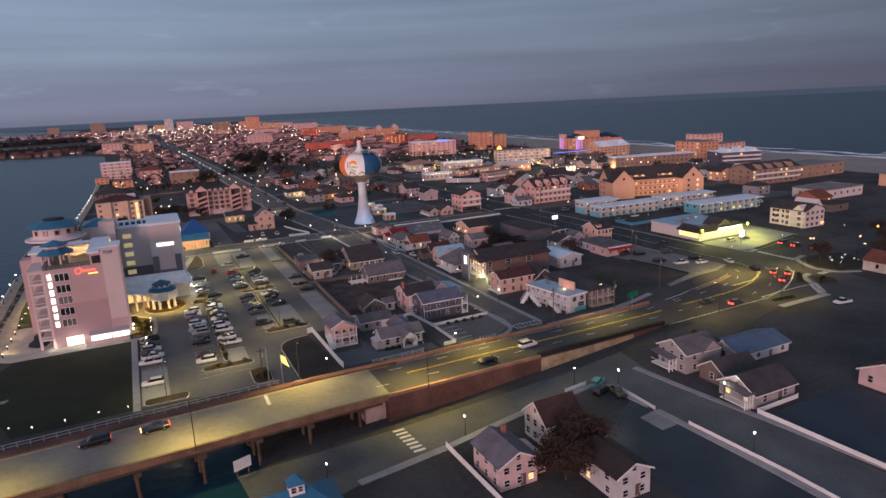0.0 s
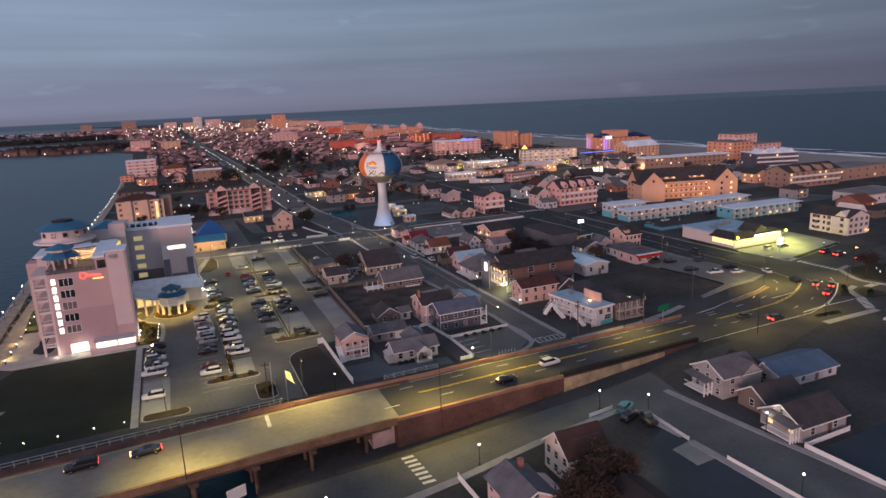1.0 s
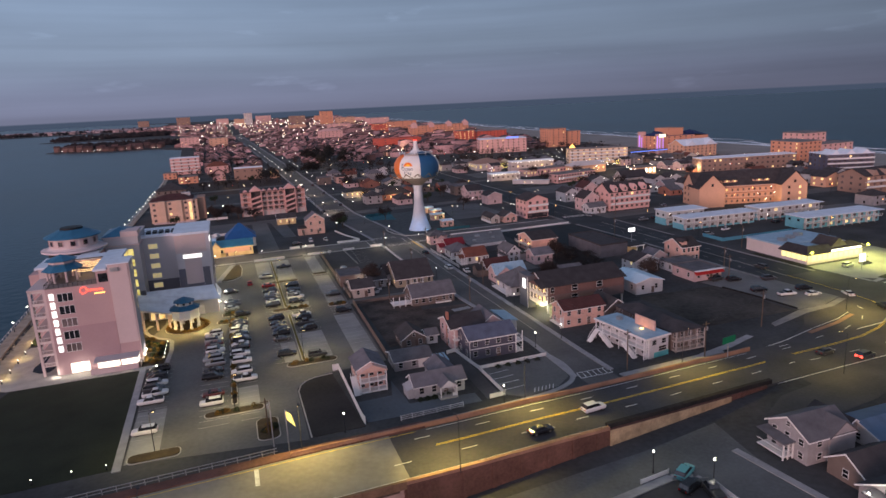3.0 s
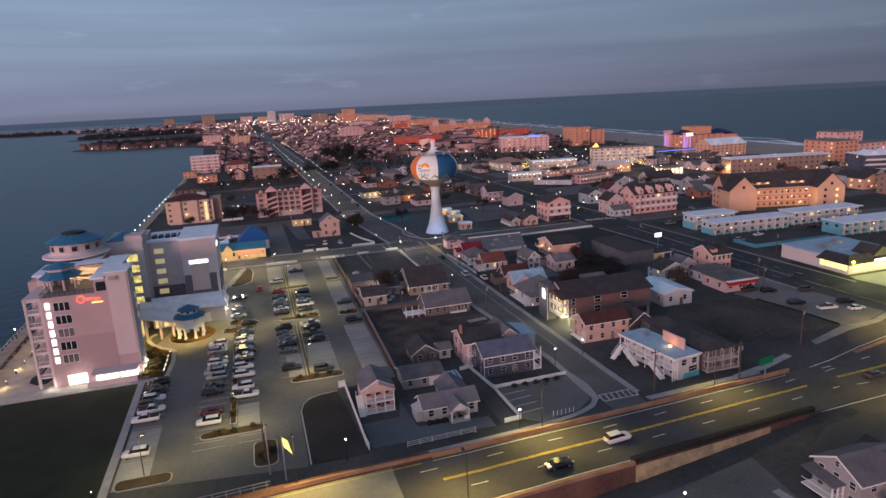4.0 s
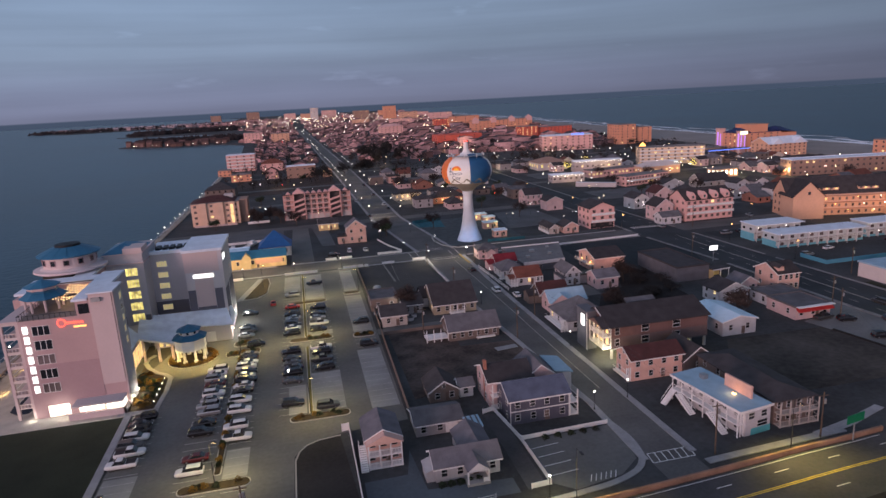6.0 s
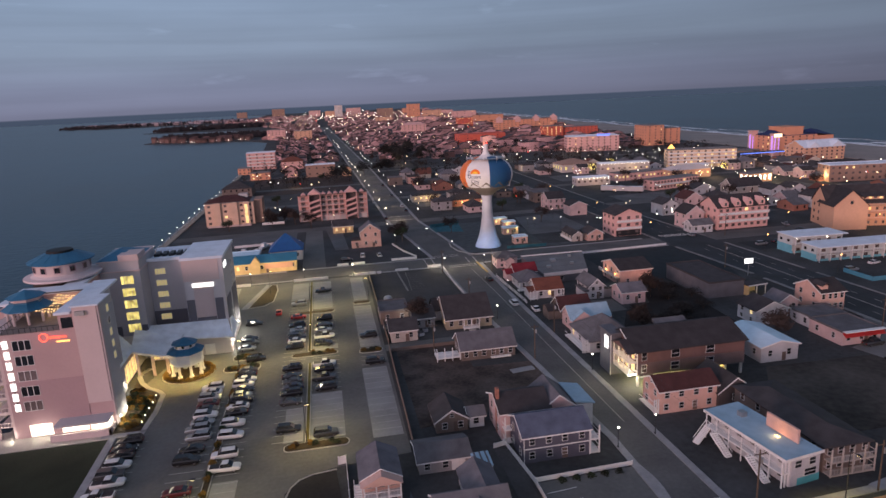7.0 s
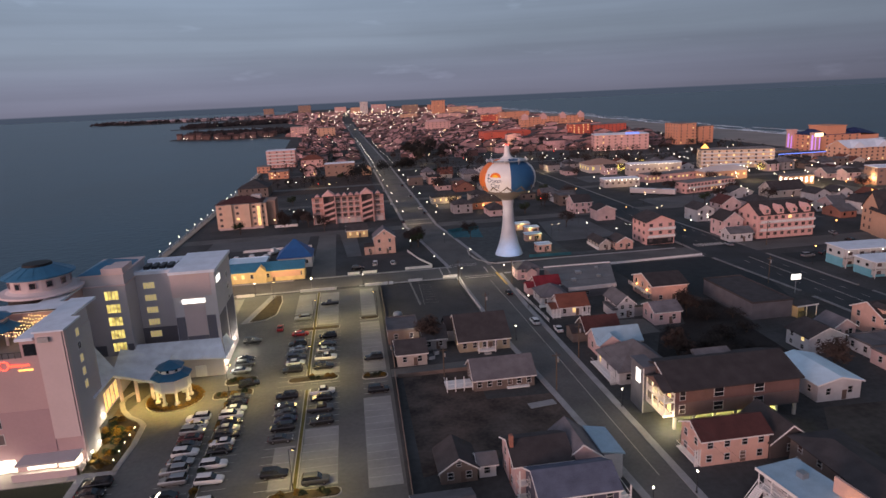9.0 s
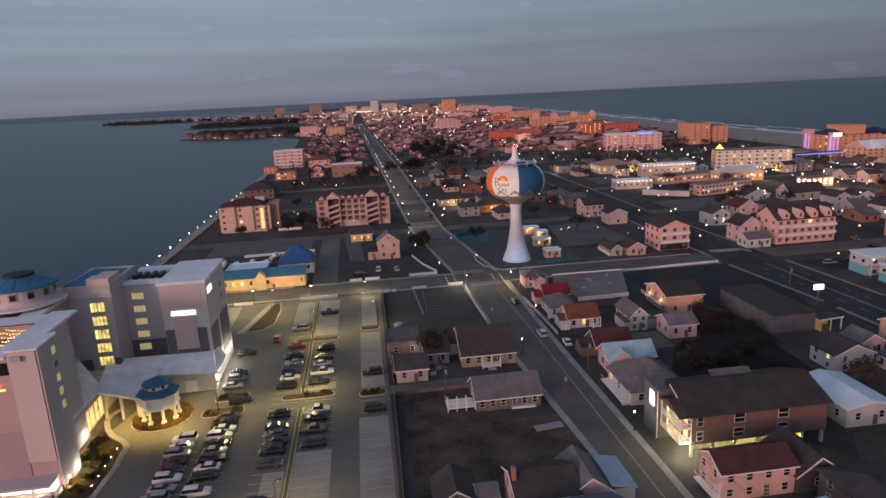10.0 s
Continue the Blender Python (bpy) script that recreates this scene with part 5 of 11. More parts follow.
def roof_shell(w, d, eave, ridge, style, over=0.45, t=0.22):
    """A pitched roof over a body w by d, centred, with overhang and thickness."""
    s = Shell()
    X, Y = w / 2 + over, d / 2 + over
    if style == "flat":
        s.box(-w / 2 - .2, -d / 2 - .2, eave, w / 2 + .2, d / 2 + .2, eave + .18)
        s.box(-w / 2 - .2, -d / 2 - .2, eave + .18, w / 2 + .2, -d / 2 + .1, eave + .5).box(-w / 2 - .2, d / 2 - .1, eave + .18, w / 2 + .2, d / 2 + .2, eave + .5)
        s.box(-w / 2 - .2, -d / 2 + .1, eave + .18, -w / 2 + .1, d / 2 - .1, eave + .5).box(w / 2 - .1, -d / 2 + .1, eave + .18, w / 2 + .2, d / 2 - .1, eave + .5)
        return s
    if style == "gx":
        k = eave - (ridge - eave) * over / (d / 2)
        s.slab([(-X, -Y, k + t), (X, -Y, k + t), (X, 0, ridge + t), (-X, 0, ridge + t)], t)
        s.slab([(X, Y, k + t), (-X, Y, k + t), (-X, 0, ridge + t), (X, 0, ridge + t)], t)
    elif style == "gy":
        k = eave - (ridge - eave) * over / (w / 2)
        s.slab([(-X, Y, k + t), (-X, -Y, k + t), (0, -Y, ridge + t), (0, Y, ridge + t)], t)
        s.slab([(X, -Y, k + t), (X, Y, k + t), (0, Y, ridge + t), (0, -Y, ridge + t)], t)
    else:
        if w >= d:
            a, b = (-(w - d) / 2 - .01, 0), ((w - d) / 2 + .01, 0)
        else:
            a, b = (0, -(d - w) / 2 - .01), (0, (d - w) / 2 + .01)
        z = eave
        vs = [(-X, -Y, z), (X, -Y, z), (X, Y, z), (-X, Y, z), (*a, ridge + t), (*b, ridge + t), (-X, -Y, z - t), (X, -Y, z - t), (X, Y, z - t), (-X, Y, z - t)]
        if w >= d:
            fs = [(0, 1, 5, 4), (1, 2, 5), (2, 3, 4, 5), (3, 0, 4)]
        else:
            fs = [(0, 1, 4), (1, 2, 5, 4), (2, 3, 5), (3, 0, 4, 5)]
        s.add(vs, fs + [(9, 8, 7, 6), (0, 6, 7, 1), (1, 7, 8, 2), (2, 8, 9, 3), (3, 9, 6, 0)])
    return s


def body_shell(w, d, eave, ridge, style, z0=0.0):
    s = Shell()
    if style == "gx":
        vs = [(-w / 2, -d / 2, z0), (-w / 2, d / 2, z0), (-w / 2, d / 2, eave), (-w / 2, 0, ridge), (-w / 2, -d / 2, eave)]
        s.add(vs + [(-x, y, z) for x, y, z in vs], [(4, 3, 2, 1, 0), (5, 6, 7, 8, 9), (0, 5, 9, 4), (2, 7, 6, 1), (4, 9, 8, 3), (3, 8, 7, 2), (1, 6, 5, 0)])
    elif style == "gy":
        vs = [(-w / 2, -d / 2, z0), (w / 2, -d / 2, z0), (w / 2, -d / 2, eave), (0, -d / 2, ridge), (-w / 2, -d / 2, eave)]
        s.add(vs + [(x, -y, z) for x, y, z in vs], [(0, 1, 2, 3, 4), (9, 8, 7, 6, 5), (1, 6, 7, 2), (5, 0, 4, 9), (2, 7, 8, 3), (3, 8, 9, 4), (0, 5, 6, 1)])
    else:
        s.box(-w / 2, -d / 2, z0, w / 2, d / 2, eave)
    return s


HN = random.Random(21)


def house(x0, y0, x1, y1, eave, ridge, style, wall, roof, label, south=(3, 2), west=(2, 2), east=(0, 1), lit=0.025, chimney=None, trim=True, group="", z0=0.0, door=True, rz=0, name="house", pieces=True, attic=False, category="house"):
    """A house on the plan rectangle. south, west, east: columns and rows of windows."""
    w, d = x1 - x0, y1 - y0
    h = thing(name, label, category, (x0 + x1) / 2, (y0 + y1) / 2, 0, rz, group)
    part("wall", body_shell(w, d, eave, ridge, style, z0), WALLS[wall] if isinstance(wall, str) else wall, h)
    part("roof", roof_shell(w, d, eave, ridge, style), ROOFS[roof] if isinstance(roof, str) else roof, h)
    if trim and style in ("gx", "gy"):
        s = Shell()
        if style == "gy":
            for sx in (-1, 1):
                s.slab([(sx * (w / 2 + .45), -d / 2 - .5, eave + .2 - (ridge - eave) * .45 / (w / 2)), (0, -d / 2 - .5, ridge + .2), (0, -d / 2 - .42, ridge + .2), (sx * (w / 2 + .45), -d / 2 - .42, eave + .2 - (ridge - eave) * .45 / (w / 2))], .3)
        else:
            for sy in (-1, 1):
                s.slab([(-w / 2 - .5, sy * (d / 2 + .45), eave + .2 - (ridge - eave) * .45 / (d / 2)), (-w / 2 - .5, 0, ridge + .2), (-w / 2 - .42, 0, ridge + .2), (-w / 2 - .42, sy * (d / 2 + .45), eave + .2 - (ridge - eave) * .45 / (d / 2))], .3)
            s.box(-w / 2 - .4, -d / 2 - .5, eave - .12 - (ridge - eave) * .45 / (d / 2), w / 2 + .4, -d / 2 - .4, eave + .1 - (ridge - eave) * .45 / (d / 2))
        part("bargeboard", s, WHITE, h)
    rows = max(south[1], west[1], east[1], 1)
    fl = (eave - z0) / rows
    ww, wh = 0.95, min(1.35, fl * 0.48)
    for face, (cols, rr), length in (("s", south, w), ("w", west, d), ("e", east, d)):
        for r in range(rr):
            for c in range(cols):
                u = -length / 2 + length * (c + 0.5) / cols + HN.uniform(-.15, .15)
                z = z0 + fl * (r + 0.56)
                pane = PANE_WARM if HN.random() < lit else GLASS
                if face == "s":
                    add_window(h, u, -d / 2, z, ww, wh, "s", pane, pieces)
                elif face == "w":
                    add_window(h, -w / 2, u, z, ww, wh, "w", pane, pieces)
                else:
                    add_window(h, w / 2, u, z, ww, wh, "e", pane, pieces)
    if attic:
        if style == "gy":
            add_window(h, 0, -d / 2, (eave + ridge) / 2 - .1, .7, .8, "s", GLASS, pieces)
        else:
            add_window(h, -w / 2, 0, (eave + ridge) / 2 - .1, .7, .8, "w", GLASS, pieces)
    if door:
        dm = cached("door", lambda: Shell().box(-.5, -.06, 0, .5, 0, 2.05).box(.34, -.12, .95, .40, -.06, 1.05).mesh("door", mat("door_paint", (0.13, 0.09, 0.075), 0.5)))
        put("door", dm, h, w * 0.12, -d / 2, z0 + .12)
    if chimney:
        cx, cy = chimney
        part("chimney", Shell().box(cx - .35, cy - .35, eave, cx + .35, cy + .35, ridge + .9).box(cx - .42, cy - .42, ridge + .9, cx + .42, cy + .42, ridge + 1.05), WALLS["brick"], h)
    return h


def porch(h, x0, y0, x1, y1, levels, n, wood=None, roof=None, rise=2.6, z0=0.3):
    """Open porches with posts and rails on a face of a house, in its own coordinates."""
    wood = wood or WHITE
    top = z0 + levels * rise
    for k in range(levels):
        z = z0 + k * rise
        dk = part("porch_floor", Shell().box(x0, y0, z - .2, x1, y1, z), wood, h)
        s = Shell().box(x0, y0, z + .95, x1, y0 + .07, z + 1.05).box(x0, y0, z + .1, x1, y0 + .05, z + .16)
        s.box(x0, y0, z + .95, x0 + .07, y1, z + 1.05).box(x1 - .07, y0, z + .95, x1, y1, z + 1.05)
        part("porch_rail", s, wood, dk)
        bm_ = cached(("bal", wood.name), lambda: Shell().box(-.02, -.02, 0, .02, .02, .9).mesh("baluster", wood))
        m = min(16, int((x1 - x0) / .5))
        for i in range(m):
            put("baluster", bm_, dk, x0 + (x1 - x0) * (i + .5) / m, y0 + .035, z + .1)
    pm = Shell().box(-.1, -.1, 0, .1, .1, top).mesh("porch_post", wood)
    for i in range(n):
        put("porch_post", pm, h, x0 + .12 + (x1 - x0 - .24) * i / max(1, n - 1), y0 + .12, 0)
    if roof:
        part("porch_roof", Shell().slab([(x0 - .3, y0 - .3, top), (x1 + .3, y0 - .3, top), (x1 + .3, y1, top + .5), (x0 - .3, y1, top + .5)], .18), ROOFS[roof], h)


def stairs(h, x, y, z_top, dx, dy, width=1.2, wood=None, n=12):
    """A straight outside stair climbing from the ground at (x, y) by (dx, dy)."""
    wood = wood or WHITE
    L = math.hypot(dx, dy)
    nx, ny = -dy / L * width / 2, dx / L * width / 2
    prof = []
    for i in range(n):
        prof += [(i / n, z_top * (i + 1) / n), ((i + 1) / n, z_top * (i + 1) / n)]
    low = [(a, max(z - .3, 0) if k % 2 else max(z - .3 - z_top / n, 0)) for k, (a, z) in enumerate(prof)]
    st = Shell()
    m = len(prof)
    st.add([(x + dx * a + sg * nx, y + dy * a + sg * ny, z) for sg in (-1, 1) for line in (prof, low) for a, z in line],
           [f for k in range(m - 1) for f in ((k, k + 1, 2 * m + k + 1, 2 * m + k), (m + k, 3 * m + k, 3 * m + k + 1, m + k + 1), (k, m + k, m + k + 1, k + 1), (2 * m + k, 2 * m + k + 1, 3 * m + k + 1, 3 * m + k))]
           + [(0, 2 * m, 3 * m, m), (m - 1, 2 * m - 1, 4 * m - 1, 3 * m - 1)])
    t = part("stair", st, wood, h)
    for sgn in (-1, 1):
        part("handrail", Shell().tube((x + sgn * nx, y + sgn * ny, .95), (x + dx + sgn * nx, y + dy + sgn * ny, z_top + .95), .06, 5)
             .tube((x + sgn * nx, y + sgn * ny, .1), (x + dx + sgn * nx, y + dy + sgn * ny, z_top + .05), .1, 5), wood, t)


# block between the car park and the avenue
h = house(-66.4, -126.4, -60.2, -118.4, 5.0, 6.6, "gy", "peach", "purple", "two-storey peach house with stacked white porches", (3, 2), (4, 2), (2, 2), attic=True)
porch(h, -3.0, -6.1, 3.1, -4.0, 2, 4, roof=None, rise=2.35)
part("porch_gable", Shell().add([(-3.4, -6.4, 4.9), (3.4, -6.4, 4.9), (0, -6.4, 6.6), (-3.4, -3.9, 4.9), (3.4, -3.9, 4.9), (0, -3.9, 6.6)], [(0, 1, 2), (0, 2, 5, 3), (1, 4, 5, 2), (0, 3, 4, 1)]), WALLS["peach"], h)
stairs(h, -3.8, -6.4, 2.6, 0.1, 5.0)
h = house(-56.2, -119.8, -47.0, -112.6, 2.5, 3.7, "gx", "grey", "grey", "long low grey outbuilding with a white door", (3, 1), (1, 1), (0, 1), door=False)
part("garage_door", Shell().box(1.2, -3.68, .1, 3.6, -3.6, 2.1), WHITE, h)
h = house(-55.8, -135.5, -44.4, -130.2, 2.9, 4.6, "gx", "pale_grey", "purple", "small pale bungalow with a gabled porch and rear wing", (4, 1), (1, 1), (1, 1))
part("porch_gable", Shell().add([(-.9, -5.6, 2.8), (3.1, -5.6, 2.8), (1.1, -5.6, 4.2), (-.9, -1.2, 2.8), (3.1, -1.2, 2.8), (1.1, -1.2, 4.3)], [(0, 1, 2), (0, 2, 5, 3), (1, 4, 5, 2), (0, 3, 4, 1)]), ROOFS["purple"], h)
part("porch_pediment", Shell().add([(-.9, -5.68, 2.7), (3.1, -5.68, 2.7), (1.1, -5.68, 4.25), (-.9, -5.61, 2.7), (3.1, -5.61, 2.7), (1.1, -5.61, 4.25)], [(0, 1, 2), (0, 2, 5, 3), (1, 4, 5, 2), (0, 3, 4, 1), (5, 4, 3)]), WALLS["white"], h, "white porch gable front")
for x in (-.7, 2.9):
    put("porch_post", cached("bp", lambda: Shell().box(-.12, -.12, 0, .12, .12, 2.8).mesh("porch_post", WHITE)), h, x, -5.4, 0)
part("porch_floor", Shell().box(-.9, -5.6, 0, 3.1, -2.66, .45), CONCRETE, h)
part("porch_rail", Shell().box(1.9, -5.5, .5, 2.8, -5.4, 1.3).box(3.0, -5.3, .5, 3.06, -2.7, 1.3), WHITE, h)
part("wing_wall", Shell().add([(0, 2.0, 0), (5.4, 2.0, 0), (5.4, 2.0, 2.8), (2.7, 2.0, 4.5), (0, 2.0, 2.8), (0, 8.8, 0), (5.4, 8.8, 0), (5.4, 8.8, 2.8), (2.7, 8.8, 4.5), (0, 8.8, 2.8)], [(0, 5, 9, 4), (1, 2, 7, 6), (5, 6, 7, 8, 9), (0, 4, 3, 2, 1)]), WALLS["pale_grey"], h)
part("wing_roof", Shell().slab([(-.4, .3, 2.75), (2.7, .3, 4.7), (2.7, 9.1, 4.7), (-.4, 9.1, 2.75)], .2).slab([(2.7, .3, 4.7), (5.8, .3, 2.75), (5.8, 9.1, 2.75), (2.7, 9.1, 4.7)], .2), ROOFS["purple"], h)
part("side_lean_to", Shell().box(-7.2, -2.2, 0, -5.72, 1.6, 1.9).slab([(-7.4, -2.4, 1.95), (-5.7, -2.4, 2.6), (-5.7, 1.8, 2.6), (-7.4, 1.8, 1.95)], .15), WALLS["pale_grey"], h)
sh = thing("shed", "open shed with a striped pale blue metal roof", "shed", -45.4, -121.6, 0)
for x in (-1.4, 1.4):
    for y in (-2.0, 1.8):
        put("shed_post", cached("sp", lambda: Shell().box(-.07, -.07, 0, .07, .07, 2.4).mesh("shed_post", WHITE)), sh, x, y, 0)
part("roof", Shell().slab([(-1.6, -2.2, 2.45), (1.6, -2.2, 2.45), (1.6, 2.0, 2.75), (-1.6, 2.0, 2.75)], .08), ROOFS["blue"], sh)
ribs = cached("shed_rib", lambda: Shell().slab([(-.16, -2.2, 2.48), (.16, -2.2, 2.48), (.16, 2.0, 2.78), (-.16, 2.0, 2.78)], .06).mesh("roof_rib", WALLS["grey_dark"]))
for x in (-1.0, 0, 1.0):
    put("roof_rib", ribs, sh, x, 0, .03)
h = house(-37.6, -121.2, -25.2, -113.0, 5.3, 7.3, "gx", "navy", "slate", "two-storey dark house with white-framed windows and blue-grey roof", (4, 2), (2, 2), (1, 2))
porch(h, 6.2, -4.1, 8.2, 2.5, 2, 2)
part("white_band", Shell().box(-6.22, -4.16, 2.65, 6.22, -4.1, 2.85), WHITE, h)
for x in (-6.2, 6.1):
    part("corner_board", Shell().box(x, -4.16, 0, x + .12, -4.1, 5.3), WHITE, h)
h = house(-39.2, -112.4, -29.6, -103.4, 5.6, 7.6, "gx", "pink", "brown", "two-storey pink house with a brown roof and white deck", (2, 2), (2, 2))
porch(h, -4.6, -6.2, -0.8, -4.5, 2, 3)
part("chimney", Shell().box(-4.9, -1.6, 0, -4.3, -.7, 9.2), WALLS["brick"], h)
h = house(-30.6, -111.6, -24.2, -102.6, 5.0, 7.4, "gy", "pink", "purple", "pink gabled house beside a flat blue-roofed wing", (2, 2), (1, 1))
part("blue_wing_roof", Shell().slab([(3.2, -4.5, 5.7), (7.4, -4.5, 4.9), (7.4, 4.2, 4.9), (3.2, 4.2, 5.7)], .3), ROOFS["blue"], h, "pale blue flat wing roof")
part("blue_wing_wall", Shell().box(3.3, -4.2, 0, 7.1, 4.0, 4.7), WALLS["white"], h)
h = house(-50.8, -106.8, -44.4, -99.5, 2.6, 4.7, "gy", "brown", "dark", "small dark gabled cottage with white trim", (2, 1), (2, 1), attic=True)
h = house(-44.0, -106.2, -41.0, -102.6, 2.6, 3.6, "gx", "white", "grey", "small white garden shed beside the cottage", (1, 1), (0, 0), door=False, name="shed", category="shed")
# west side of the avenue, further north
h = house(-37.8, -51.4, -24.6, -36, 3.1, 7.6, "gx", lined("olive_tan_siding", (0.31, 0.27, 0.20), 0.28, 2, 0.2), "brown", "broad low house with a large brown roof", (5, 1), (3, 1))
part("cross_gable", Shell().add([(-8.6, 1.0, 0), (-6.5, 1.0, 0), (-6.5, 1.0, 3.4), (-6.5, 4.4, 5.8), (-6.5, 7.6, 3.4), (-8.6, 1.0, 3.4), (-8.6, 4.4, 5.8), (-8.6, 7.6, 3.4), (-8.6, 7.6, 0), (-6.5, 7.6, 0)], [(0, 5, 6, 7, 8), (0, 1, 2, 5), (8, 7, 4, 9)]), WALLS["white"], h, "white west gable")
part("cross_roof", Shell().slab([(-9.0, .6, 3.2), (-9.0, 4.4, 6.1), (0, 4.4, 6.1), (-4, .6, 3.2)], .2).slab([(-9.0, 4.4, 6.1), (-9.0, 8.0, 3.2), (-4, 8.0, 3.2), (0, 4.4, 6.1)], .2), ROOFS["brown"], h)
porch(h, -2.0, -9.6, 2.6, -7.75, 1, 3, z0=0.6)
part("front_step", Shell().box(-.6, -10.6, 0, 1.2, -9.65, .35), CONCRETE, h)
tk = thing("storage_tank", "silver cylindrical tank behind the workshop", "tank", -51.6, -25.6, 0)
part("shell", Shell().lathe([(1.3, .25), (1.35, .3), (1.35, 3.3), (1.0, 3.7), (.15, 3.85)], 16), STEEL, tk)
part("saddle", Shell().cyl(0, 0, 0, .25, 1.1, 12), CONCRETE, tk)
for x_, y_, w_ in ((-45.5, -53, 1.6), (-43.8, -50.5, 1.2), (-49.5, -45.5, 1.4), (-56.0 + 1.6, -44.5, 1.2)):
    bx_ = thing("crate", "pale weathered crate in the cluttered yard", "crate", x_, y_, 0, 12 * w_, group="yard crates")
    part("box", Shell().lattice([-w_ / 2, -w_ / 2 + .1, w_ / 2 - .1, w_ / 2], [0, .12, .8, .92], lambda i, j: False, -w_ / 2, w_ / 2), WALLS["white"], bx_)
    part("cover", Shell().box(-w_ / 2 - .05, -w_ / 2 - .05, .93, w_ / 2 + .05, w_ / 2 + .05, 1.0), ROOFS["grey"], bx_)
h = house(-38.4, -73.9, -24.6, -65.2, 2.9, 5.9, "gx", "brown", "purple", "low mauve-roofed house with white windows and deck", (6, 1), (2, 1))
porch(h, -13.0, -3.4, -6.95, 0.8, 1, 4, z0=0.9)
part("porch_bench", Shell().box(0.5, -5.2, .2, 5.6, -4.36, .5), WHITE, h)
house(-55.4, -40.9, -47.0, -30.5, 3.7, 3.7, "flat", "brown", "grey", "flat-roofed brown workshop with a yard lamp", (2, 1), (2, 1))
house(-54.2, -56.4, -46.8, -47.6, 3.3, 5.2, "gx", "beige", "dark", "small dark-roofed cottage behind the car park fence", (2, 1), (1, 1))
house(-46.5, -47.5, -40.5, -37, 3.0, 4.8, "gx", "grey", "dark", "small grey outbuilding with a lean-to", (2, 1), (0, 0))
# row on the east side of the avenue


def wing(h, x0, y0, x1, y1, eave, ridge, style, wall, roof):
    """A lower wing with its own roof, in the coordinates of its house."""
    at = pose((x0 + x1) / 2, (y0 + y1) / 2, 0)
    part("wing_wall", body_shell(x1 - x0, y1 - y0, eave, ridge, style), WALLS[wall], h).matrix_basis = at
    part("wing_roof", roof_shell(x1 - x0, y1 - y0, eave, ridge, style, .3), ROOFS[roof] if isinstance(roof, str) else roof, h).matrix_basis = at


CRIMSON = lined("crimson_shingles", (0.20, 0.022, 0.032), 0.3, 2, 0.3, 0.9, 0.3)
h = house(-6.6, 7.6, 1.4, 14.6, 4.0, 5.7, "hip", "pink", "grey", "pink house with a grey hipped roof on the street corner", (2, 2), (2, 2))
wing(h, -1.2, -5.4, 2.4, -3.0, 3.2, 4.4, "gy", "pink", "grey")
h = house(-5.0, -10.4, 3.0, -3.4, 3.0, 5.2, "gx", "pink", CRIMSON, "pink cottage with a bright red roof", (2, 1), (1, 1))
wing(h, -6.9, -3.2, -4.0, 1.6, 2.6, 3.7, "gx", "pink", CRIMSON)
h = house(-6.8, -22.4, 1.6, -12.6, 3.1, 5.5, "hip", "white", "purple", "white house with a mauve hipped roof and porch", (3, 1), (2, 1))
wing(h, -.6, -6.2, 4.6, -4.6, 2.9, 4.3, "gy", "white", "purple")
porch(h, -5.4, -6.6, -.8, -4.9, 1, 3, z0=0.5)
h = house(-4.8, -32.6, 4.0, -25.4, 3.0, 5.7, "gx", "white", "orange", "white house with an orange-red gabled roof", (3, 1), (2, 1))
wing(h, -6.6, -3.2, -4.4, 2.2, 2.5, 3.3, "gx", "white", "orange")
porch(h, -6.8, -4.9, -4.4, -3.3, 1, 3, z0=0.5)
porch(h, 2.2, -4.8, 4.6, -3.6, 1, 2, z0=0.4)
h = house(-4.2, -52.4, 5.0, -45.6, 2.9, 5.6, "gx", "brown", "red", "long house with a worn dark red roof", (3, 1), (2, 1))
wing(h, -8.2, -3.2, -4.6, 1.8, 2.7, 3.9, "gx", "brown", "brown")
h = house(-5.0, -62.2, 6.4, -55.6, 3.4, 6.0, "gx", "pink", "blue", "pink house with a pale blue metal roof", (4, 1), (1, 1))
wing(h, -5.6, -4.6, .4, -3.0, 3.3, 5.6, "gy", "pink", "blue")
h = house(-6.4, -78.4, 5.8, -65.5, 3.2, 7.6, "hip", "white", "grey", "large grey-roofed white house with street porch", (3, 1), (3, 1))
porch(h, -8.0, -6.0, -6.1, 6.0, 1, 5, z0=0.7)
h = house(10.7, -38.4, 15.6, -28.6, 4.3, 6.5, "gy", "white", "grey", "white two-storey gabled house with a grey roof", (2, 2), (3, 2), attic=True)
wing(h, -3.9, -4.6, -2.4, 2.4, 2.5, 2.5, "flat", "white", "grey")
wing(h, 2.45, -4.4, 9.4, -.2, 2.8, 2.8, "flat", "grey", lined("moss_felt", (0.075, 0.085, 0.075), 0.5, 2, 0.1))
h = house(26.2, -28.0, 37.5, -14.6, 5.2, 7.4, "gx", "peach", "brown", "orange-lit apartment house with porch lamps", (2, 1), (3, 2), lit=0.1)
for y in (-3.6, 3.4):
    part("porch_lamp", Shell().lathe([(.03, 3.0), (.24, 3.2), (.03, 3.5)], 8, -6.0, y), BULB_O, h, "glowing porch lamp")
part("walkway", Shell().box(-7.4, -6.5, 2.5, -5.66, 6.5, 2.65), CONCRETE, h)
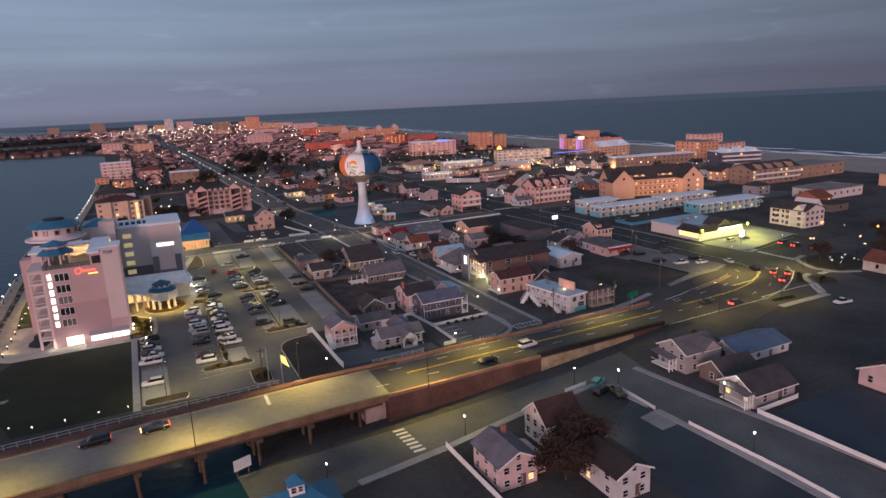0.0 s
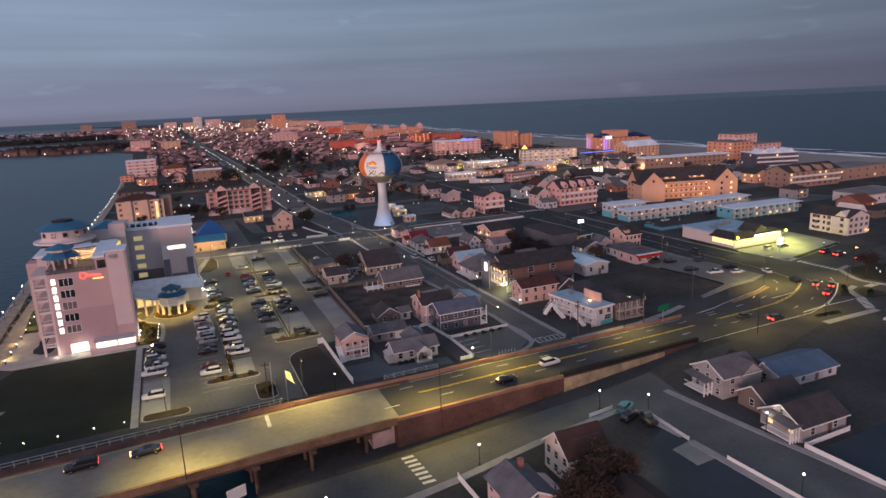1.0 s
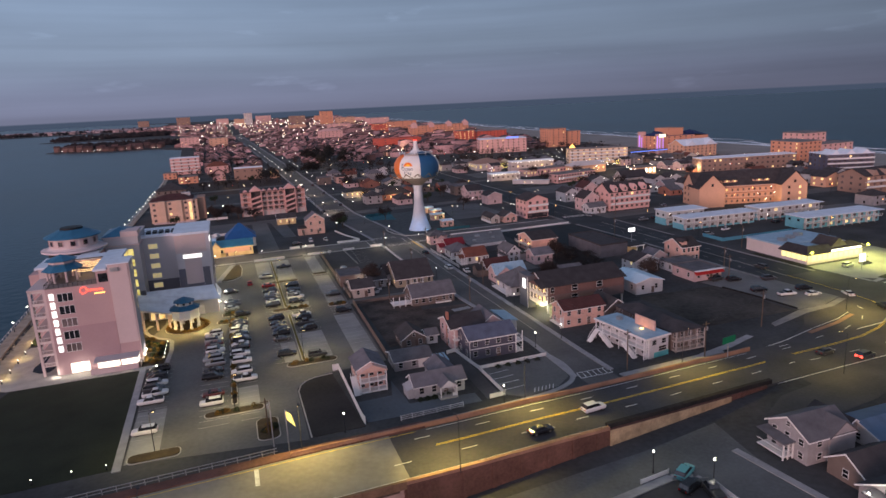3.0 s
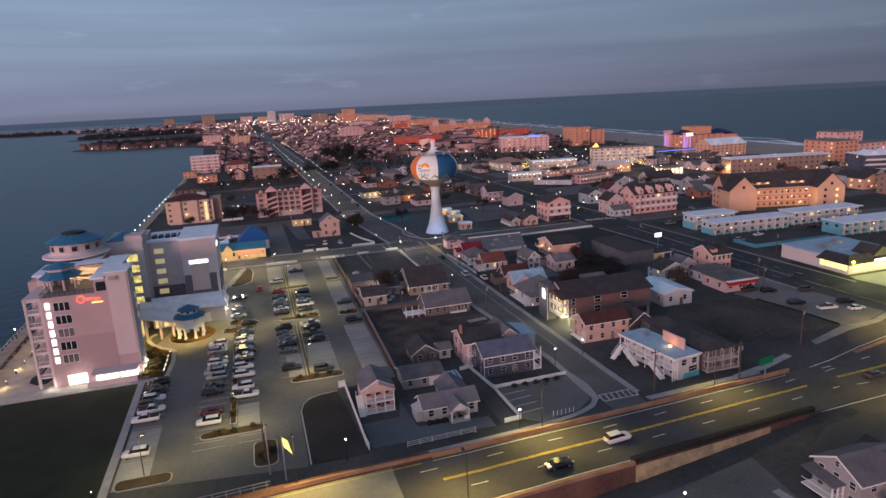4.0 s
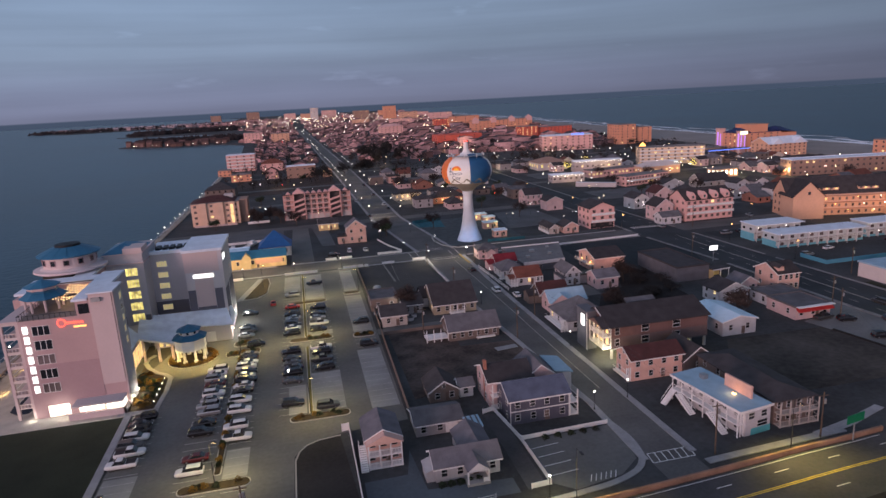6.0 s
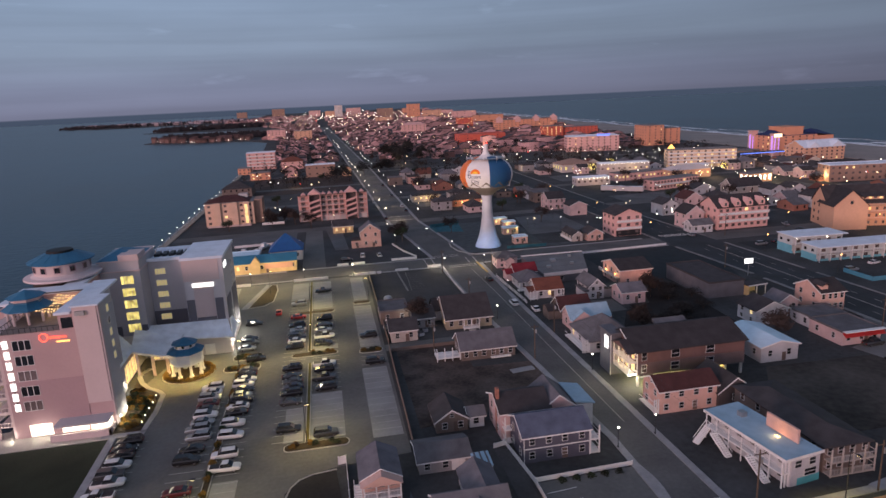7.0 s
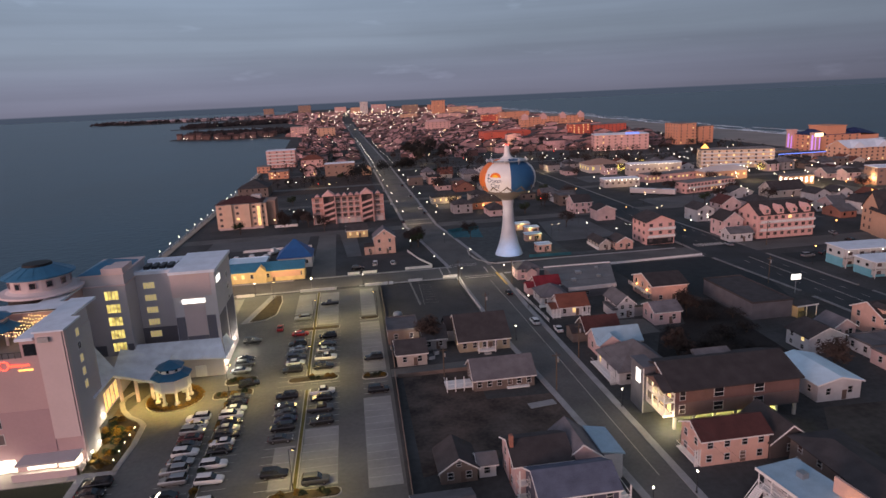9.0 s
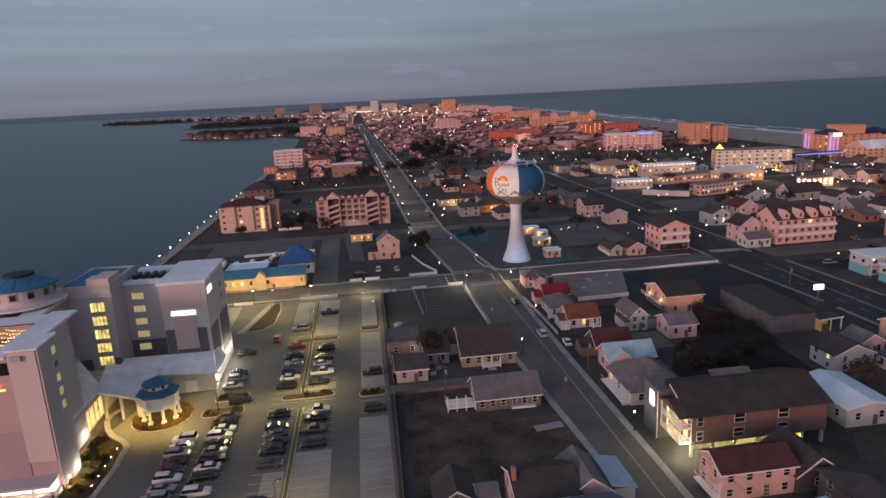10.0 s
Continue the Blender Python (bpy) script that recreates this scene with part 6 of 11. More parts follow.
part("walkway_rail", Shell().lattice([-6.5, -6.4, -3.3, -3.2, 0, .1, 3.2, 3.3, 6.4, 6.5], [0, .5, .58, .9, 1.0], lambda i, j: i % 2 == 1 and j in (0, 2), -.04, .04), WHITE, h).matrix_basis = pose(-7.35, 0, 2.65, 0, 0, 90)
house(18.0, -46.2, 25.6, -38.8, 3.8, 5.6, "gx", "pink", "purple", "pale pink gabled cottage by the dark thicket", (2, 1), (2, 1))
# long low store behind the cottages
so = thing("store", "long low store with a worn pale grey flat roof", "store", 3.4, -17.4, 0)
STORE = [(0, 0), (15.9, .9), (24.2, 25.4), (0, 25.9)]
FELT = mat("worn_grey_felt", (0.165, 0.16, 0.16), 0.9, var=0.35, scale=0.12, fine=1.2)
part("wall", Shell().prism(STORE, 0, 3.2), WALLS["grey_dark"], so)
part("roof", Shell().prism([(-.2, -.2), (16.1, .7), (24.5, 25.6), (-.2, 26.1)], 3.2, 3.4), FELT, so, "patched pale grey flat roof")
part("south_parapet", Shell().bar(-.2, -.2, 16.1, .7, .3, 2.5, 3.7), WALLS["white"], so, "white parapet on the south edge")
part("north_parapet", Shell().bar(-.2, 26.0, 24.4, 25.5, .3, 3.4, 3.8), WHITE, so)
for x, y, q in ((4.5, 8, .7), (9, 16, .9), (14, 10, .6), (17, 20, .5)):
    part("roof_unit", Shell().box(x - q, y - q, 3.4, x + q, y + q, 4.1), STEEL, so)
part("roof_seam", Shell().bar(.5, 8.6, 18, 8.4, .2, 3.4, 3.43).bar(.5, 17.2, 20.6, 17.0, .2, 3.4, 3.43), mat("felt_seam", (0.13, 0.125, 0.125), 0.9), so)
add_window(so, 6.2, .36, 1.5, 1.6, 1.0, "s")
# motel with an open lit ground floor
mo = thing("motel", "three-storey dark motel over a lit open garage with white-framed windows", "motel", 8.5, -91.8, 0)
MAROON = lined("maroon_siding", (0.15, 0.088, 0.080), 0.28, 2, 0.2)
part("wall", body_shell(26, 14.2, 8.3, 11.0, "gx", 2.9), MAROON, mo)
part("lower_siding", Shell().box(-13.04, -7.16, 2.9, 13.04, -7.1, 5.5).box(-13.06, -7.1, 2.9, -13.0, 7, 5.5), lined("umber_siding", (0.135, 0.100, 0.098), 0.28, 2, 0.2), mo, "dark umber lower siding")
part("floor_band", Shell().box(-13.1, -7.22, 2.7, 13.1, -7.1, 2.95), WALLS["dark"], mo)
part("roof", roof_shell(26, 14.2, 8.3, 11.0, "gx", 0.6), ROOFS["brown"], mo, "broad brown shingle roof")
part("roof_hatch", Shell().slab([(-3.5, 2.6, 10.4), (4.5, 2.6, 10.4), (4.5, 4.4, 11.0), (-3.5, 4.4, 11.0)], .5), ROOFS["grey"], mo, "low grey roof dormer")
part("garage_wall", Shell().box(-12.8, 2.2, 0, 12.8, 2.7, 2.9).box(8.6, -6.6, 0, 9.0, 2.2, 2.9), mat("yellow_block_wall", (0.66, 0.60, 0.36), 0.8), mo, "pale garage wall")
part("garage_ceiling_lamp", Shell().box(-11, -1, 2.70, 8, -.8, 2.78).box(-11, -5.4, 2.70, 8, -5.2, 2.78), glow("garage_tube", (1.0, 0.9, 0.36), 110.0, True), mo, "long yellow tube lamps")
for x in (-12.6, -8.6, -4.4, 0, 4.4, 8.6, 12.6):
    put("garage_post", cached("gp", lambda: Shell().box(-.25, -.25, 0, .25, .25, 2.7).mesh("garage_post", CONCRETE)), mo, x, -6.7, 0)
for c in (-11.4, -4.0, 4.4):
    for z in (4.2, 7.0):
        add_window(mo, c, -7.16, z, 1.1 if c < -11 else 1.9, 1.7, "s")
for z in (2.95, 5.75):
    dk = part("gallery", Shell().box(-15.0, -6.9, z - .2, -13.06, .4, z), WHITE, mo, "white gallery floor")
    part("gallery_rail", Shell().lattice([-3.65, -3.55, -1.2, -1.1, 1.2, 1.3, 3.55, 3.65], [0, .12, .3, .36, .54, .6, .86, 1.0], lambda i, j: i % 2 == 1 and j in (1, 3, 5), -.05, .05), WHITE, dk, "white three-bay rail").matrix_basis = pose(-15.0, -3.25, z, 0, 0, 90)
    part("gallery_end_rail", Shell().lattice([0, .1, 1.8, 1.9], [0, .12, .86, 1.0], lambda i, j: i == 1 and j == 1, -.05, .05), WHITE, dk).matrix_basis = pose(-15.0, -6.9, z)
gp_ = cached("gallery_post", lambda: Shell().box(-.11, -.11, 2.75, .11, .11, 8.4).mesh("gallery_post", WHITE))
for y in (-6.8, -4.4, -2.0, .3):
    put("gallery_post", gp_, mo, -14.9, y, 0)
part("porch_roof", Shell().slab([(-15.5, -7.4, 8.2), (-12.9, -7.4, 8.2), (-12.9, -3.2, 9.9), (-15.5, -3.2, 9.9)], .2).slab([(-12.9, 1.0, 8.2), (-15.5, 1.0, 8.2), (-15.5, -3.2, 9.9), (-12.9, -3.2, 9.9)], .2), ROOFS["brown"], mo)
part("porch_pediment", Shell().add([(-15.3, -7.0, 8.3), (-15.3, .6, 8.3), (-15.3, -3.2, 9.7), (-15.1, -7.0, 8.3), (-15.1, .6, 8.3), (-15.1, -3.2, 9.7)], [(2, 1, 0), (3, 4, 5), (0, 1, 4, 3), (1, 2, 5, 4), (2, 0, 3, 5)]), MAROON, mo, "maroon gable over the galleries")
for y in (-5.4, -2.6, -.6):
    for z in (4.3, 7.1):
        add_window(mo, -13.08, y, z, 1.3, 1.9, "w", PANE_WARM)
part("gable_trim", Shell().slab([(-13.7, -7.8, 8.0), (-13.7, 0, 11.2), (-13.6, 0, 11.2), (-13.6, -7.8, 8.0)], .3), WHITE, mo)
tw = part("sign_tower", Shell().box(-15.6, 0.5, 0, -12.9, 6.2, 9.8).box(-15.9, .3, 9.8, -12.7, 6.4, 10.1), WALLS["grey_dark"], mo, "dark tower at the street corner")
part("lit_sign", Shell().box(-15.75, 1.8, 5.9, -15.62, 3.6, 8.8), SIGN_W, tw, "white lit sign panel")
part("corner_trim", Shell().box(-15.7, .4, 0, -15.55, .55, 9.8).box(-13.12, -7.22, 2.9, -12.95, -7.1, 8.3), WHITE, mo)
h = house(-6.0, -111.3, 6.6, -104.5, 5.1, 6.9, "gx", "peach", "red", "two-storey peach house with a dark red roof", (4, 2), (2, 2), attic=True)
porch(h, -7.4, -3.3, -6.3, 3.0, 1, 3, z0=0.6)
house(6.8, -111.6, 14.5, -102, 3.2, 6.0, "gy", "dark", "dark", "dark steep-roofed house behind the peach house", (1, 1), (1, 1))
# white and turquoise building with outside stairs
tq = thing("apartment_block", "white and turquoise two-storey block with pale flat roof and outside stairs", "apartment block", 3.3, -129.4, 0, 8)
part("wall", Shell().box(-3.0, -9.0, 0, 3.0, 9.0, 5.1), WALLS["white"], tq)
part("turquoise_base", Shell().box(-1.6, -9.06, 0, 3.06, -9.0, 1.3).box(3.0, -9, 0, 3.06, 4, 1.3), mat("turquoise_paint", (0.10, 0.38, 0.40), 0.6), tq)
part("roof", Shell().box(-4.6, -9.3, 5.1, 3.3, 9.3, 5.4), ROOFS["blue"], tq, "pale blue flat roof")
part("roof_edge", Shell().box(-4.7, -9.4, 5.0, 3.4, -9.3, 5.5).box(-4.7, -9.3, 5.0, -4.6, 9.3, 5.5), WHITE, tq)
part("roof_sign", Shell().slab([(0.9, -6.4, 8.0), (1.3, -6.4, 8.0), (1.5, .4, 8.0), (1.1, .4, 8.0)], 2.5), WALLS["peach"], tq, "raised peach rooftop panel")
for y in (-5.8, -.4):
    part("sign_brace", Shell().tube((1.3, y, 7.4), (2.6, y, 5.4), .06, 5), STEEL, tq)
part("sign_lamp", Shell().box(-.3, -3.6, 5.4, .1, -2.9, 5.6), BULB_O, tq)
part("roof_unit", Shell().box(-.6, 4.2, 5.4, .6, 5.4, 6.3), STEEL, tq)
for x in (-1.6, 1.4):
    add_window(tq, x, -9.0, 3.9, 1.3, 1.2, "s")
add_window(tq, 1.0, -9.06, 2.1, 2.4, 1.2, "s")
for y in (-7, -4, -1, 2, 5, 7.6):
    for z in (1.5, 4.0):
        add_window(tq, -3.0, y, z, 1.1, 1.2, "w")
porch(tq, -4.6, -8.8, -3.0, 8.8, 1, 3, z0=2.6)
pm_ = Shell().box(-.08, -.08, 0, .08, .08, 5.1).mesh("porch_post", WHITE)
for y in (-6, -3, 0, 3, 6, 8.6):
    put("porch_post", pm_, tq, -4.45, y, 0)
stairs(tq, -5.4, -6.8, 2.6, 0.1, 4.4)
stairs(tq, -5.4, 1.6, 2.6, 0.1, 4.4)
stairs(tq, -7.6, 7.6, 2.6, 3.0, .4)
h = house(9.4, -136.6, 18.2, -113, 4.9, 6.0, "hip", "brown", "dark", "long brown two-storey house with stacked porches", (4, 2), (5, 2))
porch(h, -4.3, -13.4, 4.3, -11.8, 2, 5, WALLS["beige"], rise=2.4)
house(28.6, -95.4, 38.4, -81.5, 3.9, 5.1, "gy", "white", "white", "white metal-roofed hall with small windows", (2, 1), (3, 1), name="hall", category="hall")
# houses towards the boulevard
house(43.5, -73.5, 53.2, -65.5, 4.0, 6.2, "gy", "white", "brown", "white gabled house with a grey roof", (2, 2), (2, 2))
house(55.4, -67, 61.6, -60.6, 3.2, 5.2, "gy", "pink", "purple", "pale pink gabled house behind the shops", (2, 1), (2, 1))
h = house(66.2, -70, 74.0, -60, 5.8, 8.3, "gx", "peach", "brown", "two-storey peach house with a brown roof and dormer", (4, 2), (2, 2))
part("dormer", Shell().box(-3.3, -4.2, 6.2, -1.1, -2.0, 7.6), WALLS["peach"], h)
part("dormer_roof", Shell().slab([(-3.9, -5.3, 7.8), (-2.5, -5.3, 8.7), (-2.5, -1, 8.7), (-3.9, -1, 7.8)], .15).slab([(-1.1, -1, 7.8), (-2.5, -1, 8.7), (-2.5, -5.3, 8.7), (-1.1, -5.3, 7.8)], .15), ROOFS["brown"], h)
sh = house(53.5, -92, 64.5, -81, 3.4, 3.4, "flat", "pink", "grey", "low pink shop with a red and white awning", (3, 1), (2, 1), name="shop", category="shop")
part("awning", Shell().slab([(-5.7, -6.8, 2.6), (5.7, -6.8, 2.6), (5.7, -5.5, 3.6), (-5.7, -5.5, 3.6)], .15), mat("red_awning", (0.42, 0.03, 0.03), 0.6), sh, "dark red sloping awning")
part("awning_edge", Shell().box(-5.7, -6.9, 3.65, 5.7, -5.6, 3.85), WHITE, sh)
house(55, -79.5, 66, -72, 3.0, 3.0, "flat", "white", "grey", "small white flat-roofed shop building", (2, 1), (2, 1), name="shop", category="shop")
h = house(45, -49.4, 57, -24.5, 4.8, 4.8, "flat", "grey_dark", "dark", "broad grey-walled building with a dark flat roof", (0, 1), (0, 1), door=False, name="store", category="store")
cp = thing("carport", "open carport with yellow lamp light also painted into its wall", "carport", 60.4, -48.6, 0, 6)
# yellow siding adds to the lamp: part of its yellow light is in the wall colour
part("wall", Shell().box(-3, 1.9, 0, 3, 2.1, 3.2).box(-3.2, -2.2, 0, -3.0, 2.1, 3.2), WALLS["yellow"], cp)
part("roof", Shell().box(-3.4, -2.4, 3.2, 3.4, 2.3, 3.4), ROOFS["dark"], cp)
part("fascia", Shell().box(-3.5, -2.55, 3.15, 3.5, -2.4, 3.5), WHITE, cp)
for x in (-.2, 3.1):
    part("post", Shell().box(x - .1, -2.3, 0, x + .1, -2.1, 3.2), WHITE, cp)
part("lamp", Shell().lathe([(.03, 2.6), (.16, 2.75), (.03, 2.9)], 8, -2.2, 1.7), BULB_O, cp, "glowing wall lamp")
# south of the ramp
h = house(-60.8, -204.4, -53.8, -195.4, 4.5, 6.3, "gy", "pink", "purple", "two-storey pale pink house with a mauve roof", (3, 2), (3, 2), chimney=(1.4, 2.6), attic=True)
part("lean_to", Shell().box(3.5, -3, 0, 6.2, 3.4, 2.8).slab([(3.4, -3.2, 3.9), (6.4, -3.2, 2.8), (6.4, 3.6, 2.8), (3.4, 3.6, 3.9)], .2), WALLS["pink"], h)
h = house(-47.2, -197.6, -39.4, -190.4, 4.9, 7.9, "gx", "cream", lined("umber_shingles", (0.062, 0.034, 0.031), 0.3, 2, 0.3, 0.9, 0.3, 0.08), "tall cream house with a steep dark red-brown roof", (3, 2), (3, 2), attic=True)
part("cross_dormer", Shell().slab([(-2.2, -4.2, 4.2), (3.6, -4.2, 4.2), (3.6, -1.5, 6.9), (-2.2, -1.5, 6.9)], .2), ROOFS["brown"], h)
house(-46.6, -215.6, -40.0, -206.4, 4.4, 6.0, "gy", "white", lined("soot_shingles", (0.040, 0.032, 0.031), 0.3, 2, 0.3, 0.9, 0.3), "white gabled house beside a bare round tree", (2, 2), (2, 2), attic=True)
h = house(-2.6, -186.6, 7.2, -178.2, 4.7, 7.0, "gx", "grey", "grey", "two-storey grey house with a grey roof", (2, 2), (3, 2), attic=True)
part("front_gable", Shell().add([(-0.5, -4.6, 0), (5.2, -4.6, 0), (5.2, -4.6, 4.6), (2.4, -4.6, 6.8), (-.5, -4.6, 4.6), (-.5, -1, 0), (5.2, -1, 0), (5.2, -1, 4.6), (2.4, -1, 6.8), (-.5, -1, 4.6)], [(0, 1, 2, 3, 4), (1, 6, 7, 2), (5, 0, 4, 9)]), WALLS["grey"], h)
part("front_gable_roof", Shell().slab([(-.9, -4.9, 4.5), (2.4, -4.9, 7.0), (2.4, -.8, 7.0), (-.9, -.8, 4.5)], .2).slab([(5.6, -.8, 4.5), (2.4, -.8, 7.0), (2.4, -4.9, 7.0), (5.6, -4.9, 4.5)], .2), ROOFS["grey"], h)
porch(h, -7.2, -1.5, -4.9, 4.2, 1, 3, z0=0.7, roof="grey")
h = house(-3.6, -205.2, 8.0, -196.6, 3.0, 5.5, "gx", "grey", "dark", "low grey bungalow with a lit porch", (2, 1), (2, 1), lit=.2, attic=True)
porch(h, -8.2, -4.0, -5.8, 2.0, 1, 4, z0=0.8, roof="grey")
house(-1.0, -195.6, 9.0, -189, 2.8, 5.0, "gx", "brown", "dark", "small brown house with a dark roof and porch", (2, 1), (1, 1))
house(11.5, -189.0, 27.8, -179.5, 2.3, 4.0, "gx", "white", "deep_blue", "long low white house with a dull blue roof", (4, 1), (1, 1))
house(7.5, -184, 13.5, -176.5, 2.6, 4.6, "gy", "grey", "dark", "small dark-roofed cottage beside the ramp", (1, 1), (1, 1))
house(24, -218, 36, -208, 3.4, 6.0, "gx", "pink", "red", "pink house with a red-brown roof", (3, 1), (2, 1))
h = house(-97.8, -201.5, -85.2, -192.2, 3.4, 6.4, "hip", "grey", BLUE_ROOF, "waterside pavilion with a blue hipped roof", (2, 1), (1, 1), name="pavilion", category="pavilion")
lt = part("lantern", Shell().box(-1.1, -1.1, 6.0, 1.1, 1.1, 7.6), WHITE, h, "white roof lantern")
part("lantern_roof", Shell().lathe([(1.9, 7.6), (.1, 8.9)], 4, 0, 0, .785), BLUE_ROOF, lt)
for x in (-.5, .5):
    add_window(lt, x, -1.1, 6.9, .6, .8, "s")

# ---- large buildings of the town ----
TOWN_PINK = mat("sunset_pink_render", (0.70, 0.42, 0.38), 0.85, var=0.1, scale=0.1, fine=1)
TOWN_TAN = mat("tan_render", (0.66, 0.39, 0.265), 0.85, var=0.1, scale=0.1, fine=1)
TOWN_RED = mat("red_render", (0.60, 0.13, 0.09), 0.85, var=0.12, scale=0.1, fine=1)
TOWN_ORANGE = mat("orange_render", (0.68, 0.32, 0.20), 0.85, var=0.1, scale=0.1, fine=1)
TOWN_WHITE = mat("off_white_render", (0.62, 0.55, 0.53), 0.85, var=0.1, scale=0.1, fine=1)
TOWN_DARK = mat("dark_blue_render", (0.10, 0.10, 0.14), 0.8, var=0.15, scale=0.1, fine=1)
TOWN_AQUA = mat("aqua_render", (0.085, 0.27, 0.37), 0.8, var=0.1, scale=0.2, fine=1)
TOWN_BROWN = mat("brown_render", (0.34, 0.22, 0.17), 0.85, var=0.12, scale=0.1, fine=1)
FLATROOF = mat("grey_flat_roof", (0.20, 0.19, 0.19), 0.9, var=0.25, scale=0.1, fine=1)
TR = random.Random(77)


def block(x0, y0, x1, y1, h, floors, wall, label, cols=None, wcols=None, lit=0.15, roof="flat", ridge=0, roofmat=None, name="apartment_building", rz=0, balconies=False, category="apartment building", warm=None, winh=1.3):
    """A storeyed building: body, roof, windows on the sides that face the sun, balconies."""
    w, d = x1 - x0, y1 - y0
    b = thing(name, label, category, (x0 + x1) / 2, (y0 + y1) / 2, 0, rz)
    part("wall", body_shell(w, d, h, ridge or h, roof if roof in ("gx", "gy") else "flat"), wall, b)
    if roof == "flat":
        part("roof", roof_shell(w, d, h, h, "flat"), roofmat or FLATROOF, b)
    else:
        part("roof", roof_shell(w, d, h, ridge, roof, 0.6), roofmat or ROOFS["brown"], b)
    cols = cols or max(2, int(w / 3.6))
    cols = cols if y0 < 250 else max(3, int(cols * .7))
    wcols = wcols if wcols is not None else max(1, int(d / 4.5))
    fl = h / floors
    lit = lit * .5 if warm is None and lit < .4 else lit
    warm = warm or PANE_WARM
    for r in range(floors):
        z = fl * (r + 0.55)
        for c in range(cols):
            p = warm if TR.random() < lit else DUSK_GLASS
            add_window(b, -w / 2 + w * (c + .5) / cols, -d / 2 - .02, z, 1.5, winh, "s", p, False)
        for c in range(wcols):
            p = warm if TR.random() < lit else DUSK_GLASS
            add_window(b, -w / 2 - .02, -d / 2 + d * (c + .5) / wcols, z, 1.5, winh, "w", p, False)
        if balconies and r:
            k = part("balcony", Shell().box(-w / 2 + .3, -d / 2 - 1.4, fl * r - .12, w / 2 - .3, -d / 2, fl * r), WHITE, b)
            part("balcony_rail", Shell().box(-w / 2 + .3, -d / 2 - 1.4, fl * r + .95, w / 2 - .3, -d / 2 - 1.32, fl * r + 1.05).box(-w / 2 + .3, -d / 2 - 1.38, fl * r + .1, w / 2 - .3, -d / 2 - 1.34, fl * r + .9), WHITE, k)
    return b


# pink balcony flats on the avenue
c = thing("apartment_building", "five-storey pink gallery flats with white rails and two gabled stair bays", "apartment building", -64.5, 139.6, 0)
# wall behind the galleries in a darker pink that holds their shade
part("wall", Shell().box(-18.9, 1.9, 0, 18.9, 13, 14.6), mat("shaded_pink_render", (0.55, 0.32, 0.28), 0.85, var=0.1), c)
part("roof", Shell().box(-19.3, -.5, 14.6, 19.3, 13.4, 14.95), ROOFS["dark"], c, "dark flat roof")
BAYS = ((-18.9, -13.3, 1), (-6.8, 6.8, 4), (13.5, 18.9, 1))
for k in range(1, 5):
    z = k * 2.9
    for x0, x1, n in BAYS:
        g_ = part("gallery", Shell().box(x0, 0, z - .2, x1, 1.9, z), TOWN_PINK, c)
        cut = [x0 + .05]
        for i in range(1, n):
            cut += [x0 + (x1 - x0) * i / n - .05, x0 + (x1 - x0) * i / n + .05]
        cut += [x1 - .05]
        part("gallery_rail", Shell().lattice([x0] + cut + [x1], [z, z + .16, z + .42, z + .5, z + .86, z + 1.0], lambda i, j: i % 2 == 1 and j in (1, 3), .02, .1), TOWN_WHITE, g_, "white gallery rail")
        for i in range(n):
            u = x0 + (x1 - x0) * (i + .5) / n
            put("window", cached("galwin", lambda: Shell().box(-1.1, -.04, 0, 1.1, 0, 2.1).mesh("window", DUSK_GLASS)), c, u - .3, 1.88, z + .05)
for x0, x1, n in BAYS:
    for i in range(n + 1):
        put("gallery_post", cached("galpost", lambda: Shell().box(-.16, -.05, 0, .16, .2, 14.6).mesh("gallery_post", TOWN_PINK)), c, x0 + (x1 - x0) * i / n, 0, 0)
    for i in range(n):
        u, h_ = x0 + (x1 - x0) * (i + .5) / n, 1.5
        part("roof_gable", Shell().add([(u - 1.6, -.4, 14.7), (u + 1.6, -.4, 14.7), (u, -.4, 14.7 + h_), (u - 1.6, 4, 14.7), (u + 1.6, 4, 14.7), (u, 4, 14.7 + h_)], [(0, 1, 2), (0, 2, 5, 3), (1, 4, 5, 2), (5, 4, 3)]), TOWN_PINK, c)
    part("garage_front", Shell().box(x0 + .4, .9, 0, x1 - .4, 1.9, 2.7), TOWN_WHITE, c, "white ground-floor garage fronts")
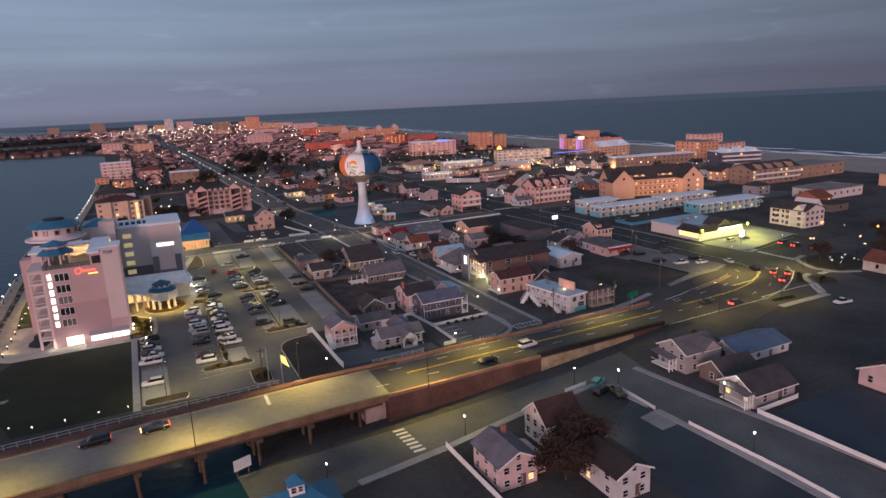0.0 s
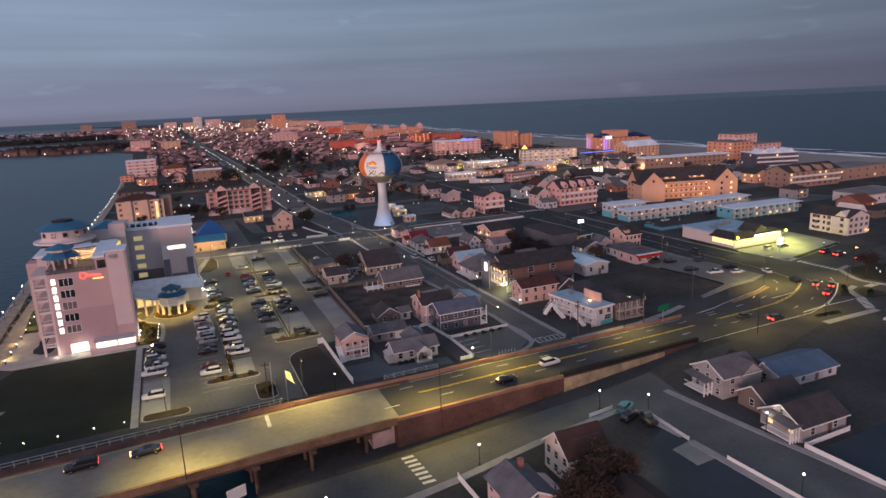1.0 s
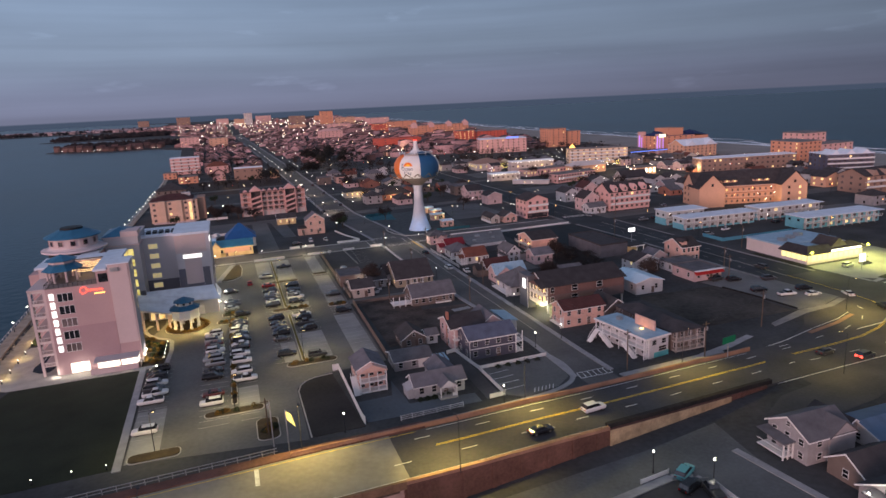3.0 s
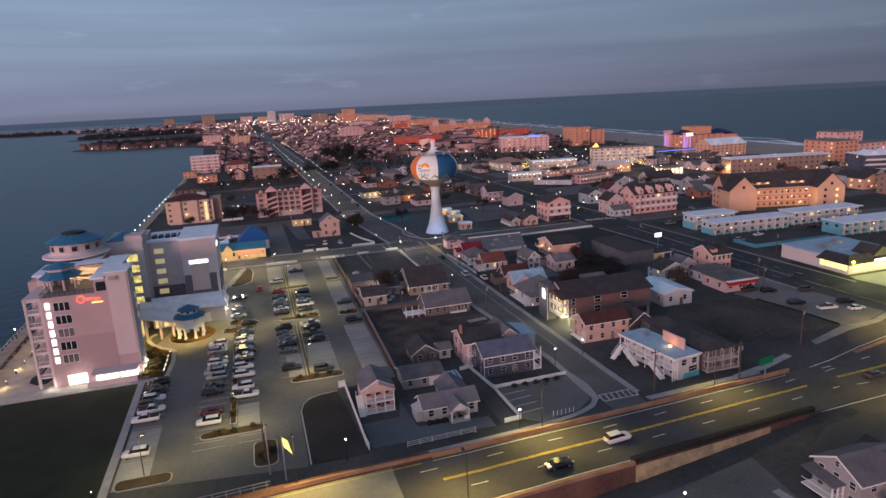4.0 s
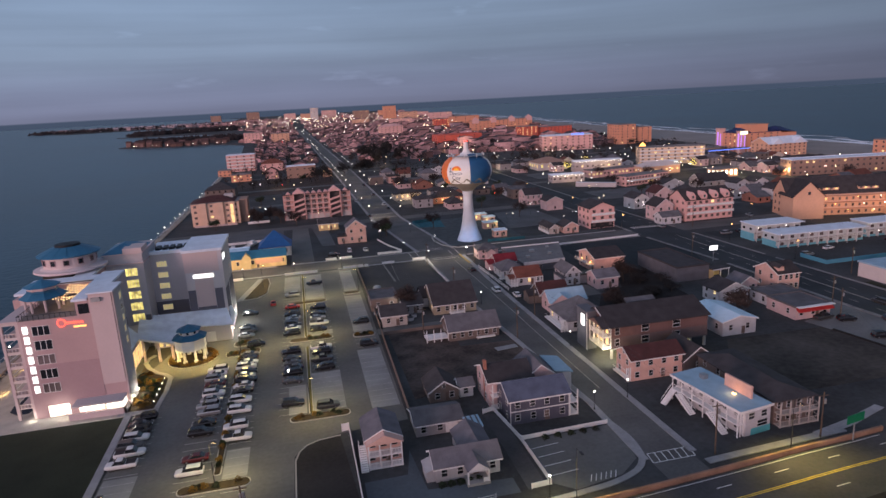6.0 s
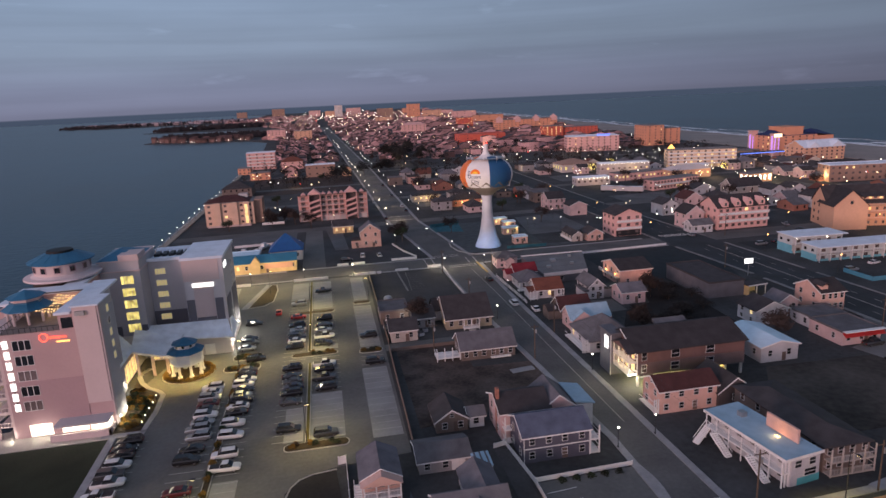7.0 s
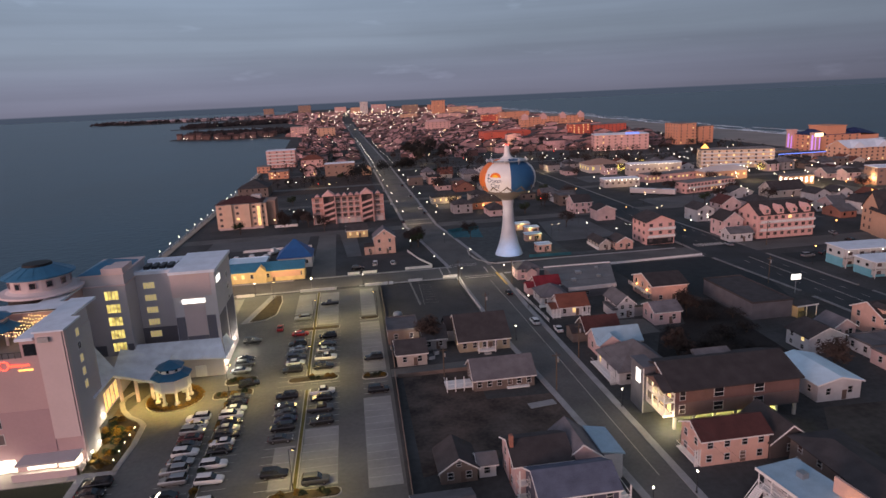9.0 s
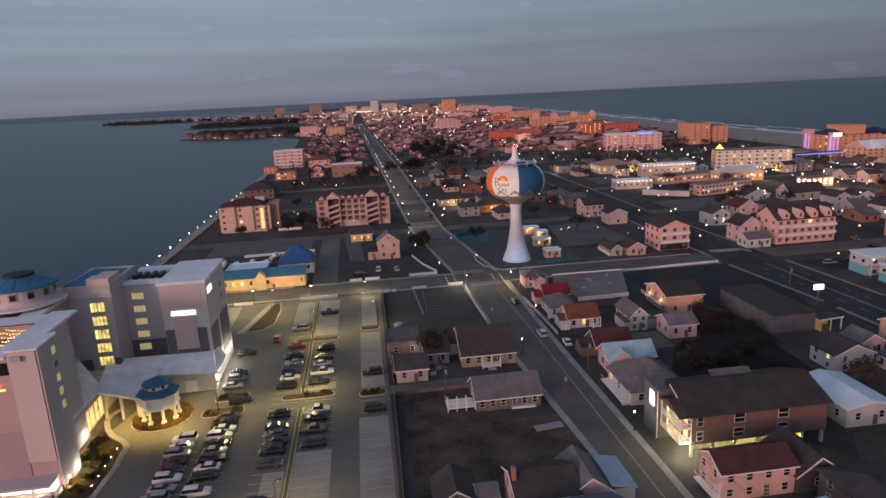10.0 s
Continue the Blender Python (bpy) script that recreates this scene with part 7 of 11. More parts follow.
for x in (-10.05, 10.15):
    bay = part("stair_bay", Shell().box(x - 3.3, -1.2, 0, x - 2.9, 2, 15.2).box(x + 2.9, -1.2, 0, x + 3.3, 2, 15.2), TOWN_PINK, c, "open stair bay")
    part("bay_gable", Shell().add([(x - 3.6, -1.5, 15.2), (x + 3.6, -1.5, 15.2), (x, -1.5, 18.0), (x - 3.6, 5, 15.2), (x + 3.6, 5, 15.2), (x, 5, 18.0)], [(0, 1, 2), (0, 2, 5, 3), (1, 4, 5, 2), (5, 4, 3)]), TOWN_PINK, bay)
    # near-black sheet at the back of the bay: its inner shade as colour
    part("bay_back", Shell().box(x - 2.9, 1.7, 0, x + 2.9, 1.85, 15.2), WALLS["dark"], bay)
    for k in range(4):
        z = 1.2 + k * 2.9
        part("stair_flight", Shell().add([(x - 2.8, -1.1, z), (x + 2.8, -1.1, z + 1.6), (x + 2.8, -1.1, z + 2.7), (x - 2.8, -1.1, z + 1.1), (x - 2.8, -.9, z), (x + 2.8, -.9, z + 1.6), (x + 2.8, -.9, z + 2.7), (x - 2.8, -.9, z + 1.1)], [(0, 1, 2, 3), (7, 6, 5, 4), (0, 4, 5, 1), (1, 5, 6, 2), (2, 6, 7, 3), (3, 7, 4, 0)]), TOWN_PINK, bay, "sloping stair parapet")
flat("lot_brown_field", [(-119, 262), (-45, 258), (-46, 360), (-130, 370)], mat("brown_field", (0.060, 0.042, 0.036), 0.95, var=0.4, scale=0.1, fine=1.2, bump=0.4), "dark brown vacant field behind the flats", 0.03, "plot")
house(-142, 262, -121, 286, 6.6, 11.6, "hip", "brown", "dark", "large dark hip-roofed bayside building", (5, 2), (3, 2), pieces=False)
c = block(-134.6, 147.5, -108.4, 166, 12.6, 4, mat("cream_pink_render", (0.68, 0.47, 0.35), 0.85, var=0.1), "four-storey cream bayside flats with small windows", 6, 4, 0.12)
part("hip_roof", Shell().add([(-13.8, -9.6, 12.9), (11, -9.6, 12.9), (11, 10, 12.9), (-13.8, 10, 12.9), (-4, 2, 15.8), (3, 2, 15.8)], [(0, 1, 5, 4), (1, 2, 5), (2, 3, 4, 5), (3, 0, 4)]), ROOFS["red"], c, "dark red hipped roof")
part("stair_tower", Shell().box(13.1, -6, 0, 17.5, 8, 13.2), TOWN_BROWN, c)
part("lift_house", Shell().box(4, 2, 12.6, 9, 8, 15.6), TOWN_WHITE, c)
for x in (-8.2, 1.0, 7.4):
    part("pilaster", Shell().box(x, -10.4, 0, x + 3.4, -9.25, 12.9), mat("cream_pink_render", (0.68, 0.47, 0.35), 0.85), c, "projecting bay")
part("lit_stair", Shell().box(8.3, -10.5, 1.0, 9.9, -10.42, 11.5), PANE_WARM, c, "warm-lit stair window")
h = house(-111.6, 33.2, -82.0, 42, 4.3, 6.4, "gx", "yellow", BLUE_ROOF, "long yellow seafood hall with a blue roof", (10, 1), (2, 1), lit=0.3, name="restaurant", category="restaurant", trim=False)
part("entrance_gable", Shell().add([(-2.4, -6.2, 0), (1.0, -6.2, 0), (1.0, -6.2, 4.6), (-.7, -6.2, 6.6), (-2.4, -6.2, 4.6), (-2.4, -3, 0), (1.0, -3, 0), (1.0, -3, 4.6), (-.7, -3, 6.6), (-2.4, -3, 4.6)], [(0, 1, 2, 3, 4), (1, 6, 7, 2), (5, 0, 4, 9), (2, 7, 8, 3), (3, 8, 9, 4)]), WALLS["yellow"], h)
part("sign_band", Shell().box(2.5, -4.6, 1.6, 13.5, -4.4, 3.6), TOWN_TAN, h)
h = house(-93.4, 50.4, -79.9, 63, 4.4, 10.4, "hip", "white", mat("bright_blue_roof", (0.02, 0.09, 0.26), 0.5, var=0.15), "restaurant pavilion with a tall bright blue roof", (3, 1), (3, 1), name="restaurant", category="restaurant")
house(-113, 46, -98, 60, 3.2, 3.2, "flat", "white", "white", "white flat-roofed dockside store", (4, 1), (2, 1), name="store", category="store")
house(-132, 50, -116, 58, 3.0, 3.0, "flat", "grey", "white", "low dockside building with a white roof", (4, 1), (2, 1), name="store", category="store")
flat("lot_side_road", [(-80, 29), (-70.5, 29), (-71.5, 120), (-79.5, 120)], LOT, "pale grey side lane between the blocks", 0.025, "road")
house(-54.4, 62.8, -45.4, 71, 7.3, 10.6, "gy", "peach", "purple", "tall peach gabled house by the avenue", (2, 2), (2, 2), attic=True)
house(-58.6, 62.8, -54.5, 68, 3.4, 3.4, "flat", "peach", "brown", "low peach annexe with a flat roof", (1, 1), (0, 0), name="annexe", category="annexe")
house(-66, 100, -56, 108, 3.6, 5.6, "gx", "yellow", "dark", "small brightly lit yellow pavilion", (3, 1), (1, 1), lit=1.0, name="pavilion", category="pavilion")
# behind the tower
house(-14, 180, 4, 192, 4.2, 6.2, "hip", "beige", "dark", "low restaurant with bright windows", (5, 1), (2, 1), lit=.9, name="restaurant", category="restaurant")
house(6, 152, 26, 163, 4.0, 7.5, "hip", "brick", "brown", "brick restaurant with lit entrance", (5, 1), (2, 1), lit=.5, name="restaurant", category="restaurant")
for x, y, w in ((13.5, 88, 7.5), (16.5, 78, 6), (12.5, 64, 7), (11.4, 43.6, 6)):
    house(x, y, x + w, y + 4, 3.0, 3.0, "flat", "peach", "white", "small service building lit by a yard lamp", (2, 1), (1, 1), lit=.3, name="service_building", category="building")
c = block(57.5, 41, 70, 54, 9.6, 3, TOWN_PINK, "three-storey pink house on posts with white balconies", 3, 3, .05, "gy", 12.2, ROOFS["brown"], "house", balconies=True, category="house")
# thin dark sheet on the front: painted shade of the open parking level
part("carport", Shell().box(-5.8, -6.52, .1, 5.8, -6.45, 2.6), DARK_STEEL, c, "dark panel standing in for the shade of an open ground floor")
h = house(36.5, 38.6, 41, 52, 2.8, 4.4, "gy", "beige", "dark", "long low cream cottage with a white wall", (1, 1), (4, 1))
part("garden_wall", Shell().box(-2.9, -6.4, 0, -2.7, 6.4, 1.2), WHITE, h)
house(43, 37.2, 50, 46, 3.2, 5.2, "gy", "peach", "dark", "small peach gabled cottage", (2, 1), (2, 1))
house(54, 118, 64, 130, 6.0, 9.2, "gx", "pink", "brown", "two-storey pink house with a brown roof", (3, 2), (2, 2))
c = block(104.5, 36, 130, 50, 10.2, 3, TOWN_PINK, "three-storey pink terrace with four dormer gables", 8, 3, .05, "gx", 14.6, ROOFS["brown"], "terrace_house", balconies=True, category="terrace house")
for k in range(4):
    x = -9.2 + k * 6.1
    part("dormer", Shell().add([(x - 1.5, -7.3, 9.8), (x + 1.5, -7.3, 9.8), (x + 1.5, -7.3, 12.2), (x, -7.3, 13.8), (x - 1.5, -7.3, 12.2), (x - 1.5, -2, 9.8), (x + 1.5, -2, 9.8), (x + 1.5, -2, 12.2), (x, -2, 13.8), (x - 1.5, -2, 12.2)], [(0, 1, 2, 3, 4), (1, 6, 7, 2), (5, 0, 4, 9), (2, 7, 8, 3), (3, 8, 9, 4)]), TOWN_PINK, c)
    add_window(c, x, -7.32, 11.6, 1.0, 1.2, "s")
house(94, 44, 103, 54, 7.0, 10.4, "gy", "pink", "brown", "pink gabled house beside the terrace", (2, 2), (2, 2))
house(91, 34, 101, 41, 3.6, 5.6, "gx", "white", "grey", "small white house with a porch", (3, 1), (2, 1))
# tan hotel with two gabled wings
c = thing("hotel", "large tan hotel with a brown roof, dormers and warm balcony lights", "hotel", 180, 23, 0, -16)
part("wall", body_shell(58, 14, 10.6, 17.5, "gx"), TOWN_TAN, c)
part("roof", roof_shell(58, 14, 10.6, 17.5, "gx", .5), ROOFS["brown"], c)
for x in (-22.5, 22.5):
    vs = [(x - 7, -14.5, 0), (x + 7, -14.5, 0), (x + 7, -14.5, 10.6), (x, -14.5, 17.2), (x - 7, -14.5, 10.6)]
    wg = part("gabled_wing", Shell().add(vs + [(a, -3, z) for a, _, z in vs], [(0, 1, 2, 3, 4), (1, 6, 7, 2), (5, 0, 4, 9), (2, 7, 8, 3), (3, 8, 9, 4)]), TOWN_TAN, c)
    part("wing_roof", Shell().slab([(x - 7.5, -14.8, 10.4), (x, -14.8, 17.5), (x, 0, 17.5), (x - 7.5, 0, 10.4)], .3).slab([(x + 7.5, 0, 10.4), (x, 0, 17.5), (x, -14.8, 17.5), (x + 7.5, -14.8, 10.4)], .3), ROOFS["brown"], wg)
    for z in (2.4, 5.6, 8.8, 12.0):
        for u in (-3, 3):
            if x > 0 and (z < 11 or u < 0) or z > 11 and u < 0:
                add_window(wg, x + (u if z < 11 else 0), -14.52, z, 1.2, 1.4, "s", PANE_WARM if (u > 0 and x > 0) else GLASS, False)
for z in (2.4, 5.6, 8.8):
    for u in (-4.4, 0, 4.4):
        add_window(c, -29, u, z, 1.2, 1.4, "w", DUSK_GLASS, False)
for k in range(3):
    b2 = part("balcony", Shell().box(-15.5, -9.0, 2.9 + k * 3.1, 15.5, -7, 3.1 + k * 3.1), TOWN_TAN, c)
    part("balcony_rail", Shell().box(-15.5, -9.0, 3.9 + k * 3.1, 15.5, -8.9, 4.0 + k * 3.1), TOWN_WHITE, b2)
for k in range(10):
    for z in (1.6, 4.7, 7.8):
        add_window(c, -14 + k * 3.1, -7.03, z, 1.0, 1.3, "s", PANE_WARM if TR.random() < .06 else DUSK_GLASS, False)
for x in (-9.5, 8.5):
    dm_ = part("dormer", Shell().box(x - 4.6, -6.0, 11.6, x + 4.6, -2.5, 13.2), TOWN_TAN, c, "low shed dormer")
    part("dormer_roof", Shell().slab([(x - 5.0, -6.4, 13.2), (x + 5.0, -6.4, 13.2), (x + 5.0, -1.4, 15.4), (x - 5.0, -1.4, 15.4)], .25), ROOFS["brown"], dm_)
    for k in range(4):
        add_window(dm_, x - 3.3 + k * 2.2, -6.02, 12.5, 1.2, .8, "s", PANE_WARM if k % 2 else DUSK_GLASS, False)
for x, z in ((-13, 2.2), (-7, 5.4), (-1, 2.2), (3, 8.6), (6, 5.4), (11, 2.2), (13.5, 8.6), (15.4, 5.4)):
    part("balcony_lamp", Shell().lathe([(.03, z - .26), (.26, z), (.03, z + .26)], 6, x, -8.0), BULB_O if x < 5 else BULB_W, c, "bright balcony lamp")
# aqua and white motels
PALE_AQUA = mat("pale_aqua_render", (0.52, 0.56, 0.56), 0.85, var=0.12, scale=0.2, fine=1.5)
MOTEL_AQUA = mat("motel_aqua_paint", (0.16, 0.42, 0.50), 0.75, var=0.15, scale=0.3, fine=2)


def motel(x0, y0, x1, y1, hh, rz, aqua):
    """A two-storey motel: pale body, aqua end, upper walkway with a rail, doors and windows in turn, pale overhanging roof."""
    w, d = x1 - x0, y1 - y0
    c = thing("motel", "two-storey white and aqua motel with lit walkways", "motel", (x0 + x1) / 2, (y0 + y1) / 2, 0, rz)
    part("wall", Shell().box(-w / 2, -d / 2, 0, w / 2, d / 2, hh), MOTEL_AQUA if aqua else PALE_AQUA, c)
    part("aqua_end", Shell().box(-w / 2 - .06, -d / 2 - .06, 0, -w / 2, d / 2, hh * .48), MOTEL_AQUA, c, "aqua painted lower end wall")
    part("aqua_band", Shell().box(-w / 2, -d / 2 - .05, 0, w / 2, -d / 2, .9), MOTEL_AQUA, c)
    part("roof", Shell().box(-w / 2 - .5, -d / 2 - 2.1, hh, w / 2 + .5, d / 2 + .4, hh + .3), WHITE_ROOF, c, "pale flat overhanging roof")
    wk = part("walkway", Shell().box(-w / 2, -d / 2 - 1.7, hh / 2 - .2, w / 2, -d / 2 - .06, hh / 2), CONCRETE, c)
    n = max(4, int(w / 4))
    cuts = [-w / 2]
    for i in range(n):
        cuts += [-w / 2 + w * i / n + .06, -w / 2 + w * (i + 1) / n - .06]
    cuts += [w / 2]
    part("walkway_rail", Shell().lattice(cuts, [hh / 2, hh / 2 + .15, hh / 2 + .5, hh / 2 + .58, hh / 2 + .95, hh / 2 + 1.08], lambda i, j: i % 2 == 1 and j in (1, 3), -d / 2 - 1.7, -d / 2 - 1.62), WHITE, wk, "white walkway rail")
    pm_ = Shell().box(-.07, -.07, 0, .07, .07, hh).mesh("post", WHITE)
    door_ = cached("motel_door", lambda: Shell().box(-.45, -.05, 0, .45, 0, 2.05).mesh("door", WALLS["white"]))
    for i in range(n):
        u = -w / 2 + w * (i + .5) / n
        put("post", pm_, c, -w / 2 + w * i / n + .06, -d / 2 - 1.66, 0)
        for z in (.05, hh / 2 + .02):
            put("door", door_, c, u - 1.1, -d / 2 - .05, z)
            add_window(c, u + .5, -d / 2 - .05, z + 1.35, 1.5, 1.1, "s", PANE_WARM if TR.random() < .10 else DUSK_GLASS, False)
            if (i + int(z > 1)) % 3 == 1:
                part("wall_lamp", Shell().lathe([(.03, z + 2.05), (.16, z + 2.2), (.03, z + 2.35)], 6, u - .35, -d / 2 - .2), BULB_W, c, "white wall lamp")
    for k in range(2):
        add_window(c, -w / 2 - .07, -d / 4 + k * d / 2, hh * .72, 1.3, 1.0, "w", GLASS, False)
    return c


motel(105, -11.5, 126, -3, 6.6, -3, False)
motel(104.5, -25, 143, -17, 5.4, -3, False)
motel(147.5, -24, 184, -16, 5.8, -3, False)
motel(147.5, -50, 190, -40, 5.2, -3, True)
single("wall_motel_yard", Shell().box(103, -50, 0, 140, -49.7, 1.4).box(103, -49.7, 0, 103.3, -38, 1.4), TOWN_AQUA, "low aqua wall round the motel yard", "wall")
# roadside store with a lit front
gs = thing("store", "low store with pale roof, brown mansard and yellow-lit front", "store", 0, 0, 0)
part("wall", Shell().box(101, -93, 0, 127, -65, 4.6), TOWN_WHITE, gs)
part("roof", Shell().box(100.7, -81.8, 4.6, 127.4, -64.6, 5.1).box(103.4, -90.6, 4.6, 124, -81.8, 4.8), ROOFS["blue"], gs, "pale flat roof")
part("mansard", Shell().slab([(99.4, -94.4, 3.9), (103.4, -90.6, 6.0), (103.4, -81.6, 6.0), (99.4, -81.6, 3.9)], .3).slab([(99.4, -94.4, 3.9), (127.6, -94.4, 3.9), (124, -90.6, 6.0), (103.4, -90.6, 6.0)], .3), ROOFS["brown"], gs, "brown mansard roof edge")
part("roof_gable", Shell().add([(112, -92.5, 5), (120, -92.5, 5), (116, -92.5, 8), (112, -84, 5), (120, -84, 5), (116, -84, 8)], [(0, 1, 2), (0, 2, 5, 3), (1, 4, 5, 2)]), ROOFS["brown"], gs)
for k in range(3):
    part("roof_unit", Shell().box(105 + k * 6, -78 + k * 2, 5.1, 107.4 + k * 6, -75.6 + k * 2, 6.2), STEEL, gs)
FRONT = glow("yellow_lit_front", (1.0, 0.86, 0.36), 1.1)
for k in range(5):
    part("lit_window", Shell().box(100.85, -92.6 + k * 2.2, 1.2, 100.97, -90.8 + k * 2.2, 3.4), FRONT, gs, "yellow-lit shop window")
for k in range(9):
    part("lit_window", Shell().box(103 + k * 2.5, -93.15, 1.0, 105 + k * 2.5, -93.03, 3.4), FRONT, gs, "yellow-lit shop window")
part("sign_strip", Shell().box(110, -94.75, 4.0, 124, -94.6, 4.7), SIGN_W, gs, "white lit sign strip")
part("corner_lamp", Shell().lathe([(.05, 4.2), (.55, 4.8), (.05, 5.4)], 8, 100.6, -95).lathe([(.05, 4.2), (.55, 4.8), (.05, 5.4)], 8, 127, -95), glow("acid_yellow_lamp", (0.95, 1.0, 0.12), 5.0), gs, "acid yellow corner lamps")
ps = thing("sign", "white lit roadside sign on a post", "sign", 110.5, -106, 0)
part("post", Shell().box(-.15, -.15, 0, .15, .15, 3.4), STEEL, ps)
part("panel", Shell().box(-1.2, -.2, 3.0, 1.2, .2, 5.6), SIGN_W, ps, "white lit panel")
flat("lot_filling_station", [(98.5, -95), (101, -111), (106, -116), (142, -108), (144, -80), (128, -80), (128, -95)], LOT_PALE, "pale concrete forecourt in yellow light", 0.08, "forecourt")
single("trim_station_lawn", Shell().prism([(97.2, -97), (99.3, -97), (99.3, -72), (97.2, -72)], 0, .2).prism([(107, -116.8), (140.5, -108.8), (140.5, -107.2), (107, -114.6)], 0, .2), LAWN, "narrow grass strip round the filling station", "lawn")
c = block(155.2, -101.5, 168, -84, 7.6, 3, TOWN_WHITE, "three-storey white house with a dark roof and a gable", 4, 3, .05, "gy", 10.2, ROOFS["dark"], "house", category="house")
part("west_gable", Shell().add([(-6.7, -8.0, 7.4), (-6.7, -2.4, 7.4), (-6.7, -5.2, 10.0), (0, -8.0, 7.4), (0, -2.4, 7.4), (0, -5.2, 10.0)], [(2, 1, 0), (0, 3, 5, 2), (1, 2, 5, 4), (3, 4, 5), (0, 1, 4, 3)]), TOWN_WHITE, c, "white cross gable")
part("gallery", Shell().box(-8.2, -8.6, 2.4, -6.45, -2.2, 2.6).box(-8.2, -8.6, 5.0, -6.45, -2.2, 5.2).box(-8.2, -8.6, 0, -8.0, -8.4, 7.6).box(-8.2, -2.4, 0, -8.0, -2.2, 7.6), WHITE, c, "white stacked galleries")
for k in range(4):
    for z in (1.6, 4.2, 6.4):
        add_window(c, -6.4, -.4 + k * 2.5, z, .9, 1.2, "w", GLASS, False)
part("gable_top", Shell().add([(2, -7, 8.4), (7.6, -7, 8.4), (4.8, -7, 11.6), (2, 4, 8.4), (7.6, 4, 8.4), (4.8, 4, 11.6)], [(0, 1, 2), (0, 2, 5, 3), (1, 4, 5, 2)]), TOWN_WHITE, c)
# seafront
c = block(291, 56, 322, 78, 15.5, 5, TOWN_DARK, "dark five-storey seafront flats with pale gabled roof trim", 9, 4, .1, "flat", 0, WHITE_ROOF, balconies=True, rz=-20)
for k in range(3):
    x = -10 + k * 10
    part("roof_gable", Shell().add([(x - 3.2, -11.6, 15.5), (x + 3.2, -11.6, 15.5), (x, -11.6, 18.6), (x - 3.2, 2, 15.5), (x + 3.2, 2, 15.5), (x, 2, 18.6)], [(0, 1, 2), (0, 2, 5, 3), (1, 4, 5, 2)]), WHITE_ROOF, c)
c = block(250, 2, 292, 20, 10.0, 3, TOWN_BROWN, "three-storey brown flats with a row of gables", 9, 3, .2, "gx", 13.6, ROOFS["brown"], balconies=True, rz=-4)
for k in range(4):
    x = -14 + k * 9
    part("roof_gable", Shell().add([(x - 2.4, -9.4, 10), (x + 2.4, -9.4, 10), (x, -9.4, 13), (x - 2.4, 0, 10), (x + 2.4, 0, 10), (x, 0, 13)], [(0, 1, 2), (0, 2, 5, 3), (1, 4, 5, 2)]), TOWN_BROWN, c)
block(330, 122, 352, 150, 18.6, 6, TOWN_ORANGE, "tall peach seafront hotel wing with lit stair windows", 5, 5, .25, name="hotel", category="hotel")
block(363, 147, 385, 170, 22.5, 7, TOWN_PINK, "tall pink seafront tower block", 4, 4, .08)
block(352, 130, 395, 160, 14.5, 5, TOWN_PINK, "pink seafront hotel behind the tower", 8, 4, .1, name="hotel", category="hotel")
block(251, 128, 328, 142, 10.4, 3, TOWN_BROWN, "long brown hotel wing with a pale roof edge", 18, 3, .1, "flat", 0, WHITE_ROOF, "hotel", -12, category="hotel")
block(255, 33, 268, 44, 6.4, 2, TOWN_TAN, "small lit house with a dark gable", 2, 2, .4, "gy", 9.0, ROOFS["dark"], "house", category="house")
block(296, 5, 345, 30, 8.0, 2, TOWN_BROWN, "low seafront building with wide lamps", 6, 2, .3)
block(300, -70, 345, -46, 7.0, 2, TOWN_TAN, "low tan building lit by floodlights", 6, 2, .2)
block(230, -60, 262, -40, 5.0, 1, TOWN_WHITE, "long white pavilion roofed in grey", 6, 2, .1)
# hotel with purple wall lights
DEEP_BLUE = mat("deep_blue_roof", (0.02, 0.03, 0.10), 0.5)
c = block(330, 290, 372, 322, 17.0, 6, TOWN_ORANGE, "orange seafront hotel with purple wall lights and blue roof", 9, 5, .12, "flat", 0, DEEP_BLUE, "hotel", category="hotel")
for y in (11, -19):
    hh = 20.5 if y > 0 else 19.0
    t = part("corner_tower", Shell().box(-24.5, y, 0, -19, y + 6, hh).box(-25, y - .5, hh, -18.5, y + 6.5, hh + .7), TOWN_PINK, c, "pink corner tower")
    # emissive strips imitate the purple light washed over the pink tower walls
    for u in (-24.2, -20.4):
        part("purple_light", Shell().box(u, y - .2, 4.0, u + .7, y - .05, 16.0), SIGN_PURPLE, t, "glowing strip standing in for purple light on the wall")
    part("purple_light", Shell().box(-24.7, y + 2.2, 4.0, -24.55, y + 3.6, 17.5), SIGN_PURPLE, t, "glowing strip standing in for purple light on the wall")
part("penthouse", Shell().box(-10, -14, 17.0, 8, 8, 24.0).box(-10.5, -14.5, 24, 8.5, 8.5, 24.6), TOWN_ORANGE, c)
part("blue_roof", Shell().add([(-20, -15, 17.6), (-10, -15, 17.6), (-10, 16, 17.6), (-20, 16, 17.6), (-13, -4, 21.5), (-11, 8, 21.5)], [(0, 1, 5, 4), (1, 2, 5), (2, 3, 4, 5), (3, 0, 4)]), DEEP_BLUE, c, "deep blue hipped roof")
part("side_roof", Shell().add([(22, -16, 17.6), (38, -16, 15.6), (38, 14, 15.6), (22, 14, 17.6), (24, -4, 21.5), (30, -4, 20.5)], [(0, 1, 5, 4), (1, 2, 5), (2, 3, 4, 5), (3, 0, 4)]), DEEP_BLUE, c, "deep blue side roof")
part("side_wing", Shell().box(21.1, -16, 0, 38, 14, 15.6), TOWN_ORANGE, c, "orange side wing")
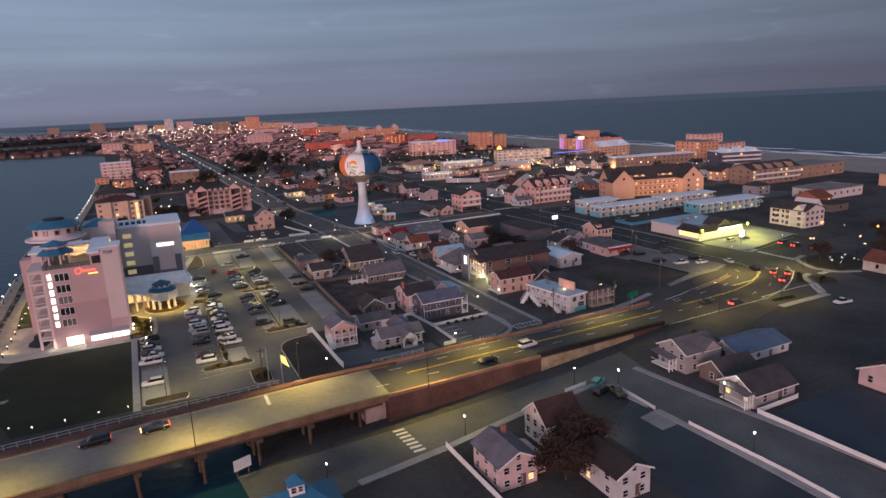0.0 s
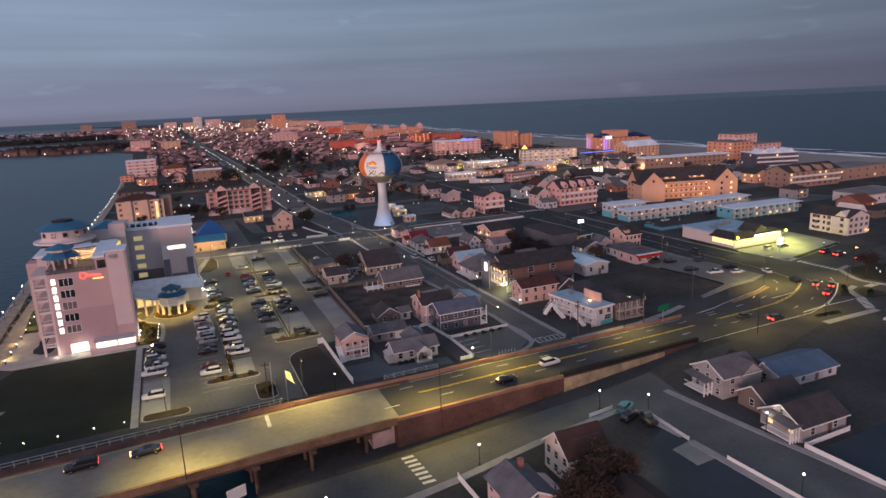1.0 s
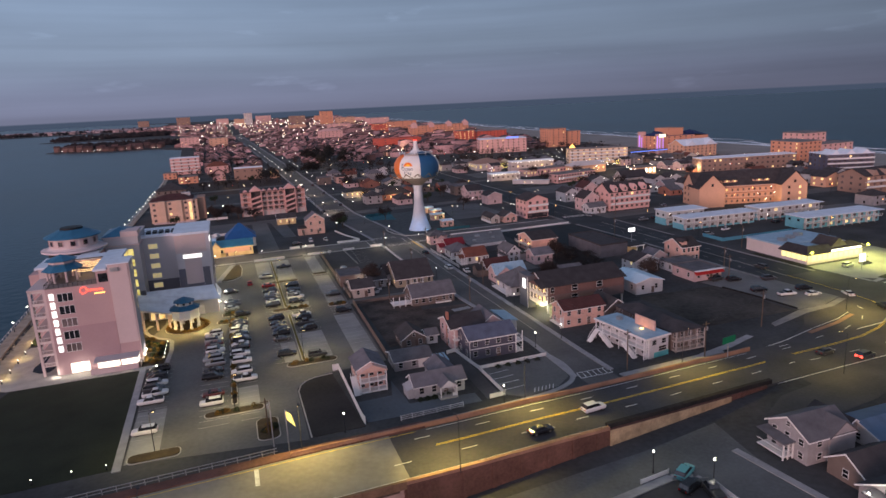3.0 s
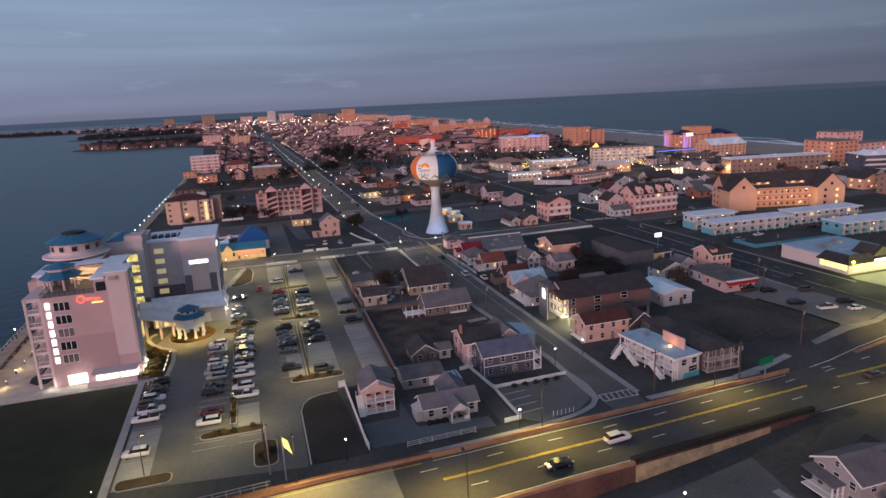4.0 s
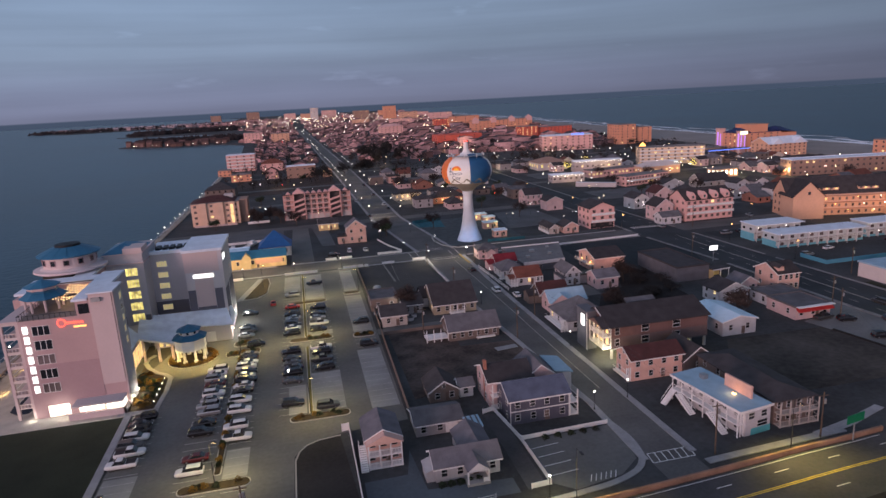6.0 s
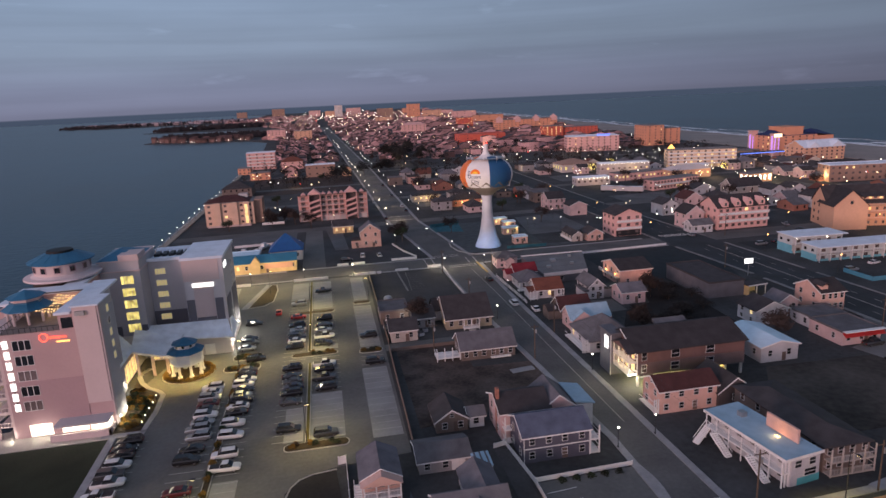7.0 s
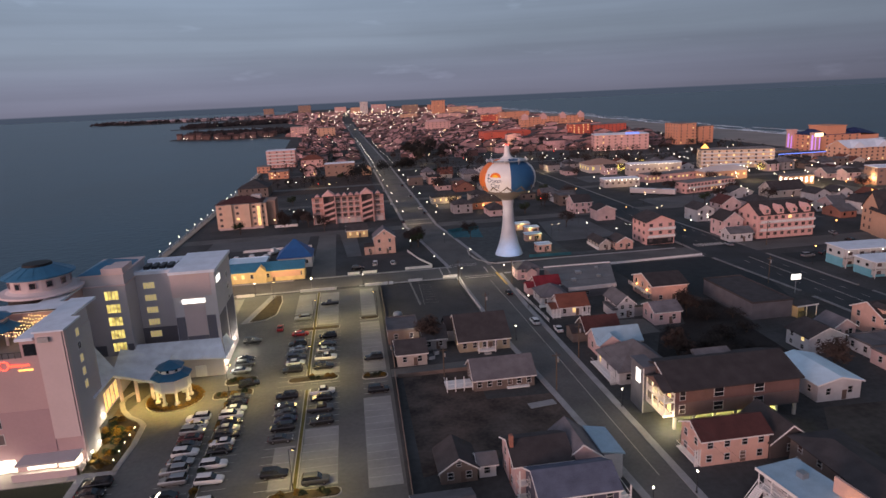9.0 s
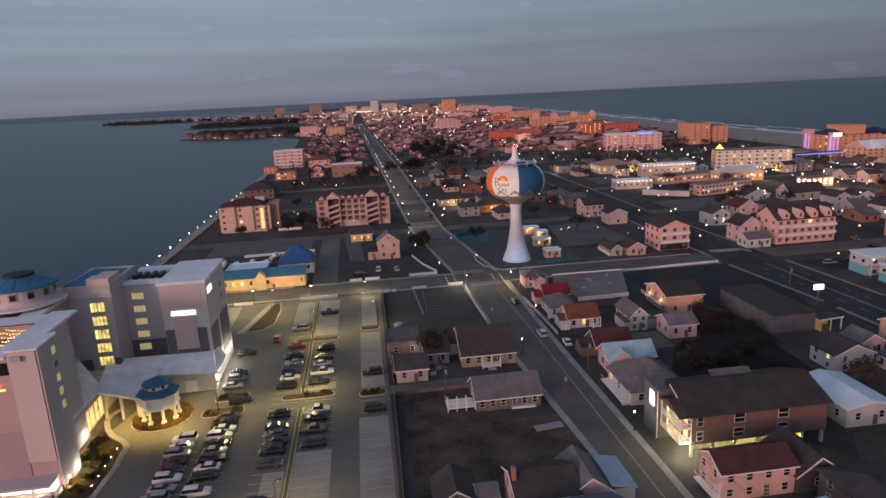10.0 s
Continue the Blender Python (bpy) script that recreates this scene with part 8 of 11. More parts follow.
# emissive band in place of floodlight falling on the tower top
part("lit_band", Shell().box(-25.4, -19.8, 16.6, -17.6, -19.3, 19.6), glow("warm_floodlight_glow", (1.0, 0.78, 0.5), 1.8), c, "glowing band standing in for floodlight on the tower top")
c = block(318, 240, 356, 262, 11.0, 4, TOWN_TAN, "tan hotel with pale gabled roofs", 8, 4, .08, "gx", 16.0, WHITE_ROOF, "hotel", category="hotel")
for x in (-10.5, 11):
    part("roof_gable", Shell().add([(x - 6, -12.4, 10.6), (x + 6, -12.4, 10.6), (x, -12.4, 15.4), (x - 6, 0, 10.6), (x + 6, 0, 10.6), (x, 0, 15.4)], [(0, 1, 2), (0, 2, 5, 3), (1, 4, 5, 2), (0, 3, 4, 1)]), WHITE_ROOF, c, "pale cross gable")
cp = thing("canopy", "entrance canopy with rows of blue lights", "canopy", 303, 268, 0)
part("slab", Shell().box(-26, -4, 6.0, 16, 3, 7.2), TOWN_DARK, cp)
part("light_row", Shell().box(-26, -4.15, 6.2, 16, -4.02, 6.8), SIGN_BLUE, cp, "row of blue lights")
for k in range(5):
    part("post", Shell().box(-25 + k * 9.8, -3.4, 0, -24.4 + k * 9.8, -2.8, 6.0), TOWN_WHITE, cp)
block(255, 290, 315, 305, 6.0, 1, TOWN_BROWN, "low arcade with yellow lamps", 10, 2, .9, warm=PANE_YEL, winh=2.2)
c = block(209, 250, 262, 266, 14.0, 5, mat("cream_render", (0.74, 0.58, 0.42), 0.85, var=0.08, scale=0.1, fine=1), "cream five-storey hotel with lit walkways and rooftop sign", 15, 4, .35, balconies=True, name="hotel", category="hotel", rz=-19)
part("roof_sign", Shell().add([(-27, -7.8, 15.6), (-21, -7.8, 15.6), (-24, -7.8, 19.2), (-27, -7.5, 15.6), (-21, -7.5, 15.6), (-24, -7.5, 19.2)], [(0, 1, 2), (5, 4, 3), (0, 3, 4, 1), (1, 4, 5, 2), (2, 5, 3, 0)]), SIGN_OR, c, "orange lit triangular sign")
block(297, 460, 318, 490, 22.5, 7, TOWN_ORANGE, "tall orange seafront hotel with lit stair", 4, 5, .18, name="hotel", category="hotel")
block(318, 466, 342, 490, 18.0, 6, TOWN_ORANGE, "orange seafront hotel wing", 5, 4, .06, name="hotel", category="hotel")
c = block(198, 440, 254, 466, 16.0, 5, TOWN_PINK, "pink and white hotel with a blue neon roof sign", 13, 5, .08, "flat", 0, WHITE_ROOF, "hotel", category="hotel", rz=-14)
part("neon_sign", Shell().box(4, -13.6, 16.4, 18, -13.3, 18.2), SIGN_BLUE, c, "blue neon sign")
c = block(233, 858, 340, 890, 22.0, 6, TOWN_ORANGE, "long orange seafront hotel with gabled towers", 22, 5, .06, name="hotel", category="hotel")
for x in (-50, -18, 16, 48):
    part("roof_gable", Shell().box(x - 5, -16.6, 18, x + 5, -8, 25).lathe([(6, 25), (.2, 29)], 4, x, -12, .785), TOWN_PINK, c)
block(240, 640, 266, 662, 18.5, 6, TOWN_RED, "dark red hotel with many lit rooms", 7, 5, .6, name="hotel", category="hotel")
block(268, 645, 320, 668, 16, 5, TOWN_RED, "long red hotel on the boardwalk", 13, 3, .1, name="hotel", category="hotel")
block(118, 640, 182, 676, 13.5, 4, TOWN_RED, "broad red building with a flat roof", 5, 2, .02, "flat", 0, TOWN_RED)
block(205, 1050, 235, 1075, 24, 7, TOWN_RED, "red seafront hotel with bright rooms", 8, 4, .5, name="hotel", category="hotel")
block(85, 995, 130, 1020, 17.5, 5, TOWN_PINK, "broad pink building with a rounded roof", 9, 4, .05, "hip", 22, TOWN_PINK)
block(137, 208, 183, 219, 5.2, 1, TOWN_PINK, "low pink shopping row with lamps under the eaves", 14, 2, .5, name="shop", category="shop", rz=8)
block(136, 158, 174, 168, 6.4, 2, TOWN_PINK, "pale two-storey motel with walkways", 14, 2, .2, name="motel", category="motel", rz=14, balconies=True)
block(175, 197, 206, 209, 6.2, 1, TOWN_TAN, "low restaurant with bright warm eaves", 7, 2, .8, "hip", 9, TOWN_WHITE, "restaurant", category="restaurant")
for x_, y_ in ((112.5, 163.5), (118.5, 158.5), (124.5, 153.5)):
    tr_ = thing("trailer", "long white trailer parked in a dark lot", "trailer", x_, y_, 0, -38, group="white trailers")
    part("box", Shell().box(-5.6, -1.3, 1.0, 5.6, 1.3, 3.9), TOWN_WHITE, tr_)
    part("roof", Shell().box(-5.7, -1.4, 3.9, 5.7, 1.4, 4.0), WHITE_ROOF, tr_)
    for u in (-4.2, 3.6):
        part("wheel_set", Shell().box(u - .9, -1.1, 0, u + .9, 1.1, 1.0), RUBBER, tr_)
h = house(171, 121, 192, 133, 4.2, 8.6, "gx", "beige", "brown", "broad pale house with a large brown roof", (4, 1), (2, 1), pieces=False)
house(150, 128, 164, 138, 3.4, 6.4, "gy", "white", "dark", "white gabled house beside the dark lot", (2, 1), (2, 1), pieces=False)
house(118, 84, 128, 95, 6.2, 9.6, "gy", "pink", "red", "pink gabled house behind the terrace", (2, 2), (2, 2), pieces=False)
block(208, 158, 226, 167, 5.4, 1, TOWN_TAN, "shop with a bright white lit front", 5, 2, 1.0, "flat", 0, FLATROOF, "shop", category="shop", warm=glow("shop_front_light", (1.0, 0.95, 0.72), 4.0), winh=3.0)
c = block(123, 274, 149, 296, 6.4, 1, TOWN_WHITE, "pale restaurant with a hipped roof and bright arched front", 7, 4, .75, "hip", 10, TOWN_BROWN, "restaurant", category="restaurant", warm=PANE_YEL, winh=2.4)
for x0, y0, x1, y1, hh, rz, lab in ((143, 242, 182, 252, 8.4, -9, "galleried motel with white lamps along its walkways"), (196, 222, 222, 232, 5.0, 14, "low pale shop row with lamps along the eaves"), (104, 196, 128, 206, 5.2, -6, "flat-roofed pale shop with lamps along the eaves")):
    c = block(x0, y0, x1, y1, hh, 1, mat("dull_town_render", (0.46, 0.40, 0.38), 0.85, var=0.15, scale=0.2, fine=1.5), lab, int((x1 - x0) / 4), 2, .2, "flat", 0, WHITE_ROOF, "motel" if hh > 5.3 else "shop", rz, category="motel" if hh > 5.3 else "shop")
    n = int((x1 - x0) / 2.6)
    bulb = cached("eave_bulb", lambda: Shell().lathe([(.03, -.24), (.24, 0), (.03, .24)], 6, 0, 0).mesh("eave_lamp", BULB_W))
    for k in range(n):
        put("eave_lamp", bulb, c, -(x1 - x0) / 2 + (k + .5) * (x1 - x0) / n, -(y1 - y0) / 2 - .45, hh - .3)
# west side flats
block(-146, 472, -117, 490, 17.0, 5, TOWN_PINK, "five-storey pink bayside flats with white roof", 7, 3, .08, "flat", 0, WHITE_ROOF, balconies=True)
block(-170, 1072, -136, 1098, 18.5, 5, TOWN_PINK, "pink bayside flats with lit walkways", 8, 3, .2)
block(-116, 985, -84, 1015, 17.5, 5, TOWN_TAN, "tan block with warm windows", 7, 3, .2)
block(-150, 425, -138, 437, 6, 2, TOWN_ORANGE, "small orange bayside house", 3, 2, .2, name="house", category="house")
block(-133, 370, -116, 382, 6.2, 2, TOWN_ORANGE, "orange bayside house with lit porch", 4, 2, .4, name="house", category="house")
block(-84, 366, -58, 378, 10.5, 2, TOWN_BROWN, "long brown building with a white roof edge", 6, 2, .2, "flat", 0, WHITE_ROOF)
block(-103, 376, -92, 386, 7, 2, TOWN_PINK, "pink gabled house on a bayside lane", 3, 2, .2, "gy", 10, ROOFS["red"], "house", category="house")
block(-52, 358, -44, 366, 6.6, 2, TOWN_TAN, "small tan house with lit windows", 2, 2, .5, "gy", 9, ROOFS["brown"], "house", category="house")
block(-110, 452, -88, 466, 8, 2, TOWN_PINK, "wide pink house with a hipped roof", 5, 2, .1, "hip", 12, ROOFS["orange"], "house", category="house")
# far towers
for x, y, w, hh, wl_, lab in ((2, 2717, 34, 54, TOWN_WHITE, "tall pale tower block on the far skyline"), (60, 2917, 70, 38, TOWN_PINK, "broad pink tower block on the far skyline"), (-40, 2800, 60, 30, TOWN_TAN, "tan tower block with bright floors"),
                             (150, 2251, 60, 36, TOWN_BROWN, "dark red tower block on the far skyline"), (214, 1866, 40, 50, TOWN_ORANGE, "tall tan tower on the seafront"), (262, 1850, 60, 28, TOWN_TAN, "broad tan seafront block"), (330, 1700, 70, 24, TOWN_PINK, "pink seafront block of flats"),
                             (180, 1500, 60, 18, TOWN_PINK, "low pink seafront block"), (300, 1300, 70, 20, TOWN_ORANGE, "orange seafront block of flats"), (-330, 3600, 70, 45, TOWN_BROWN, "distant dark tower block"), (-120, 3300, 60, 30, TOWN_PINK, "distant pink block of flats"), (280, 2500, 60, 30, TOWN_ORANGE, "distant orange block of flats"), (100, 1750, 50, 16, TOWN_TAN, "distant tan block of flats"), (360, 2100, 50, 22, TOWN_PINK, "distant pink seafront block"), (-560, 3900, 60, 34, TOWN_BROWN, "distant brown block of flats")):
    block(x, y, x + w, y + 25, hh, max(4, int(hh / 7)), wl_, lab, max(3, int(w / 12)), 1, .3, winh=2.2)

# ---- streets of small houses ----
NAMED = [(o.location.x, o.location.y) for o in scene.objects if o.parent is None and o.type == "EMPTY"]
CLEAR = [(-18, 33, 48, 112), (-160, -700, 72, 72), (-13, 28, 26, 62), (95, -120, 200, 60), (-160, 28, -40, 130), (-144, 125, -38, 362), (100, 110, 242, 262)]
ST = random.Random(4)
wall_names = ["pink", "white", "grey", "beige", "brown", "brick", "cream", "pink", "white", "peach"]
roof_names = ["brown", "grey", "dark", "purple", "brown", "grey", "orange", "dark", "red"]
nice = {"pink": "pink", "white": "white", "grey": "grey", "beige": "beige", "brown": "brown", "brick": "brick", "cream": "cream", "peach": "peach"}
rnice = {"brown": "brown", "grey": "grey", "dark": "dark", "purple": "mauve", "orange": "orange-red", "red": "dark red"}
protos = []
for k in range(16):
    w, d = ST.uniform(8, 13), ST.uniform(9, 14)
    two = ST.random() < .45
    e = ST.uniform(5.2, 6.2) if two else ST.uniform(2.8, 3.6)
    wn_, rn_ = wall_names[k % 10], roof_names[k % 9]
    style = ("gx", "gy", "hip", "gy", "flat")[k % 5]
    lab = "%s %s house with a %s %s roof" % ("two-storey" if two else "low", nice[wn_], rnice[rn_], {"gx": "gabled", "gy": "gabled", "hip": "hipped", "flat": "flat"}[style])
    p = house(-w / 2, -d / 2, w / 2, d / 2, e, e + ST.uniform(2, 3.2), style, wn_, rn_, lab, (2, 2 if two else 1), (1, 1), (0, 1), lit=.06, door=False, trim=style != "flat" and k % 2 == 0, pieces=False, group="houses of the town")
    protos.append((p, w, d))
used = [False] * len(protos)


def free(x, y, r):
    if any(a < x < c and b < y < d for a, b, c, d in CLEAR):
        return False
    if any(abs(x - px) < r and abs(y - py) < r for px, py in NAMED):
        return False
    av = float(np.interp(y, [a[0] for a in AV], [(a[1] + a[2]) / 2 for a in AV]))
    if abs(x - av) < 16 or 66 < x < 102:
        return False
    for ys in (23.5, 117, 205, 292, 380, 470, 560, 700):
        if abs(y - ys - .02 * x) < 11:
            return False
    sx = float(np.interp(y, [p[1] for p in SHORE[9:18]], [p[0] for p in SHORE[9:18]]))
    return x > sx + 14 and x < 330


count = 0
for y in range(36, 470, 16):
    for x in range(-150, 330, 15):
        px, py = x + ST.uniform(-3, 3), y + ST.uniform(-2.5, 2.5)
        if count >= 112 or ST.random() < .24 or not free(px, py, 15):
            continue
        k = ST.randrange(len(protos))
        p, w, d = protos[k]
        m = pose(px, py, 0, 0, 0, ST.choice((0, 0, 0, 90)) + ST.uniform(-2, 2))
        if used[k]:
            copy_thing(p, m)
        else:
            p.matrix_basis = m
            used[k] = True
        count += 1
for x, y in ((115, -160), (132, -165), (150, -150), (165, -170), (120, -190), (140, -200), (112, -215), (205, -80), (225, -20), (220, -60)):
    copy_thing(protos[ST.randrange(len(protos))][0], pose(x, y, 0, 0, 0, ST.choice((0, 90))))
# far streets: too many to count
FW = mat("far_house_walls", (0.40, 0.245, 0.245), 0.9, var=0.4, scale=0.05, fine=0.5, isl=0.75)
FR = mat("far_house_roofs", (0.072, 0.058, 0.062), 0.9, var=0.5, scale=0.04, fine=0.3, isl=0.75)
fw, fr = Shell(), Shell()
for y in list(range(476, 1000, 17)) + list(range(1000, 2000, 26)) + list(range(2000, 3600, 45)):
    x0 = float(np.interp(y, [476, 1000, 1100, 1300, 1700, 2000, 2700, 3600], [-140, -150, -200, -190, -200, -300, -500, -400]))
    x = x0
    step = 17 if y < 1000 else 26 if y < 2000 else 45
    while x < 320 + (y - 476) * 0.07:
        x += step * ST.uniform(.8, 1.25)
        av = float(np.interp(y, [a[0] for a in AV], [(a[1] + a[2]) / 2 for a in AV]))
        if abs(x - av) < 17 or ST.random() < .26 or any(abs(y - ys) < 9 for ys in (560, 700)):
            continue
        g = 1.0 if y < 1000 else 1.3 if y < 2000 else 1.6
        w, d, e = ST.uniform(4, 6) * g, ST.uniform(4, 6) * g, ST.uniform(3, 6.4)
        if x > 150 and ST.random() < .3:
            w, d, e = w * 1.8, d * 1.3, e * 1.9
        yy = y + ST.uniform(-4, 4)
        r = ST.uniform(1.2, 3) * min(g, 1.6)
        fw.box(x - w, yy - d, 0, x + w, yy + d, e)
        if ST.random() < .75:
            fw.add([(x - w, yy - d, e), (x + w, yy - d, e), (x, yy - d, e + r)], [(0, 1, 2)])
            fr.slab([(x - w - .4, yy - d - .4, e), (x, yy - d - .4, e + r), (x, yy + d, e + r), (x - w - .4, yy + d, e)], .3)
            fr.slab([(x + w + .4, yy + d, e), (x, yy + d, e + r), (x, yy - d - .4, e + r), (x + w + .4, yy - d - .4, e)], .3)
        else:
            fr.box(x - w - .2, yy - d - .2, e, x + w + .2, yy + d + .2, e + .4)
fh = tagged(new("far_houses"), "dense far streets of small houses in dusk light", "houses", "", "stuff")
tagged(part("wall", fw, FW, fh), kind="stuff")
tagged(part("roof", fr, FR, fh), kind="stuff")
# dark bare trees among the far streets
ft = Shell()
for k in range(1150):
    y = 300 + 1500 * ST.random() ** 1.5
    x = ST.uniform(-140, 320 + (y - 300) * .06)
    av = float(np.interp(y, [a[0] for a in AV], [(a[1] + a[2]) / 2 for a in AV]))
    if abs(x - av) < 14 or 66 < x < 104:
        continue
    r, hh = ST.uniform(2, 4.5), ST.uniform(5, 10)
    ft.tube((x, y, 0), (x, y, hh * .5), .25, 4)
    for j in range(16):
        p = Vector((x + ST.gauss(0, .45) * r, y + ST.gauss(0, .45) * r, hh * ST.uniform(.4, 1.0)))
        q = [p + Vector((ST.uniform(-1.4, 1.4), ST.uniform(-1.4, 1.4), ST.uniform(-1.2, 1.2))) for _ in range(3)]
        ft.add(q, [(0, 1, 2)])
single("far_trees", ft, mat("far_tree_twigs", (0.035, 0.030, 0.028), 0.95, var=0.4, bump=0), "dark leafless trees among the far streets", "trees", "stuff")
# the wooded spits across the bay
spit, sroof, woods, strip = Shell(), Shell(), Shell(), Shell()
for row in range(3):
    for k in range(15):
        t = k / 14
        if ST.random() < .12 + row * .2:
            continue
        x, y = -412 + 196 * t + ST.uniform(-3, 3), 1206 - 84 * min(1, t * 1.9) + row * 20 + ST.uniform(-4, 4)
        w, h = ST.uniform(9, 13), ST.uniform(5.5, 9.5)
        spit.box(x, y, 0, x + w, y + 11, h)
        spit.box(x + w * .2, y - 1.6, 0, x + w * .75, y, h * .66)
        sroof.slab([(x - .5, y - .5, h), (x + w + .5, y - .5, h), (x + w + .5, y + 5.5, h + 3), (x - .5, y + 5.5, h + 3)], .3)
        sroof.slab([(x + w + .5, y + 11.5, h), (x - .5, y + 11.5, h), (x - .5, y + 5.5, h + 3), (x + w + .5, y + 5.5, h + 3)], .3)


def wood(x, y, h, r):
    for j in range(9):
        a, q = ST.uniform(0, 6.28), r * ST.random() ** .6
        p = Vector((x + math.cos(a) * q, y + math.sin(a) * q, h * ST.uniform(.25, .85)))
        woods.add([p + Vector((ST.uniform(-1, -.3) * r * .7, ST.uniform(-1, 1), -h * .3)), p + Vector((ST.uniform(.3, 1) * r * .7, ST.uniform(-1, 1), -h * .28)), p + Vector((ST.uniform(-1, 1), ST.uniform(-1, 1), h * .3))], [(0, 1, 2)])


for k in range(300):
    t = ST.random()
    wood(-410 + 230 * t, 1275 - 60 * t + 110 * ST.random() ** 1.4, ST.uniform(8, 13), ST.uniform(3.5, 6))
for k in range(340):
    t = ST.random()
    wood(-560 + 300 * t + ST.uniform(-10, 10), 1880 + 110 * ST.random() + 60 * t, ST.uniform(9, 16), ST.uniform(5, 9))
for k in range(260):
    t = ST.random()
    wood(-1230 + 800 * t, 2860 + 330 * (1 - t) * ST.random() + 120 * ST.random(), ST.uniform(8, 16), ST.uniform(7, 13))
for k in range(120):
    wood(ST.uniform(-1450, -700), ST.uniform(6080, 6420), ST.uniform(12, 22), ST.uniform(14, 26))
for k in range(110):
    t = ST.random()
    x, y, w, h = -1200 + 800 * t, 2800 + 260 * (1 - t) + ST.uniform(-20, 60), ST.uniform(9, 20), ST.uniform(5, 12)
    strip.box(x, y, 0, x + w, y + 12, h)
    strip.slab([(x - 1, y - 1, h), (x + w + 1, y - 1, h), (x + w + 1, y + 6, h + 3.5), (x - 1, y + 6, h + 3.5)], .5)
sp = tagged(new("spit_houses"), "rows of dull brown waterside houses on the spit", "houses", "", "stuff")
tagged(part("wall", spit, mat("spit_house_walls", (0.20, 0.125, 0.11), 0.9, var=0.3, scale=0.05, fine=0.4, isl=0.45), sp), kind="stuff")
tagged(part("roof", sroof, mat("spit_house_roofs", (0.10, 0.055, 0.05), 0.9, var=0.3, isl=0.4), sp), kind="stuff")
single("far_waterside_houses", strip, mat("far_waterside_walls", (0.36, 0.28, 0.29), 0.9, var=0.3, scale=0.05, fine=0.4, isl=0.55), "pale low houses on the far tongue of land", "houses", "stuff")
single("spit_woods", woods, mat("far_wood_leaves", (0.035, 0.032, 0.036), 0.95, var=0.4, scale=0.05, fine=0.5), "dark bare woods on the spits", "woods", "stuff")

# ---- vehicles ----
PAINTS = {
    "white": mat("car_white", (0.66, 0.66, 0.66), 0.4, 0.0, var=0.05, bump=0, spec=0.6), "black": mat("car_black", (0.012, 0.012, 0.014), 0.25, 0.0, var=0.1, bump=0, spec=0.6),
    "silver": mat("car_silver", (0.36, 0.37, 0.38), 0.32, 0.6, var=0.05, bump=0, spec=0.6), "grey": mat("car_grey", (0.07, 0.072, 0.076), 0.3, 0.4, var=0.05, bump=0, spec=0.6),
    "maroon": mat("car_maroon", (0.09, 0.012, 0.016), 0.3, 0.2, var=0.05, bump=0, spec=0.6), "red": mat("car_red", (0.42, 0.02, 0.02), 0.3, 0.1, var=0.05, bump=0, spec=0.6),
    "navy": mat("car_navy", (0.02, 0.028, 0.06), 0.3, 0.3, var=0.05, bump=0, spec=0.6), "teal": mat("car_teal", (0.10, 0.34, 0.36), 0.4, 0.1, var=0.05, bump=0, spec=0.6),
}
HEAD = mat("headlamp_glass", (0.6, 0.6, 0.58), 0.1, bump=0, spec=0.8)
TAIL = mat("tail_lamp", (0.30, 0.012, 0.012), 0.2, bump=0, spec=0.6)
SHAPES = {  # length, stations (x, half width, bottom, top), glasshouse base and roof spans, roof height
    "sedan": (4.8, ((-2.4, .78, .42, .72), (-2.15, .88, .24, .93), (-1.2, .91, .22, .97), (.9, .91, .22, .93), (1.9, .88, .24, .84), (2.38, .74, .38, .66)), (-1.75, 1.15), (-1.05, .35), 1.43),
    "suv": (4.95, ((-2.47, .84, .5, 1.0), (-2.3, .93, .3, 1.1), (-1.2, .96, .28, 1.12), (1.0, .96, .28, 1.1), (2.1, .92, .3, 1.0), (2.47, .8, .46, .84)), (-2.35, 1.2), (-2.0, .45), 1.76),
    "pickup": (5.6, ((-2.8, .9, .55, 1.08), (-2.6, .97, .4, 1.12), (-.6, .98, .36, 1.12), (1.1, .98, .36, 1.14), (2.4, .95, .4, 1.06), (2.8, .84, .55, .9)), (-.75, 1.45), (-.45, .75), 1.85),
}


